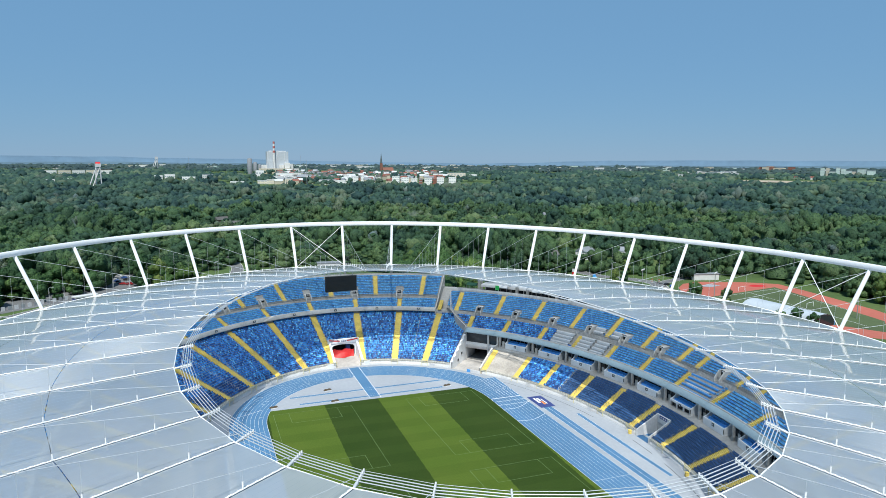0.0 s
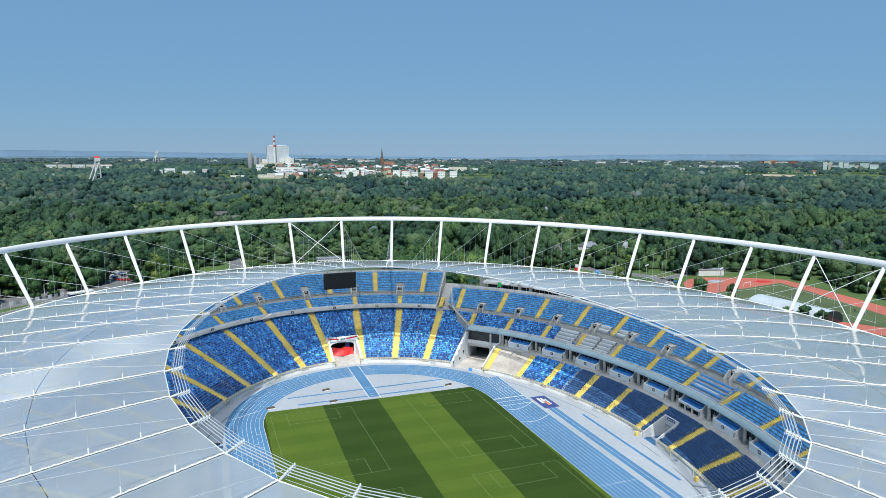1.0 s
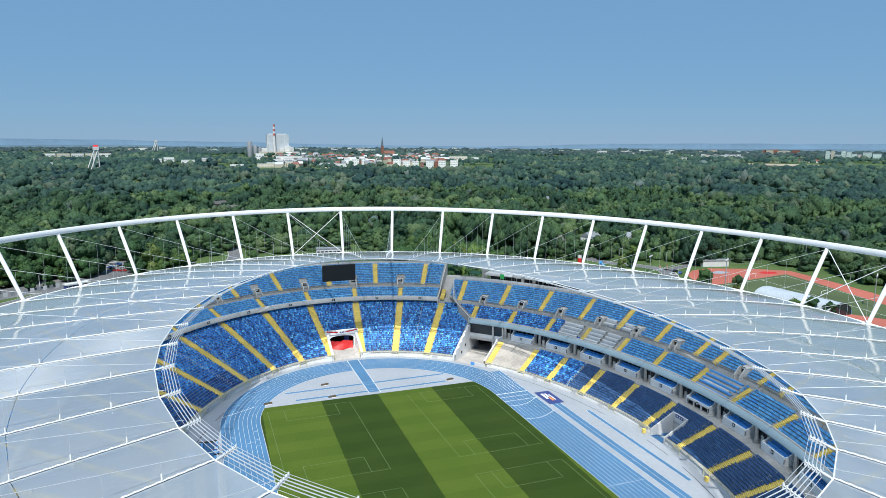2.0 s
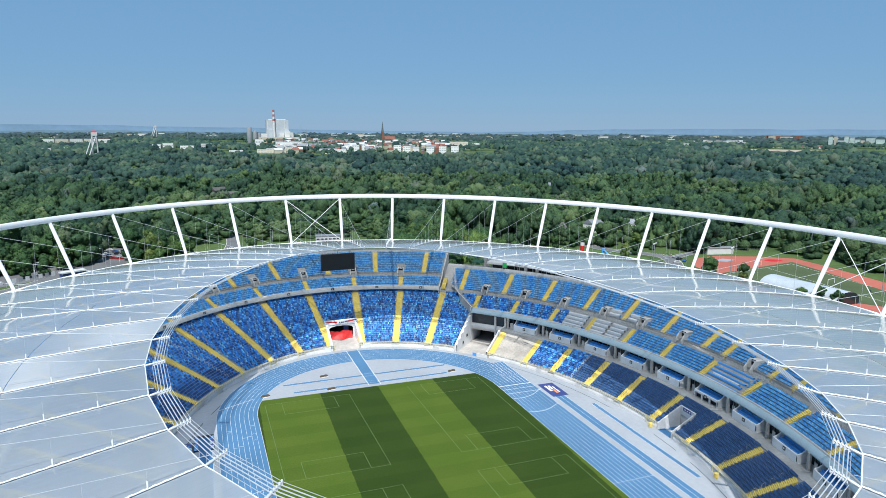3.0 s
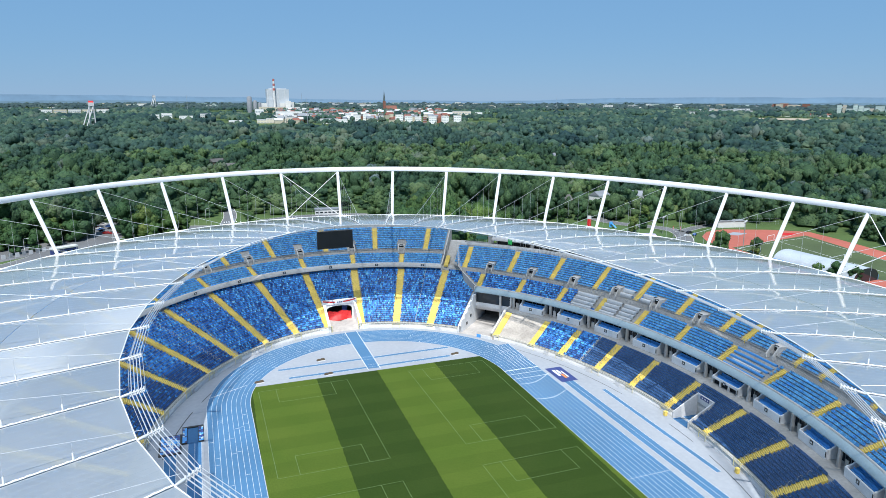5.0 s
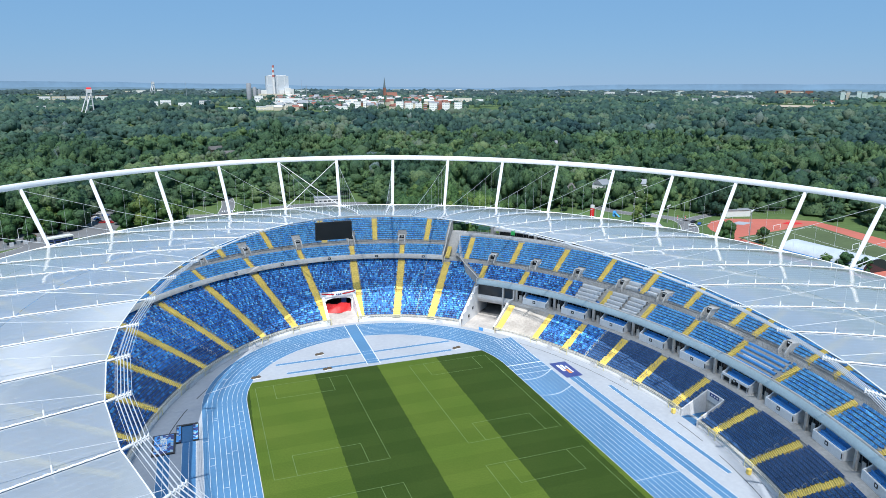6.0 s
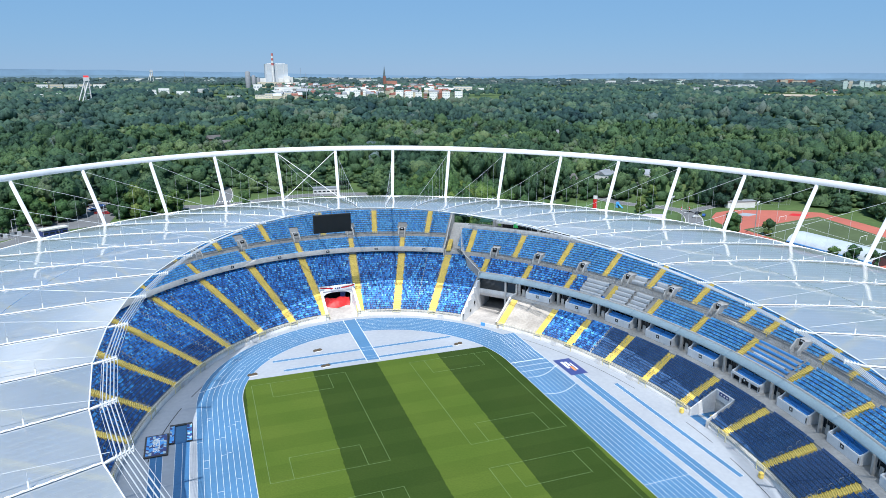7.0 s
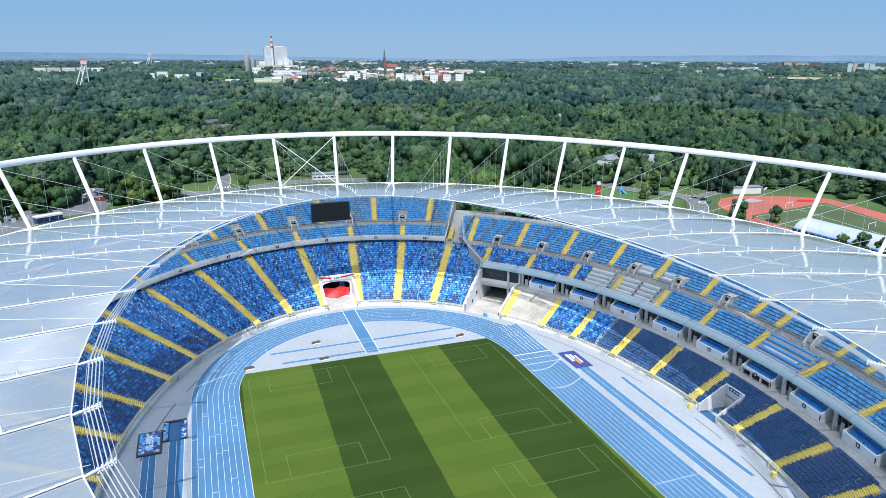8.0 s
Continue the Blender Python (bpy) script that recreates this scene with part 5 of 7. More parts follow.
def build_boards():
    rng = np.random.default_rng(8)
    b = thing("advert_board", pose(-55.8, 27.4, 0.01), "black framed board with blue brush print and white lettering", "board", "boards on the apron")
    part("frame", block(-2.45, 2.45, -4.6, 4.6, 0, 0.35, bevel=0.04), BLACK, b)
    part("panel", block(-2.1, 2.1, -4.2, 4.2, 0.35, 0.37), NAVY, b)
    chevrons(rng, -2.05, 2.05, -4.1, 4.1, 0.378, b)
    writing("SILESIA", 1.9, LINE, b, pose(0.1, 0, 0.41, 0, 0, 90))
    b = thing("advert_board", pose(-50.8, 31.3, 0.01), "black framed board with blue brush print, open in the middle", "board", "boards on the apron")
    part("frame", block(-2.45, 2.45, 3.7, 4.3, 0, 0.35, bevel=0.04), BLACK, b)
    for x0, x1 in ((-2.45, -1.3), (1.2, 2.45)):
        part("panel", block(x0, x1, -4.2, 3.7, 0, 0.35, bevel=0.04), BLACK, b)
        chevrons(rng, x0 + 0.1, x1 - 0.1, -4.0, 3.5, 0.358, b)
    part("panel", block(-1.3, 1.2, -4.2, 3.7, 0, 0.04), SHADETARTAN, b)
    b = thing("advert_mat", pose(51.3, 33.2, 0.02), "navy printed mat with white and orange shapes beside the track", "mat", "boards on the apron")
    part("mat", block(-2.6, 2.6, -5.1, 5.1, 0, 0.05, bevel=0.015), NAVY, b)
    for x0, x1, y0, y1, c in ((-1.3, -0.5, -1.0, 3.4, LINE), (-0.2, 0.5, 0.4, 3.2, LINE), (-0.2, 0.6, -2.8, 0.0, ORANGE), (0.9, 1.3, -2.4, 2.2, LINE)):
        part("print", block(x0, x1, y0, y1, 0.05, 0.056), c, b)
    for x, y in ((-13.5, 67.8), (-13.2, 56.4), (-33.0, 57.2), (27.5, 58.6)):
        g = thing("covered_heap", pose(x, y, 0.01, 0, 0, 12), "two small brown covered heaps on a white sheet", "cover", "covered heaps")
        part("sheet", block(-1.0, 1.3, -0.75, 0.35, 0, 0.03, bevel=0.01), PALEWALL, g)
        for cx, r in ((-0.55, 0.75), (0.7, 0.85)):
            bm = bmesh.new()
            bmesh.ops.create_icosphere(bm, subdivisions=2, radius=1.0)
            for v in bm.verts:
                v.co = Vector((v.co.x * r, v.co.y * r * 0.75, max(0.0, v.co.z) * 0.5)) * (1 + 0.18 * noise.noise(v.co * 3))
                v.co += Vector((cx, 0.25, 0.03))
            part("brown_cover", bm, BARK, g)


def build_single_seats():
    seat = None
    for th, off, z in SEAT_SPOTS:
        m = at_rim(th, off, z)
        if seat is None:
            seat = np_part("seat", SEAT_V, SEAT_F, SEAT_BLUE)
            mesh = seat.data
        else:
            seat = new("seat", mesh)
        seat.matrix_world = m
        tagged(seat, "navy blue plastic tip-up stadium seat", "seat", "navy stand seats")


def build_press_row():
    """Glazed row seen under the far roof behind the east stand."""
    p = empty("press_row", (75, 95, 0), "dark glazed press row behind the upper stand", "building")
    inv = Matrix.Translation((-75, -95, 0))
    ps = [np_part("glazing", *sweep([(38, 19), (38, 25.5)], 56, 33), GLASS, p),
          np_part("roof_slab", *sweep([(36.5, 25.5), (36.5, 26.3), (44, 26.3), (44, 19)], 57, 32), PALEWALL, p),
          np_part("terrace", *sweep([(31.7, 22.2), (38.1, 22.2)], 60, -20), CONCRETE, p)]
    for a in np.arange(56, 32, -2.9):
        ps.append(part("frame", block(-0.15, 0.15, -0.2, 0.2, 19, 25.6, at_rim(a, 38, 0)), PALEWALL, p))
    for q in ps:
        q.matrix_parent_inverse = inv


SEAT_BLUE = surface("seat_plastic", (0.038, 0.105, 0.265), 0.5, vary=0.1, random_piece=0.25)
def build_promenade():
    """The walk behind the east stand's top row: parapet, piers, tents, a banner."""
    for a, b in ((62.5, 54), (54, 46), (46, 38), (38, 30), (30, 22)):
        w = thing("parapet", at_rim((a + b) / 2, 31.0, 24.0), "low white parapet behind the top row of seats", "parapet", "parapets")
        v, f = sweep([(31.0, 23.9), (31.0, 25.3), (31.25, 25.3), (31.25, 23.9)], a, b - 0.02)
        q = np_part("wall", v, f, PALEWALL, w)
        q.matrix_parent_inverse = w.matrix_world.inverted()
    for a in (57.1, 48.3, 45.8, 39.0, 31.5):
        c = thing("pier", at_rim(a, 35.5, 0), "square grey concrete pier behind the stand", "pier", "concrete piers")
        part("shaft", block(-0.5, 0.5, -0.5, 0.5, 0, 30, bevel=0.05), CONCRETE, c)
    tagged(np_part("promenade", *sweep([(30.5, 23.9), (40, 23.9)], 62.5, 20), PAVING), "paved walk behind the top row", "walkway", kind="structure")
    for a, o, cloth, label in ((58.6, 35.5, PINE, "dark green market tent on thin posts"), (51.6, 36.0, FLATWHITE, "white market tent on thin posts"), (43.0, 34.5, FLATWHITE, "white market tent on thin posts")):
        w = thing("tent", at_rim(a, o, 23.9), label, "tent", "market tents")
        bm = prism(bmesh.new(), [(-1.8, 2.5), (0, 3.3), (1.8, 2.5), (1.8, 2.3), (-1.8, 2.3)], -2.2, 2.2)
        part("canopy", bm, cloth, w)
        for x in (-2.1, 2.1):
            for y in (-1.7, 1.7):
                tubes("pole", [np.array([(x, y, 0), (x, y, 2.4)])], 0.06, GREYSTEEL, w)
    b = thing("banner", at_rim(52.9, 33.4, 23.9), "bright green three-cornered banner on a pole", "banner")
    tubes("pole", [np.array([(0, 0, 0), (0, 0, 3.4)])], 0.06, GREYSTEEL, b)
    part("cloth", prism(bmesh.new(), [(-0.04, 1.4), (0.04, 1.4), (0.04, 3.3), (-0.04, 3.3)], 0.05, 1.7), LIME, b)


PINE = surface("dark_green_canvas", (0.02, 0.10, 0.06), 0.8, vary=0.12)
FLATWHITE = surface("white_canvas", (0.8, 0.8, 0.8), 0.8, vary=0.06)
LIME = surface("green_cloth", (0.05, 0.55, 0.12), 0.7, vary=0.1)
build_promenade()
build_portal()
build_corner()
for a in VOMS_W:
    vomitory(a, 28.9, 20.52, "west stand entrances", 3.0)
for a in VOMS_E:
    vomitory(a, 21.3, 16.62, "east stand entrances", 3.3)
build_fences()
build_boxes()
build_covers()
build_side_entrance()
build_screen()
build_boards()
build_press_row()


# ---- trees ----
def leaf_cloud(rng, lobes, cards, size):
    """Leaf clumps scattered over the skins of several lobes, as bent cards."""
    vs, fs = [], []
    w = np.array([l[3] ** 2 for l in lobes])
    pick = rng.choice(len(lobes), cards, p=w / w.sum())
    for k in range(cards):
        x, y, z, r, sq = lobes[pick[k]]
        d = rng.normal(size=3)
        d /= np.linalg.norm(d)
        if d[2] < -0.35:
            d[2] *= -1
        c = np.array([x, y, z]) + d * r * rng.uniform(0.88, 1.05) * np.array([1, 1, sq])
        n = d + rng.normal(size=3) * 0.36
        n /= np.linalg.norm(n)
        a = np.cross(n, rng.normal(size=3))
        a /= np.linalg.norm(a)
        b = np.cross(n, a)
        s = size * rng.uniform(0.6, 1.3)
        o = len(vs)
        vs += [c - a * s, c - b * s * 0.8 + n * s * 0.25, c + a * s, c + b * s * 0.8 + n * s * 0.25]
        fs.append([o, o + 1, o + 2, o + 3])
    return np.array(vs), np.array(fs)


def lump(rng, x, y, z, r, sq, rough=0.22, fine=1):
    """An uneven clump of foliage: a ball swollen into rounded bosses with creases between."""
    bm = bmesh.new()
    bmesh.ops.create_icosphere(bm, subdivisions=fine, radius=1.0)
    v = np.array([q.co[:] for q in bm.verts])
    f = np.array([[q.index for q in p.verts] for p in bm.faces])
    bm.free()
    o = Vector(rng.uniform(-50, 50, 3))
    swell = [1 + rough * (1.1 - 2.6 * abs(noise.noise(Vector(p) * 1.5 + o)) - 1.2 * abs(noise.noise(Vector(p) * 3.4 + o))) for p in v]
    v *= np.array(swell)[:, None] * (1 + rng.normal(size=(len(v), 1)) * rough * 0.16)
    return v * r * np.array([1, 1, sq]) + np.array([x, y, z]), np.column_stack([f, f[:, 2]])


def tucked(v, f, x, y, cut):
    """The clump without its underside, the open lower edge drawn in under it."""
    f = f[v[f[:, :3]].mean(1)[:, 2] > cut]
    low = v[:, 2] < cut + 0.25
    v[low, :2] = np.array([x, y]) + (v[low, :2] - np.array([x, y])) * 0.55
    return v, f


def crown_lobes(rng, h, w):
    lobes = [(0, 0, h * 0.62, w * 0.36, 1.25)]
    for k in range(9):
        a, t = rng.uniform(0, 6.28), rng.uniform(0.16, 0.9)
        spread = w * 0.36 * math.sin(math.pi * min(1.0, t * 0.95)) ** 0.7
        lobes.append((math.cos(a) * spread, math.sin(a) * spread, h * t, w * rng.uniform(0.17, 0.27), rng.uniform(0.8, 1.15)))
    for k in range(4):
        a = 1.57 * k + rng.uniform(-0.5, 0.5)
        lobes.append((math.cos(a) * w * 0.27, math.sin(a) * w * 0.27, h * rng.uniform(0.16, 0.24), w * rng.uniform(0.2, 0.26), 1.0))
    return lobes


def tree_model(seed, h, w, cards):
    rng = np.random.default_rng(seed)
    lobes = crown_lobes(rng, h, w)
    tree = empty("tree", (0, 0, -60), "leafy green park tree with an uneven crown", "tree", "park trees")
    lines = [(np.array([(0, 0, 0), (0.1, 0, h * 0.3), (0, 0.1, h * 0.62)]), [0.28, 0.2, 0.1])]
    for x, y, z, r, q in lobes[1:6]:
        lines.append((np.array([(0, 0, z * 0.55), (x * 0.5, y * 0.5, z * 0.78), (x, y, z)]), [0.13, 0.09, 0.03]))
    v, f = joined([tube_arrays(l, r, 5) for l, r in lines])
    np_part("trunk", v, f, BARK, tree)
    v, f = leaf_cloud(rng, lobes, cards, 0.46)
    vs, fs = [v], [f]
    o = len(v)
    for x, y, z, r, q in lobes:
        a, b = lump(rng, x, y, z, r * 0.9, q, 0.3, 1)
        vs.append(a)
        fs.append(b + o)
        o += len(a)
    v, f = np.concatenate(vs), np.concatenate(fs)
    quads = f[f[:, 2] != f[:, 3]]
    tris = f[f[:, 2] == f[:, 3]][:, :3]
    mesh = bpy.data.meshes.new("crown")
    mesh.from_pydata(v.tolist(), [], quads.tolist() + tris.tolist())
    mesh.polygons.foreach_set("use_smooth", np.arange(len(quads) + len(tris)) >= len(quads))
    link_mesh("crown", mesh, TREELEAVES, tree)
    return tree



TOWN = [(-232, 1360, 34), (-410, 2400, 150), (900, 2150, 120)]


def open_ground(x, y):
    """True where roads, lawns, yards, the training ground and the town keep the trees away."""
    if (x / (OUT_A + 17)) ** 2 + (y / (OUT_B + 17)) ** 2 < 1:
        return True
    if -113 < x < -92 and 262 < y < 342 and not (x < -104 and 286 < y < 300):
        return True
    if -155 < x < 66 and 150 < y < 339 and y < (283 if x < -56 else 300) + 0.5 * (x + 120):
        return not (-96 < x < -54 and 284 < y < 306)
    if 120 < x < 252 and 10 < y < 262 and y < 352 - 0.5 * x:
        return True
    if 205 < x < 309 and 40 < y < 201:
        return True
    for cx, cy, r in ((328, 432, 22), (308, 500, 22), (355, 578, 20), (206, 290, 10), (43, 712, 22), (-26, 394, 8), (-30, 414, 8), (-24, 355, 9), (-15, 580, 20), (-24, 638, 20), (-137, 500, 20), (-104, 544, 14), (240, 290, 22), (267, 282, 20)):
        if math.hypot(x - cx, y - cy) < r:
            return True
    if y > 1000:
        a, d = math.degrees(math.atan2(x + 41, y + 105)), math.hypot(x + 41, y + 105)
        if 1.0 < a < 25 and 1390 + 40 * noise.noise(Vector((x * 0.01, y * 0.01, 4.0))) < d < 2650:
            return noise.noise(Vector((x * 0.014, y * 0.014, 2.0))) < (0.3 if d < 1640 else 0.03)
        if 44.2 < a < 55 and 1830 < d < 2200:
            return True
        if (44.2 < a < 57 and 2200 < d < 2800) or (39.8 < a < 45.2 and 2180 < d < 2900):
            return noise.noise(Vector((x * 0.011, y * 0.011, 2.0))) < -0.05
        for cx, cy, r in TOWN:
            if math.hypot(x - cx, y - cy) < r:
                return True
    return False


def in_view(x, y, margin=0.0):
    """Inside the wedge of parkland that the film looks over."""
    a = math.degrees(math.atan2(x + 50, y + 140))
    return -16.5 - margin < a < 57.5 + margin


def scatter(bank, pts, rng, tall, tones, uneven=0.8):
    """Copies of the bank's crowns on the points, as one mesh with a tone for each tree."""
    choice = rng.integers(len(bank), size=len(pts))
    hgt = np.array([noise.noise(Vector((x * 0.010, y * 0.010, 3.0))) for x, y in pts])
    vs, fs, ts, o = [], [], [], 0
    for k, (v, f) in enumerate(bank):
        p, hh, tn = pts[choice == k], hgt[choice == k], tones[choice == k]
        a, s = rng.uniform(0, 6.28, len(p)), np.clip(np.exp(rng.normal(0.0, 0.24, len(p))), 0.6, 1.7) * tall
        c, sn = np.cos(a), np.sin(a)
        rise = rng.uniform(-0.2, 0.28, len(p))
        vv = np.zeros((len(p), len(v), 3))
        vv[:, :, 0] = p[:, 0:1] + s[:, None] * (c[:, None] * v[None, :, 0] - sn[:, None] * v[None, :, 1])
        vv[:, :, 1] = p[:, 1:2] + s[:, None] * (sn[:, None] * v[None, :, 0] + c[:, None] * v[None, :, 1])
        vv[:, :, 2] = terrain(p[:, 0], p[:, 1])[:, None] + (s[:, None] / tall) ** 0.75 * (1 + uneven * (hh[:, None] + rise[:, None])) * v[None, :, 2]
        fs.append((f[None] + (np.arange(len(p)) * len(v))[:, None, None] + o).reshape(-1, 4))
        o += vv.shape[0] * vv.shape[1]
        vs.append(vv.reshape(-1, 3))
        ts.append(np.repeat(tn, len(v)))
    return np.concatenate(vs), np.concatenate(fs), np.concatenate(ts)


def woods_mesh(name, v, f, tone, mat):
    mesh = bpy.data.meshes.new(name)
    quads, tris = f[f[:, 2] != f[:, 3]], f[f[:, 2] == f[:, 3]][:, :3]
    mesh.vertices.add(len(v))
    mesh.vertices.foreach_set("co", v.astype(np.float32).ravel())
    mesh.loops.add(quads.size + tris.size)
    mesh.loops.foreach_set("vertex_index", np.concatenate([quads.ravel(), tris.ravel()]).astype(np.int32))
    mesh.polygons.add(len(quads) + len(tris))
    starts = np.concatenate([np.arange(len(quads)) * 4, len(quads) * 4 + np.arange(len(tris)) * 3])
    mesh.polygons.foreach_set("loop_start", starts.astype(np.int32))
    mesh.polygons.foreach_set("use_smooth", np.arange(len(starts)) >= len(quads))
    mesh.update(calc_edges=True)
    at = mesh.attributes.new("tone", "FLOAT", "POINT")
    at.data.foreach_set("value", tone.astype(np.float32))
    tagged(link_mesh(name, mesh, mat), "dense dark green broadleaf wood stretching away", "woods", kind="stuff")


def tree_tones(pts, rng):
    """Neighbouring trees tend to be of one kind."""
    base = np.array([noise.noise(Vector((x * 0.013, y * 0.013, 6.0))) for x, y in pts])
    tone = np.clip(0.38 + 0.72 * base + rng.normal(0, 0.13, len(pts)), 0.0, 0.80)
    odd = rng.random(len(pts))
    return np.where(odd < 0.012, 0.86, np.where(odd < 0.05, 0.78, tone))


def build_trees():
    rng = np.random.default_rng(11)
    models = [tree_model(20 + k, h, w, 620) for k, (h, w) in enumerate([(17, 11), (19, 12), (15, 12), (21, 11), (13, 9), (18, 14)])]
    spots, step = [], 8.4
    for gx in np.arange(-280, 560, step):
        for gy in np.arange(20, 400, step):
            x, y = gx + rng.uniform(-3.2, 3.2), gy + rng.uniform(-3.2, 3.2)
            d = math.hypot(x + 45, y + 125)
            if d < 455 and in_view(x, y, 5) and not open_ground(x, y):
                spots.append((d, x, y))
    extra = [(227, 137), (217, 151), (214, 148), (220, 84), (225, 78), (216, 90), (200, 206), (-72, 300), (-66, 297), (-60, 293), (-86, 296), (-16, 306), (213, 214), (176, 250), (190, 252), (228, 232), (236, 226), (-128, 268), (-120, 280), (-136, 262)]
    spots = [(0.0, x, y) for x, y in extra] + sorted(spots)
    for d, x, y in spots[:290]:
        m = models[rng.integers(len(models))]
        s = rng.uniform(0.68, 1.12) * (0.62 if d == 0.0 else 1.0)
        t = copy_thing(m, pose(x, y, float(terrain(x, y)), 0, 0, rng.uniform(0, 360)))
        t.scale = (s, s, s * rng.uniform(0.9, 1.12))
    bank = []
    for m in models:
        crown = [o for o in m.children if o.name.startswith("crown")][0].data
        v = np.array([p.co[:] for p in crown.vertices])
        f = np.array([list(p.vertices) + ([p.vertices[2]] if len(p.vertices) == 3 else []) for p in crown.polygons])
        bank.append((v, f))
    rest = np.array([(x, y) for d, x, y in spots[290:]])
    v, f, t = scatter(bank, rest, rng, 0.95, tree_tones(rest, rng))
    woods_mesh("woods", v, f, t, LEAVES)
    for m in models:
        for o in list(m.children):
            bpy.data.objects.remove(o)
        bpy.data.objects.remove(m)


def build_forest():
    """The woods beyond: crowns of clumps, joined."""
    rng = np.random.default_rng(12)
    near, far, faint = [], [], []
    for k in range(9):
        h, w = rng.uniform(15, 21), rng.uniform(9.5, 14.5)
        big = [(0, 0, h * 0.54, w * 0.34, rng.uniform(1.15, 1.6))]
        for q in range(4):
            t = rng.uniform(0, 6.28)
            big.append((math.cos(t) * w * 0.29, math.sin(t) * w * 0.29, h * rng.uniform(0.42, 0.78), w * rng.uniform(0.15, 0.23), rng.uniform(0.9, 1.3)))
        v, f = leaf_cloud(rng, big + [(0, 0, 3.2, w * 0.4, 0.75)], 145, 0.5)
        a, b, o = [v], [f], len(v)
        for l in big:
            lv, lf = lump(rng, l[0], l[1], l[2], l[3] * 0.95, l[4], 0.27, 1)
            lv, lf = tucked(lv, lf, l[0], l[1], l[2] - l[3] * (0.7 if l is big[0] else 0.2))
            a.append(lv)
            b.append(lf + o)
            o += len(lv)
        lv, lf = tucked(*lump(rng, 0, 0, 3.2, w * 0.42, 0.75, 0.3, 1), 0, 0, 0.3)  # undergrowth
        a.append(lv)
        b.append(lf + o)
        near.append((np.concatenate(a), np.concatenate(b)))
    for k in range(9):
        r = rng.uniform(3.8, 5.2)
        big = [(0, 0, 8.5, r, rng.uniform(1.1, 1.5))]
        for q in range(2):
            t = rng.uniform(0, 6.28)
            big.append((math.cos(t) * r * 0.75, math.sin(t) * r * 0.75, 8 + rng.uniform(0, 4), rng.uniform(2.0, 2.9), rng.uniform(1.0, 1.4)))
        v, f = joined([tucked(*lump(rng, *l, 0.3, 1), l[0], l[1], 7.3) for l in big])
        cv, cf = leaf_cloud(rng, big, 26, 0.75)
        far.append((np.concatenate([v, cv]), np.concatenate([f, cf + len(v)])))
        v, f = lump(rng, 0, 0, 8, rng.uniform(5.5, 7.5), 0.8, 0.34)
        faint.append((v, f[v[f[:, :3]].mean(1)[:, 2] > 7.0]))
    # The farther belts take the leaf colours tinted for haze.
    for r0, r1, step, bank, mat, tall in ((455, 900, 11.9, near, LEAVES, 1.1), (900, 1550, 13.4, far, FARLEAVES_HAZED, 1.25), (1550, 2700, 17.0, faint, FARLEAVES_HAZED, 1.0), (2700, 4300, 32.0, faint, HAZELEAVES, 1.5)):
        gx, gy = np.meshgrid(np.arange(-1300, 3700, step), np.arange(0, r1, step), indexing="ij")
        pts = np.stack([gx.ravel(), gy.ravel()], 1)
        d = np.hypot(pts[:, 0] + 45, pts[:, 1] + 125)
        az = np.degrees(np.arctan2(pts[:, 0] + 50, pts[:, 1] + 140))
        pts = pts[(d > r0) & (d < r1) & (az > -16.5) & (az < 57)]
        pts = pts + rng.uniform(-0.45, 0.45, pts.shape) * step
        pts = pts[[not open_ground(x, y) for x, y in pts]]
        if r0 > 1500:
            pts = pts[[noise.noise(Vector((x * 0.004, y * 0.004, 8.0))) < 0.15 for x, y in pts]]
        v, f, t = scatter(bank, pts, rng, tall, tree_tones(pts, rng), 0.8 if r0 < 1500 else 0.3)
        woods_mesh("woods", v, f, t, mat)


def build_hills():
    """Low ridges on the horizon, distance haze put into their blue colours."""
    a = np.radians(np.linspace(-40, 80, 241))
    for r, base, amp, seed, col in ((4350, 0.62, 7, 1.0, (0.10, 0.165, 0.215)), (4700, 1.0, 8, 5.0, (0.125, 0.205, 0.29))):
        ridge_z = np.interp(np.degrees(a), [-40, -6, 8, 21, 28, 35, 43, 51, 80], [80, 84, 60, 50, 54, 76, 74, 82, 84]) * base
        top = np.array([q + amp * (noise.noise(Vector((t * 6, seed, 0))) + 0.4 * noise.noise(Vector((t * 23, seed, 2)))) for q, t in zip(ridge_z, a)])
        x, y = r * np.sin(a), r * np.cos(a)
        front = np.column_stack([x * 0.985, y * 0.985, np.full(len(a), 10.0)])
        ridge = np.column_stack([x, y, top])
        back = np.column_stack([x * 1.02, y * 1.02, np.full(len(a), 10.0)])
        n = len(a)
        k = np.arange(n - 1)
        q = np.concatenate([np.stack([k, k + 1, n + k + 1, n + k], 1), np.stack([n + k, n + k + 1, 2 * n + k + 1, 2 * n + k], 1)])
        tagged(np_part("backdrop_hills", np.concatenate([front, ridge, back]), q, surface("haze_blue_hills", col, 1.0, big=0.004, fine=0.03, vary=0.12), smooth=True), "hazy blue wooded ridge on the horizon", "hills", kind="structure")


build_trees()
build_forest()
build_hills()


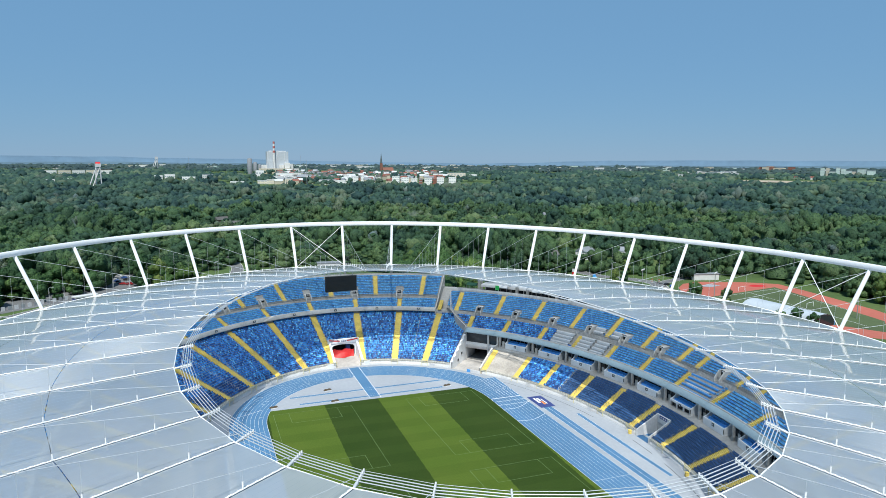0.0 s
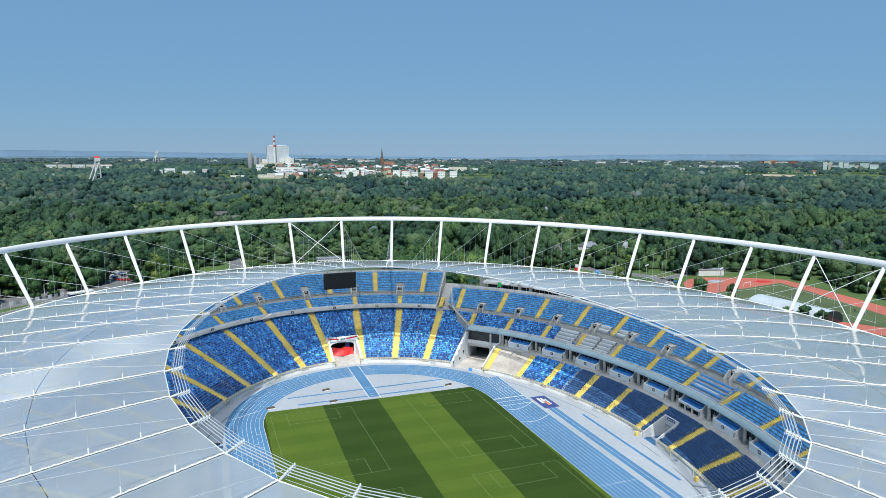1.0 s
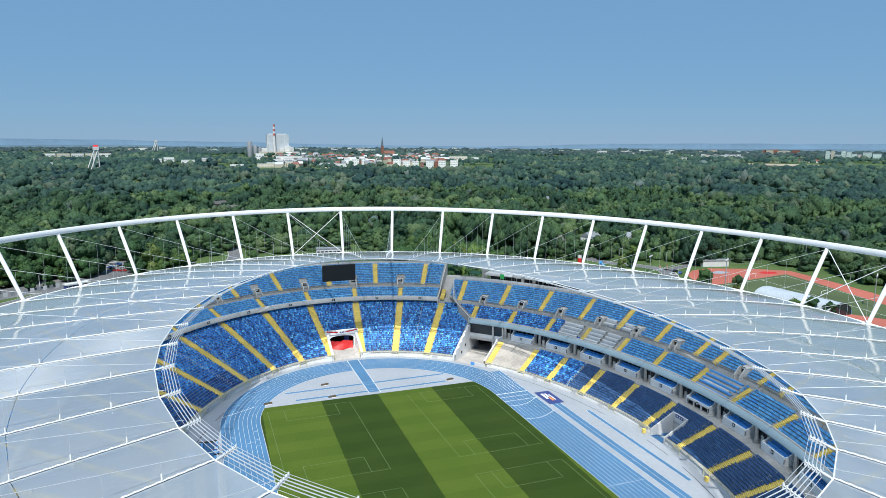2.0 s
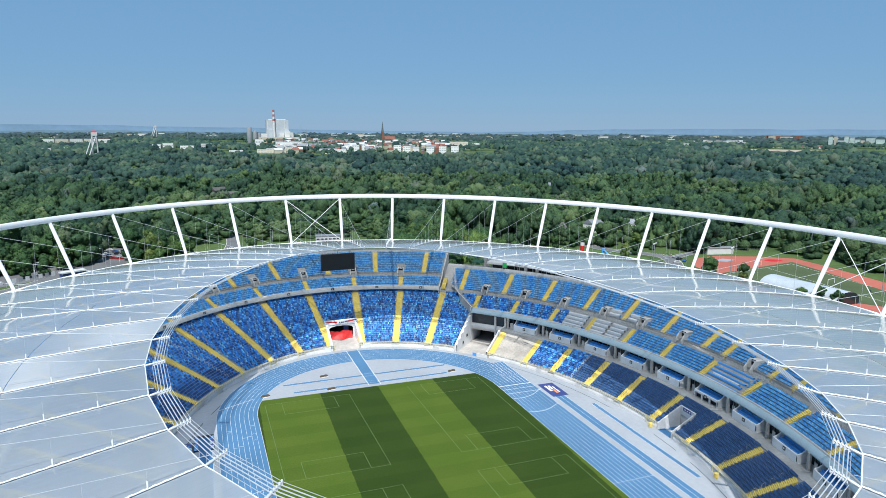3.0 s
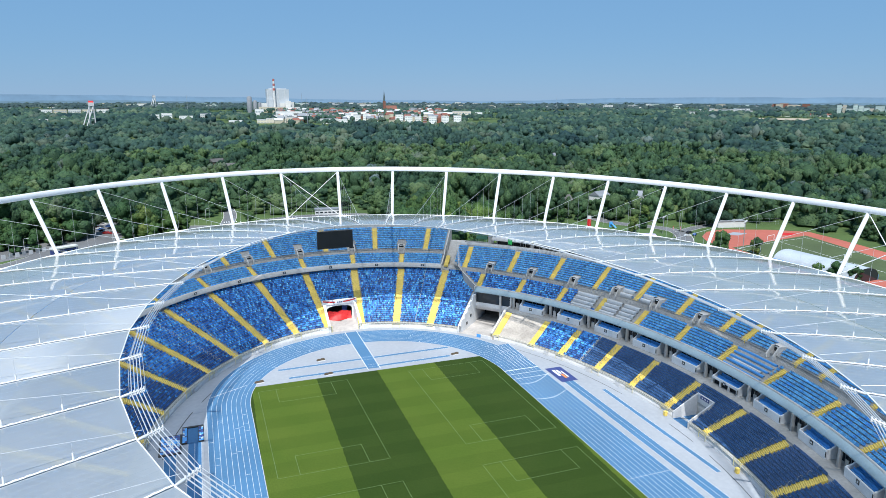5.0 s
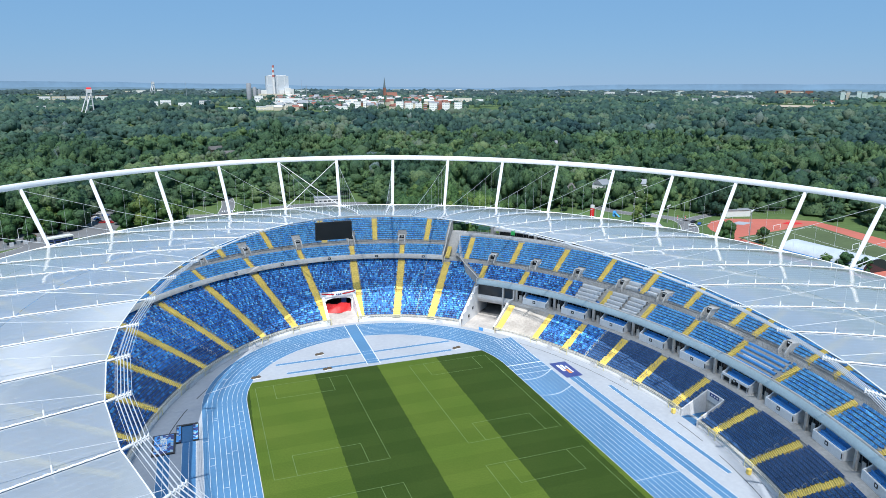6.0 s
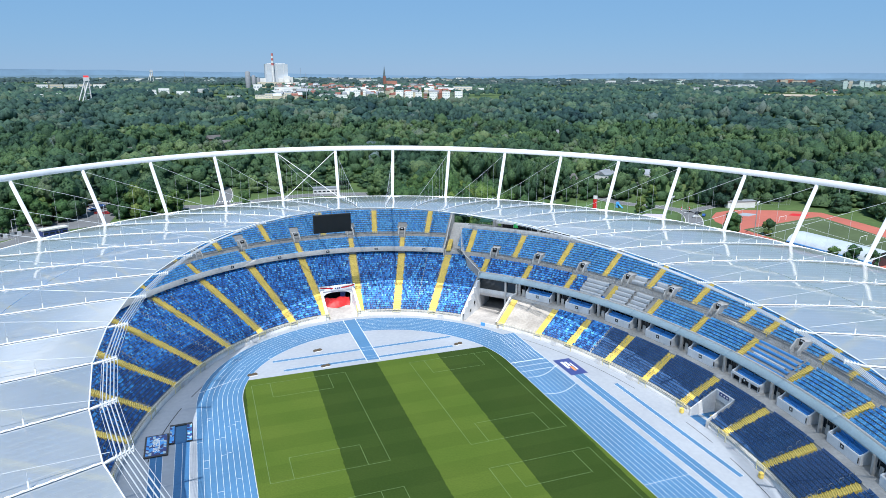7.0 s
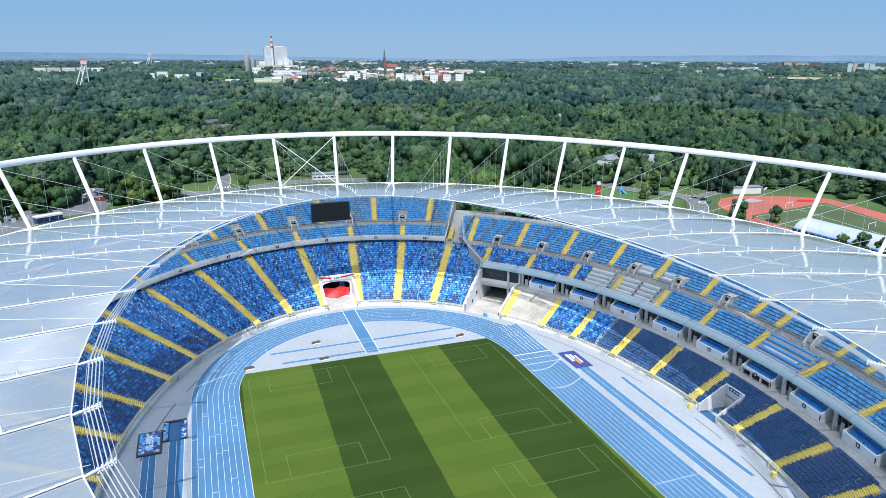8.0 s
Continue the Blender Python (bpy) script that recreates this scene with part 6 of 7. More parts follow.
# ---- outside ----
SHINGLE = surface("weathered_shingles", (0.15, 0.145, 0.14), 0.85, vary=0.2, random_piece=0.3)
TIMBER = surface("brown_boards", (0.16, 0.12, 0.085), 0.85, vary=0.2, random_piece=0.3)
BRICK = surface("brick_wall", (0.30, 0.13, 0.09), 0.85, big=0.02, fine=0.3, vary=0.2, random_piece=0.3)
RENDER = surface("white_facade", (0.74, 0.74, 0.72), 0.8, big=0.02, fine=0.3, vary=0.12, random_piece=0.15)
CREAM = surface("cream_facade", (0.62, 0.56, 0.44), 0.8, big=0.02, fine=0.3, vary=0.12, random_piece=0.25)
BEIGE = surface("pale_beige_facade", (0.76, 0.69, 0.56), 0.8, big=0.02, fine=0.3, vary=0.1, random_piece=0.1)
TILE = surface("red_roof_tiles", (0.29, 0.115, 0.085), 0.8, vary=0.18, random_piece=0.3)
SLATE = surface("grey_roof", (0.28, 0.30, 0.33), 0.7, vary=0.15, random_piece=0.3)
MINT = surface("mint_facade", (0.50, 0.62, 0.58), 0.8, vary=0.1, random_piece=0.3)
COPPER = surface("dark_spire", (0.10, 0.13, 0.14), 0.6, vary=0.15)
REDTRACK = surface("red_track", (0.46, 0.13, 0.09), 0.85, big=0.03, fine=0.4, vary=0.12)
FIELD = surface("field_grass", (0.085, 0.15, 0.04), 0.9, big=0.03, fine=0.5, vary=0.18)
TRAINFIELD = surface("worn_field_grass", (0.085, 0.118, 0.045), 0.95, big=0.04, fine=0.6, vary=0.2)
LILAC = surface("lilac_rubber", (0.52, 0.46, 0.62), 0.9, vary=0.1)
SAND = surface("bare_earth", (0.45, 0.38, 0.28), 0.95, big=0.02, fine=0.3, vary=0.18)
FLATS = surface("bright_white_facade", (0.84, 0.84, 0.82), 0.8, big=0.02, fine=0.3, vary=0.08, random_piece=0.1)
VAULT = surface("pale_sheet_roof", (0.50, 0.55, 0.60), 0.5, vary=0.12)
# Distance haze put into the power station's colours: greyed cladding, paled red.
CLADDING = surface("haze_greyed_cladding", (0.50, 0.54, 0.58), 0.7, big=0.02, fine=0.3, vary=0.1)
HAZEDRED = surface("haze_paled_red", (0.44, 0.13, 0.12), 0.7, vary=0.12)
FARGLASS = surface("window_band", (0.36, 0.40, 0.44), 0.35, vary=0.1)
CARS = [surface("car_" + n, c, 0.25, 0.2, vary=0.05) for n, c in (("white", (0.75, 0.75, 0.75)), ("black", (0.03, 0.03, 0.035)), ("red", (0.4, 0.03, 0.03)), ("blue", (0.05, 0.12, 0.35)), ("silver", (0.45, 0.46, 0.48)))]
TYRE = surface("tyre", (0.02, 0.02, 0.02), 0.8, vary=0.1)


def ribbon(points, width, z):
    """A road strip along points, smoothed."""
    p = np.array(points, float)
    for _ in range(2):
        q = np.empty((2 * len(p) - 2, 2))
        q[0::2], q[1::2] = p[:-1] * 0.75 + p[1:] * 0.25, p[:-1] * 0.25 + p[1:] * 0.75
        p = np.concatenate([p[:1], q, p[-1:]])
    t = np.gradient(p, axis=0)
    t /= np.linalg.norm(t, axis=1)[:, None]
    n = np.stack([-t[:, 1], t[:, 0]], 1) * width / 2
    k = np.arange(len(p) - 1)
    m = len(p)
    v = np.concatenate([np.column_stack([p - n, np.full(m, z)]), np.column_stack([p + n, np.full(m, z)])])
    return v, np.stack([k, k + 1, m + k + 1, m + k], 1)


def flat(points, z):
    bm = bmesh.new()
    f = bm.faces.new([bm.verts.new((x, y, z)) for x, y in points])
    if f.normal.z < 0 or f.calc_area() == 0:
        f.normal_flip()
    bm.normal_update()
    if f.normal.z < 0:
        f.normal_flip()
    return bm


def build_roads():
    th = np.linspace(0, 360, 121)[:-1]
    v, q = band(np.column_stack([rim(th, -2, OUT_A, OUT_B), np.full(120, 0.02)]), np.column_stack([rim(th, 13, OUT_A, OUT_B), np.full(120, 0.02)]))
    tagged(np_part("pavement", v, q, PAVING), "grey paved walk round the stadium", "pavement", kind="structure")
    for pts, w in (([(-165, 200), (-131, 238), (-114, 272), (-94, 300), (-60, 314), (-33, 305), (-8, 317), (20, 329), (60, 322), (110, 296), (150, 256)], 11),
                   ([(-30, 312), (-25, 350), (-27, 394), (-33, 424), (-52, 466)], 8),
                   ([(150, 120), (186, 150), (212, 172), (229, 198), (224, 216), (208, 232), (203, 256), (215, 290), (240, 330)], 9),
                   ([(229, 198), (252, 208), (280, 212)], 6)):
        road = tagged(np_part("road", *ribbon(pts, w, 0.03), ASPHALT), "grey asphalt road through parkland", "road", kind="structure")
        np_part("kerb", *ribbon(pts, w + 0.7, 0.024), PALECON, road)
    tagged(part("car_park", flat([(-154, 233), (-121, 262), (-90, 274), (-88, 300), (-92, 344), (-116, 348), (-154, 300)], 0.026), ASPHALT), "asphalt car park beside the stadium", "car park", kind="structure")
    tagged(part("lawn", flat([(-38, 296), (-28, 300), (-8, 310), (8, 318), (0, 306), (-20, 296)], 0.034), FIELD), "mown grass island between roads", "lawn", kind="structure")
    tagged(part("lawn", flat([(160, 190), (196, 170), (219, 196), (204, 226), (196, 246), (170, 240)], 0.026), FIELD), "mown green lawn beside a bending road", "lawn", kind="structure")
    tagged(part("forecourt", flat([(176, 158), (198, 158), (206, 172), (190, 178)], 0.034), SAND), "sandy paved forecourt", "pavement", kind="structure")
    for k in range(6):
        z = thing("crossing_bar", pose(-31 + 1.5 * k, 322, 0.035), "white painted bar of a zebra crossing", "road marking", "zebra crossing bars")
        part("paint", block(-0.3, 0.3, -2, 2, 0, 0.004), LINE, z)
    tagged(part("bare_patch", flat([(312, 428), (342, 430), (338, 446), (314, 446)], 0.03), SAND), "bare sandy clearing in the woods", "clearing", kind="structure")
    tagged(part("bare_patch", flat([(290, 494), (326, 490), (330, 508), (296, 516)], 0.03), SAND), "bare sandy clearing in the woods", "clearing", kind="structure")


def build_training_ground():
    red = tagged(part("training_track", flat([(211, 113), (217, 141), (225, 172), (231, 182), (243, 192), (258, 195), (285, 184), (302, 171), (300, 150), (297, 131), (290, 95), (278, 62), (246, 40), (219, 70)], 0.03), REDTRACK), "red synthetic running track of a training ground", "track", kind="structure")
    part("training_field", flat([(223, 119), (225.5, 152), (291, 163.5), (286, 140), (281, 119), (270, 75), (250, 58), (231, 92)], 0.038), TRAINFIELD, red)
    part("bright_patch", flat([(277, 172), (280, 168), (288, 167), (290, 171), (284, 175)], 0.042), RED, red)
    part("grey_patch", flat([(247, 182), (253, 177), (263, 180), (258, 186)], 0.042), APRON, red)
    for p, q in (((228, 150), (286, 159)), ((228, 122), (228, 150)), ((252, 70), (262, 154)), ((276, 100), (286, 159))):
        np_part("field_line", *strip(p, q, 0.25, 0.046), LINE, red)
    for x, y in ((261.5, 161), (262, 112)):
        g = thing("goal", pose(x, y, 0.05, 0, 0, 15), "white metal football goal on the training field", "goal", "football goals")
        for a in (-3.6, 3.6):
            tubes("goal_post", [np.array([(a, 0, 0), (a, 0, 2.6)])], 0.12, WHITE, g)
        tubes("crossbar", [np.array([(-3.6, 0, 2.6), (3.6, 0, 2.6)])], 0.12, WHITE, g)
    # vaulted hall
    h = thing("sports_hall", pose(229, 98, 0, 0, 0, 4), "long low hall under a pale vaulted sheet roof", "hall")
    a = np.linspace(0.12, math.pi - 0.12, 13)
    ring = np.stack([np.cos(a) * 8.2, np.sin(a) * 4.4 + 1.8], 1)
    v, f = [], []
    for y in np.linspace(-21, 21, 15):
        v += [(x, y, z) for x, z in ring]
    n = 13
    f = [[r * n + k, r * n + k + 1, (r + 1) * n + k + 1, (r + 1) * n + k] for r in range(14) for k in range(n - 1)]
    np_part("vault", v, f, VAULT, h)
    for y in (-21, 21):
        bm = bmesh.new()
        bm.faces.new([bm.verts.new((x, y, z)) for x, z in ring] + [bm.verts.new((-8.1, y, 0)), bm.verts.new((8.1, y, 0))])
        part("end_wall", bm, GLASS, h)
    for x in (-8.2, 8.2):
        part("side_wall", block(x - 0.15, x + 0.15, -21, 21, 0, 2.4), CUSHION, h)
        for y in np.arange(-19, 20, 3.2):
            part("window", block(x - 0.2, x + 0.2, y, y + 2.2, 0.7, 1.9), GLASS, h)
    # floodlight masts
    for x, y, t in ((219, 138, 17), (320, 176, 16), (262, 84, 16), (214, 196, 10)):
        m = thing("floodlight_mast", pose(x, y, 0, 0, 0, 35), "tall grey floodlight mast with a bar of lamps", "floodlight", "floodlight masts")
        tubes("mast", [np.array([(0, 0, 0), (0, 0, t)])], 0.22, GREYSTEEL, m)
        part("lamp_bar", block(-3, 3, -0.15, 0.15, t - 0.3, t), GREYSTEEL, m)
        for k in range(5):
            part("lamp", block(-2.9 + 1.3 * k, -2.1 + 1.3 * k, -0.4, 0.1, t, t + 0.7, bevel=0.06), PALEWALL, m)
    c = thing("advert_column", pose(181, 225, 0), "red round advertising column with a white cap", "column")
    tubes("drum", [np.array([(0, 0, 0), (0, 0, 6.2)])], 1.3, RED, c, sides=16)
    tubes("cap", [np.array([(0, 0, 6.2), (0, 0, 8.0)])], 1.35, PALEWALL, c, sides=16)
    w = thing("garden_wall", pose(268, 200, 0, 0, 0, -12), "white low building behind the training track", "building")
    part("wall", block(-9, 9, -2, 2, 0, 4), RENDER, w)
    part("roof", block(-9.4, 9.4, -2.4, 2.4, 4, 4.4), SLATE, w)
    s = thing("play_slide", pose(196, 224, 0, 0, 0, 30), "blue and yellow playground slide on the lawn", "slide")
    part("chute", prism(bmesh.new(), [(-4, 0.2), (-1.2, 2.4), (-0.2, 2.4), (-0.2, 2.2), (-1.2, 2.2), (-3.8, 0.0)], -0.8, 0.8), SKYBLUE, s)
    part("tower", block(-0.2, 1.6, -0.8, 0.8, 0, 3.4, bevel=0.1), SKYBLUE, s)
    tagged(part("rubber_patch", flat([(196, 192), (206, 190), (210, 198), (202, 203), (195, 200)], 0.032), LILAC), "pale lilac rubber playground surface", "pavement", kind="structure")
    for x, y in ((227, 203), (231, 201)):
        b = thing("barrier_post", pose(x, y, 0), "red and white banded barrier post by the road", "barrier", "barrier posts")
        for k in range(4):
            part("band", block(-0.2, 0.2, -0.2, 0.2, 0.6 * k, 0.6 * k + 0.6), RED if k % 2 else PALEWALL, b)
    # fence of the training ground
    f = thing("fence", pose(0, 0, 0), "thin green mesh fence on posts along the training ground", "fence")
    pts = [(206, 176), (216, 190), (240, 202), (272, 207), (304, 196)]
    rail = ribbon(pts, 0.05, 0)[0][: len(ribbon(pts, 0.05, 0)[0]) // 2]
    for x, y, _ in rail:
        tubes("fence_post", [np.array([(x, y, 0), (x, y, 4)])], 0.06, GREYSTEEL, f, sides=4)
    tubes("fence_rail", [rail + np.array([0, 0, h]) for h in (0.4, 2.0, 3.9)], 0.04, GREYSTEEL, f, sides=4)


def car(x, y, rot, paint):
    c = thing("car", pose(x, y, 0.04, 0, 0, rot), "parked car on the asphalt by the stadium", "car", "parked cars")
    prof = [(-2.1, 0.35), (-2.1, 0.85), (-1.2, 0.95), (-0.6, 1.42), (0.9, 1.42), (1.6, 0.98), (2.15, 0.85), (2.15, 0.35)]
    bm = prism(bmesh.new(), prof, -0.85, 0.85)
    part("body", bm, paint, c)
    part("cabin_glass", prism(bmesh.new(), [(-1.05, 0.98), (-0.58, 1.36), (0.85, 1.36), (1.4, 1.0)], -0.87, 0.87), GLASS, c)
    for sx in (-0.85, 0.85):
        for sy in (-1.35, 1.35):
            tubes("wheel", [np.array([(sx - 0.1, sy, 0.33), (sx + 0.1, sy, 0.33)])], 0.33, TYRE, c, sides=10)


def house(name, x, y, w, d, h, rot, wall, roof, label, cat, group="", pitched=0.0, z=None, floors=0, cols=0, base=6.0):
    """A building: walls, roof, and rows of windows on its two long sides."""
    z = float(terrain(x, y)) if z is None else z
    b = thing(name, pose(x, y, z, 0, 0, rot), label, cat, group)
    part("wall", block(-w / 2, w / 2, -d / 2, d / 2, -base, h), wall, b)
    if pitched:
        bm = prism(bmesh.new(), [(-d / 2 - 0.4, h - 0.15), (0, h + pitched), (d / 2 + 0.4, h - 0.15)], -w / 2 - 0.4, w / 2 + 0.4)
    else:
        bm = block(-w / 2 - 0.3, w / 2 + 0.3, -d / 2 - 0.3, d / 2 + 0.3, h, h + 0.7)
    part("roof", bm, roof, b)
    for f in range(floors):
        zf = h * (f + 0.35) / floors
        for c in range(cols):
            xc = -w / 2 + w * (c + 0.5) / cols
            part("window", block(xc - w / cols * 0.36, xc + w / cols * 0.36, -d / 2 - 0.12, -d / 2 + 0.05, zf, zf + h / floors * 0.26), GLASS if y < 700 else FARGLASS, b)
    return b


def build_near_buildings():
    rng = np.random.default_rng(21)
    k = house("ticket_kiosk", -113, 258, 12, 4, 2.9, 32, NAVY, PALEWALL, "low navy blue ticket kiosk with a white flat roof", "kiosk", base=0.0, floors=1, cols=4)
    house("pavilion", 38, 332, 17, 6, 3.4, -6, PALEWALL, SLATE, "low white pavilion with a glazed front by the road", "pavilion", base=0.0, floors=1, cols=6)
    for x, y, w, rot, wl, rf in ((243, 309, 13, 20, RENDER, SLATE), (272, 300, 12, -30, RENDER, SLATE), (264, 398, 13, 10, CREAM, SHINGLE), (358, 598, 22, 10, RENDER, SLATE), (-15, 592, 18, 5, TIMBER, SHINGLE), (-24, 650, 15, 30, TIMBER, SHINGLE), (-138, 513, 17, -20, TIMBER, SHINGLE), (-104, 549, 14, 8, TIMBER, SHINGLE), (206, 300, 10, 0, CREAM, SHINGLE), (43, 725, 14, 0, TIMBER, SHINGLE)):
        house("house", x, y, w, 9.5, 10.0 if y > 500 else 6.8, rot, wl, rf, "pale house among the park trees", "house", "houses among the trees", 3.2, floors=2, cols=4, base=0.5)
    for i, (x, y, r) in enumerate([(-109, 334, 75), (-107, 330, 75), (-105.5, 326, 75), (-104, 322, 75), (-102.5, 318, 75), (-101, 314, 75), (-99.5, 310, 75), (-98, 306, 75), (-103, 337, 75), (-99, 329, 75), (-97, 321, 75), (-95, 313, 75), (-94, 304, 75), (206, 166, 30), (203, 162, 30), (230, 192, 100), (-123, 284, 60), (-129, 278, 60), (222, 184, 70), (229, 186, 130)]):
        car(x, y, r, CARS[(i * 3 + 1) % 5])
    for x, y in ((-92, 280), (-64, 290), (-120, 310), (-42, 322), (0, 336), (-130, 255), (196, 160), (234, 206), (216, 232), (-102, 292), (30, 322)):
        l = thing("street_lamp", pose(x, y, 0, 0, 0, float(rng.uniform(0, 360))), "slim grey street lamp beside the road", "street lamp", "street lamps")
        tubes("pole", [np.array([(0, 0, 0), (0, 0, 9), (0.5, 0, 9.4), (1.8, 0, 9.5)])], 0.11, GREYSTEEL, l)
        part("lamp_head", block(1.5, 2.5, -0.18, 0.18, 9.4, 9.6, bevel=0.04), PALEWALL, l)
    g = thing("fence", pose(0, 0, 0), "line of pale fence panels along the stadium forecourt", "fence")
    for k in range(12):
        x, y = -152 + 2.6 * k, 242 + 2.1 * k
        part("panel", block(-1.0, 1.0, -0.08, 0.08, 0, 2.2, pose(x, y, 0, 0, 0, 40)), PALEWALL if k % 2 else GREYSTEEL, g)


def build_town():
    rng = np.random.default_rng(22)
    # power station
    p = thing("power_station", pose(253, 2472, 24), "white power station blocks with a red and white banded chimney", "power station")
    part("boiler_house", block(-38, 42, -18, 18, -6, 80), CLADDING, p)
    part("roof_house", block(-30, 34, -12, 12, 80, 83), COVER, p)
    for x0, x1, y0, h in ((-62, -38, -14, 30), (-34, -16, -30, 44), (6, 24, -28, 30), (26, 46, -32, 38), (42, 60, -14, 34), (60, 82, -10, 16)):
        part("annex", block(x0, x1, y0, -18 if y0 < -18 else 10, -6, h), RENDER if h < 40 else CLADDING, p)
    part("hall", block(-70, 50, -52, -34, -6, 17), CREAM, p)
    for x in (-35, -14, 2, 26):
        part("panel", block(x, x + 3, -18.6, -17.8, 46, 76), COVER, p)
    ch = part("chimney", block(-1, 1, -1, 1, -6, 0), PALEWALL, p)
    zs = np.linspace(0, 117, 15)
    for k in range(14):
        r0, r1 = 6.0 - 0.17 * k, 6.0 - 0.17 * (k + 1)
        v, f = tube_arrays([(-12, -24, zs[k]), (-12, -24, zs[k + 1])], [r0, r1], 14)
        np_part("chimney_band", v, f, HAZEDRED if k in (9, 11, 13) else PALEWALL, ch, smooth=True)
    for x, y, r, h in ((-102, -38, 9, 52), (-82, -34, 7, 38), (-66, -34, 6, 30)):
        v, f = joined([tube_arrays([(x, y, -6), (x, y, h), (x, y, h + 3)], [r, r, r * 0.4], 16)])
        np_part("silo", v, f, SLATE, p, smooth=True)
    # church
    c = thing("church", pose(616, 2300, 21), "brick church with a tall dark pointed spire", "church")
    part("tower", block(-4.4, 4.4, -4.4, 4.4, -5, 42), BRICK, c)
    bm = bmesh.new()
    bmesh.ops.create_cone(bm, cap_ends=True, segments=8, radius1=4.7, radius2=0.15, depth=38, matrix=pose(0, 0, 61))
    part("spire", bm, COPPER, c)
    part("nave", prism(bmesh.new(), [(-9, -5), (-9, 16), (0, 26), (9, 16), (9, -5)], 6, 46), BRICK, c)
    # winding towers
    for x, y, s, label, top in ((-231, 1376, 1.12, "white mine winding tower with a red top", RED), (-186, 2890, 1.15, "grey mine winding tower far off", SLATE)):
        z = float(terrain(x, y))
        w = thing("winding_tower", pose(x, y, z, 0, 0, 15) @ Matrix.Scale(s, 4), label, "winding tower", "mine winding towers")
        for lx, ly in ((-3, -3), (3, -3), (3, 3), (-3, 3)):
            tubes("leg", [np.array([(lx * 1.6, ly, -4), (lx, ly, 46)])], 0.9, PALEWALL, w)
        for lx in (-3, 3):
            tubes("stay", [np.array([(lx - 18, -8, -4), (lx, -3, 42)])], 1.0, PALEWALL, w)
        for h in (10, 20, 30, 38):
            part("platform", block(-3.6, 3.6, -3.6, 3.6, h, h + 1), PALEWALL, w)
        part("head", block(-4.4, 4.4, -4.4, 4.4, 42, 48), PALEWALL, w)
        part("cap", prism(bmesh.new(), [(-3.9, 48), (0, 51), (3.9, 48)], -3.9, 3.9), top, w)
    white = "white slab block of flats with rows of windows"
    looks = {"W": (FLATS, FLATS), "B": (BRICK, PALEWALL), "C": (BEIGE, COVER), "M": (MINT, SLATE), "S": (RENDER, SLATE)}
    flats = [("W", 427, 1470, 22, 24, -16), ("W", 446, 1453, 22, 22, -17), ("W", 471, 1456, 19, 20, -18), ("B", 483, 1441, 11, 18, -18), ("W", 501, 1435, 23, 19, -19), ("W", 533, 1434, 22, 18, -20), ("W", 565, 1433, 23, 19, -21),
             ("W", 329, 1598, 17, 22, -12), ("W", 348, 1583, 23, 21, -12), ("W", 378, 1607, 19, 21, -13), ("W", 390, 1573, 16, 18, -14), ("W", 342, 1441, 17, 12, -13), ("W", 499, 1792, 19, 22, -15)]
    for look, x, y, w, h, rot in flats:
        house("apartment_block", x, y, w * 0.82, 12, h * (0.78 + 0.2 * rng.random()), rot, *looks[look], white, "apartment block", "white flats at the wood's edge", floors=max(3, h // 5), cols=3)
    works = [("C", 112, 1572, 24, 8, -6), ("C", 133, 1568, 22, 11, -6), ("C", 155, 1562, 26, 10, -6), ("C", 176, 1570, 20, 13, -6), ("C", 197, 1560, 25, 12, -6), ("C", 215, 1572, 18, 9, -7), ("W", 158, 1640, 24, 16, -7), ("W", 181, 1653, 30, 19, -7), ("W", 206, 1648, 22, 14, -7), ("W", 228, 1660, 20, 17, -7), ("W", 203, 1772, 70, 21, -7), ("W", 130, 1830, 23, 27, -5), ("M", 253, 1663, 22, 16, -9), ("C", 700, 1745, 54, 20, -21), ("W", 647, 1765, 30, 17, -20), ("W", 766, 1772, 22, 15, -23), ("W", 850, 1899, 16, 15, -23)]
    for look, x, y, w, h, rot in works:
        house("office_block", x, y, w, 16, h, rot, *looks[look], "long pale office building beyond the woods", "office block", "office blocks", floors=2, cols=max(3, w // 8))
    sheds = [("W", 47, 1495, 31, 10, -3), ("S", 263, 1509, 41, 12, -10), ("W", 293, 1493, 21, 10, -11), ("W", -348, 1559, 19, 13, 10), ("W", -326, 1583, 30, 14, 9), ("W", -131, 1685, 19, 17, 2), ("W", -106, 1736, 25, 19, 2), ("W", -60, 1647, 31, 15, 0), ("S", -13, 1737, 27, 18, 0)]
    for look, x, y, w, h, rot in sheds:
        house("warehouse", x, y, w, 14, h, rot, *looks[look], "low white warehouse among the trees", "warehouse", "warehouses", floors=2, cols=5)
    for k in range(5):
        house("factory_hall", -500 + 42 * k, 2455 + 5 * k, 38, 30, 13, 4, CREAM if k % 2 else RENDER, SLATE if k != 4 else TILE, "long pale factory hall beyond the woods", "factory", "factory halls", floors=1, cols=6)
    # settlements beyond the eastern woods, set out by bearing and distance
    def afar(a, d):
        return -41 + d * math.sin(math.radians(a)), -105 + d * math.cos(math.radians(a))

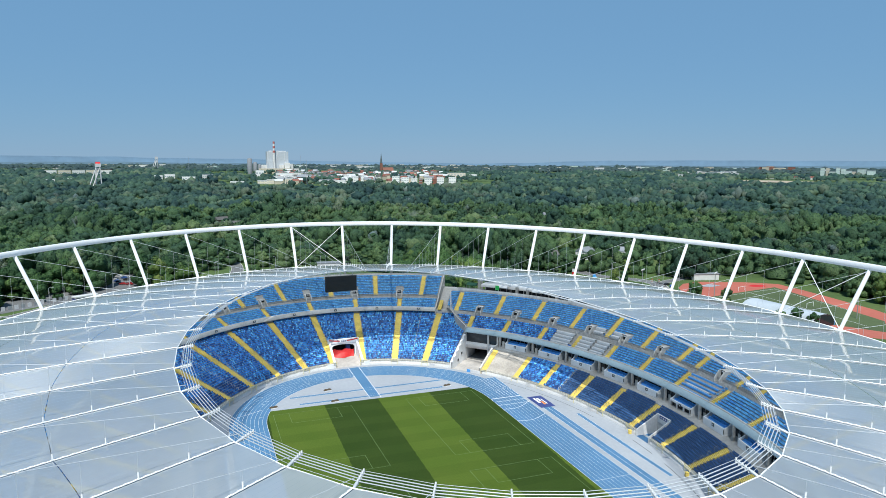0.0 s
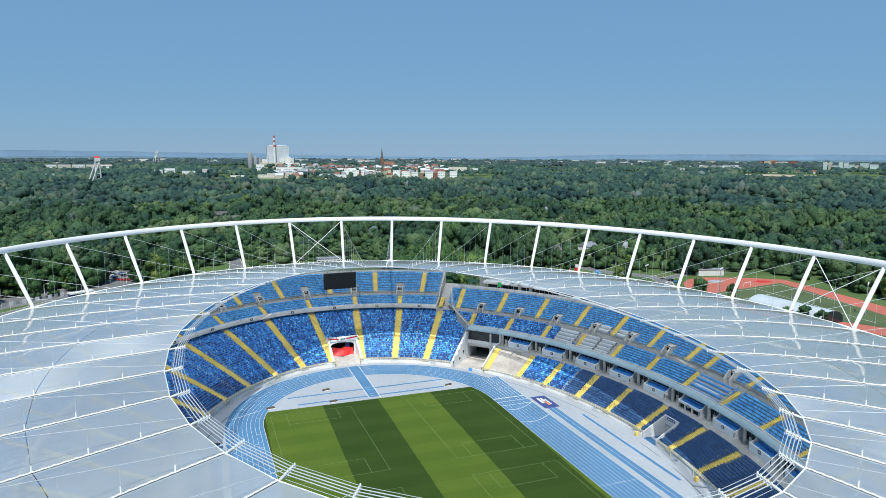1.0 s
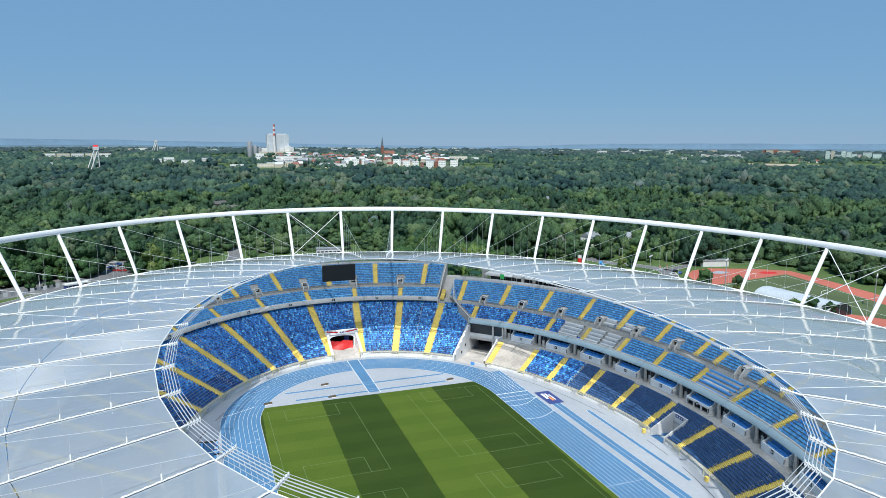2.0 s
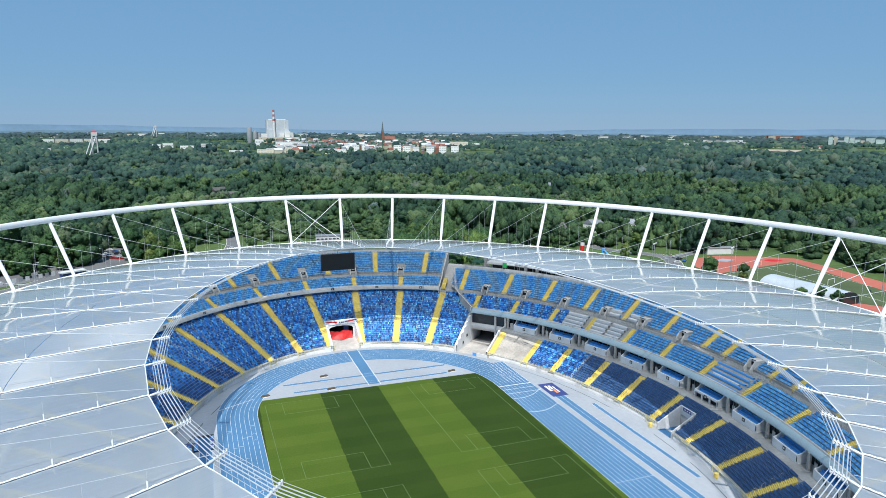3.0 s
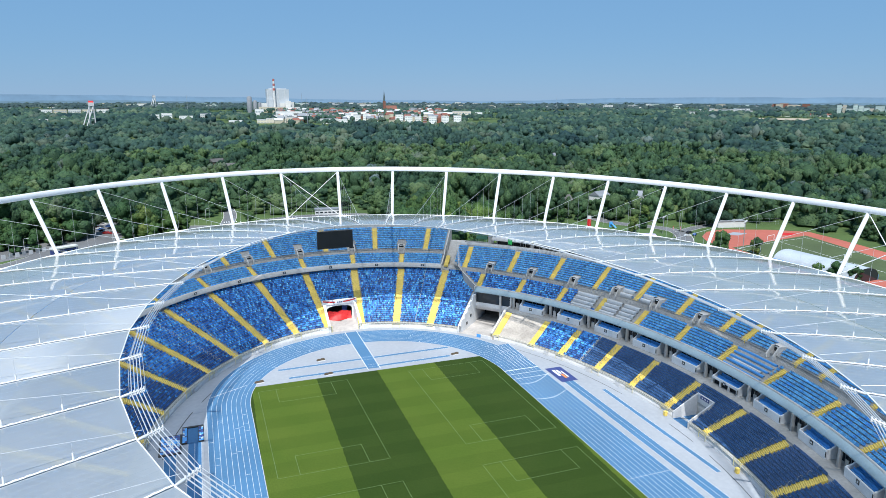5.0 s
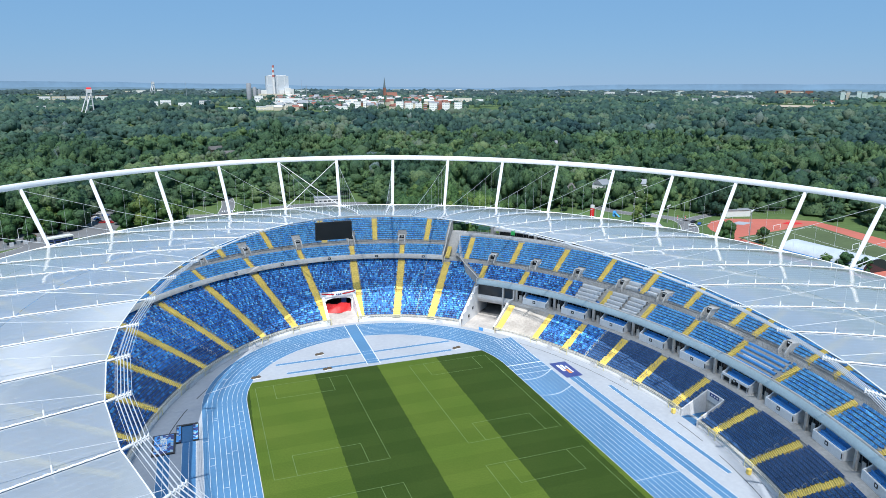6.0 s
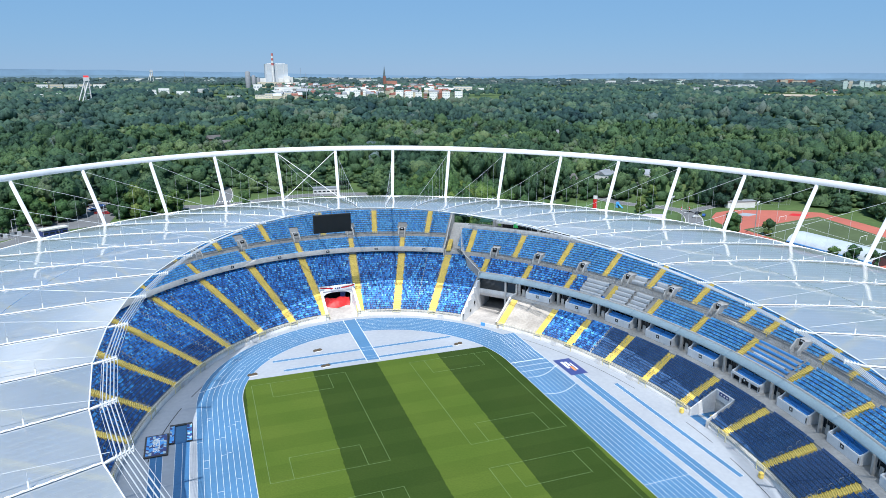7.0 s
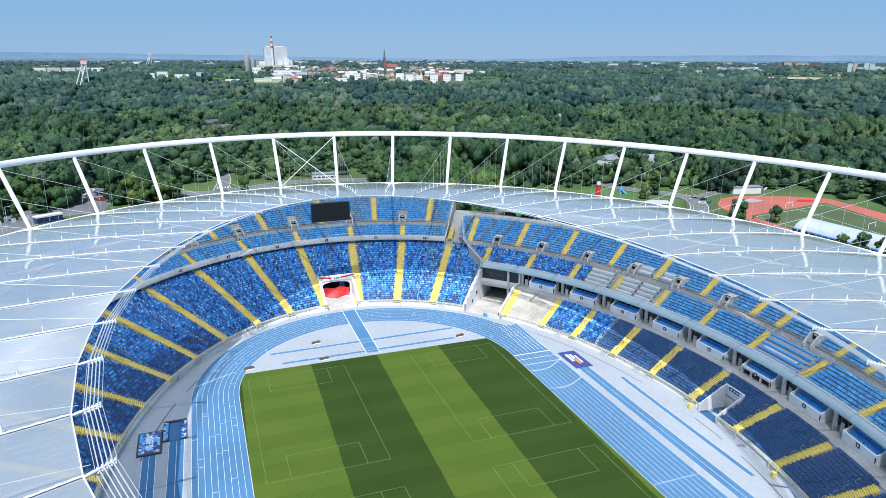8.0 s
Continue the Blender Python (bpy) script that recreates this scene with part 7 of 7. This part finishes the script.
    for a, d, w, h, wl in ((50.5, 2640, 13, 34, MINT), (50.82, 2700, 11, 33, CREAM), (51.15, 2690, 20, 21, MINT), (51.5, 2660, 13, 35, MINT), (51.85, 2680, 15, 31, MINT), (52.2, 2650, 16, 25, MINT), (52.55, 2690, 14, 22, CREAM), (53.0, 2680, 26, 30, MINT), (53.6, 2660, 24, 26, MINT)):
        house("tower_block", *afar(a, d), w, 16, h, -48, wl, SLATE, "pale green tower block on the horizon", "tower block", "far tower blocks", floors=6, cols=3)
    for k in range(40):
        t = k / 39
        house("row_house", *afar(46.4 + 5.2 * t + rng.uniform(-0.05, 0.05), 2450 + rng.uniform(-25, 25)), 11, 9, 5.5, float(-48 + rng.uniform(-25, 25)), RENDER, TILE, "small white house with a red tiled roof", "house", "red-roofed houses", 4.5)
    for k in range(44):
        a, d = 40.4 + 4.2 * rng.random(), 2430 + 330 * rng.random()
        house("apartment_block", *afar(a, d), float(rng.uniform(12, 26)), 12, float(rng.uniform(9, 20)), float(-42 + rng.uniform(-25, 25)), (CREAM, RENDER, RENDER, MINT, FLATS)[k % 5], SLATE, "pastel block of flats far off", "apartment block", "far flats", floors=3, cols=3)
    for k in range(34):
        house("warehouse", *afar(46.8 + 6.4 * rng.random(), 1850 + 70 * rng.random()), float(rng.uniform(9, 26)), 10, float(rng.uniform(3, 5.5)), float(-45 + rng.uniform(-20, 20)), FLATS if k % 3 else SLATE, (COVER, SLATE, FLATS)[k % 3], "low white shed at the far edge of the woods", "warehouse", "far sheds")
    for k in range(12):
        house("brick_block", *afar(45.8 + 2.6 * rng.random(), 3300 + 150 * rng.random()), float(rng.uniform(22, 44)), 14, float(rng.uniform(16, 30)), float(-45 + rng.uniform(-20, 20)), BRICK if k % 2 else CREAM, TILE, "reddish brick block on the plain", "apartment block", "far brick blocks")
    for k in range(230):
        a, d = rng.uniform(6.5, 21.5), rng.uniform(1640, 2560)
        x, y = afar(a, d)
        if math.hypot(x - 253, y - 2472) < 90 or math.hypot(x - 630, y - 2300) < 30:
            continue
        red = rng.random() < 0.35
        house("town_house", x, y, float(rng.uniform(9, 22)), 11, float(rng.uniform(7, 15)), float(rng.uniform(-40, 20)), (BRICK, CREAM, BRICK, RENDER, CREAM)[k % 5], TILE if red else (SLATE, SHINGLE, COVER)[k % 3], "town house with a red tiled roof beyond the woods" if red else "town house with a grey roof beyond the woods", "house", "town houses", 5.0)
    for k in range(120):
        a, d = rng.uniform(-15, 52), rng.uniform(3100, 4150)
        x, y = -41 + d * math.sin(math.radians(a)), -105 + d * math.cos(math.radians(a))
        house("distant_block", x, y, float(rng.uniform(20, 60)), 14, float(rng.uniform(8, 20)), float(rng.uniform(-40, 40)), (RENDER, CREAM, RENDER, MINT)[k % 4], SLATE, "pale block among far trees on the plain", "apartment block", "distant blocks")
    tagged(part("far_field", flat([afar(a, d) for a, d in ((44.4, 2060), (46.5, 1985), (50.0, 1960), (50.2, 2120), (47.0, 2180), (44.6, 2130))], 22.0), SAND), "pale bare field beyond the woods", "field", kind="structure")
    for x, y, h in ((210, 1500, 60), (330, 2380, 70), (-60, 2500, 60), (1500, 2600, 60)):
        m = thing("radio_mast", pose(x, y, float(terrain(x, y))), "thin lattice mast above the trees", "mast", "far masts")
        tubes("mast", [np.array([(0, 0, 0), (0, 0, h)])], [0.8, 0.3], GREYSTEEL, m)


build_roads()
build_training_ground()
build_near_buildings()
build_town()
build_single_seats()
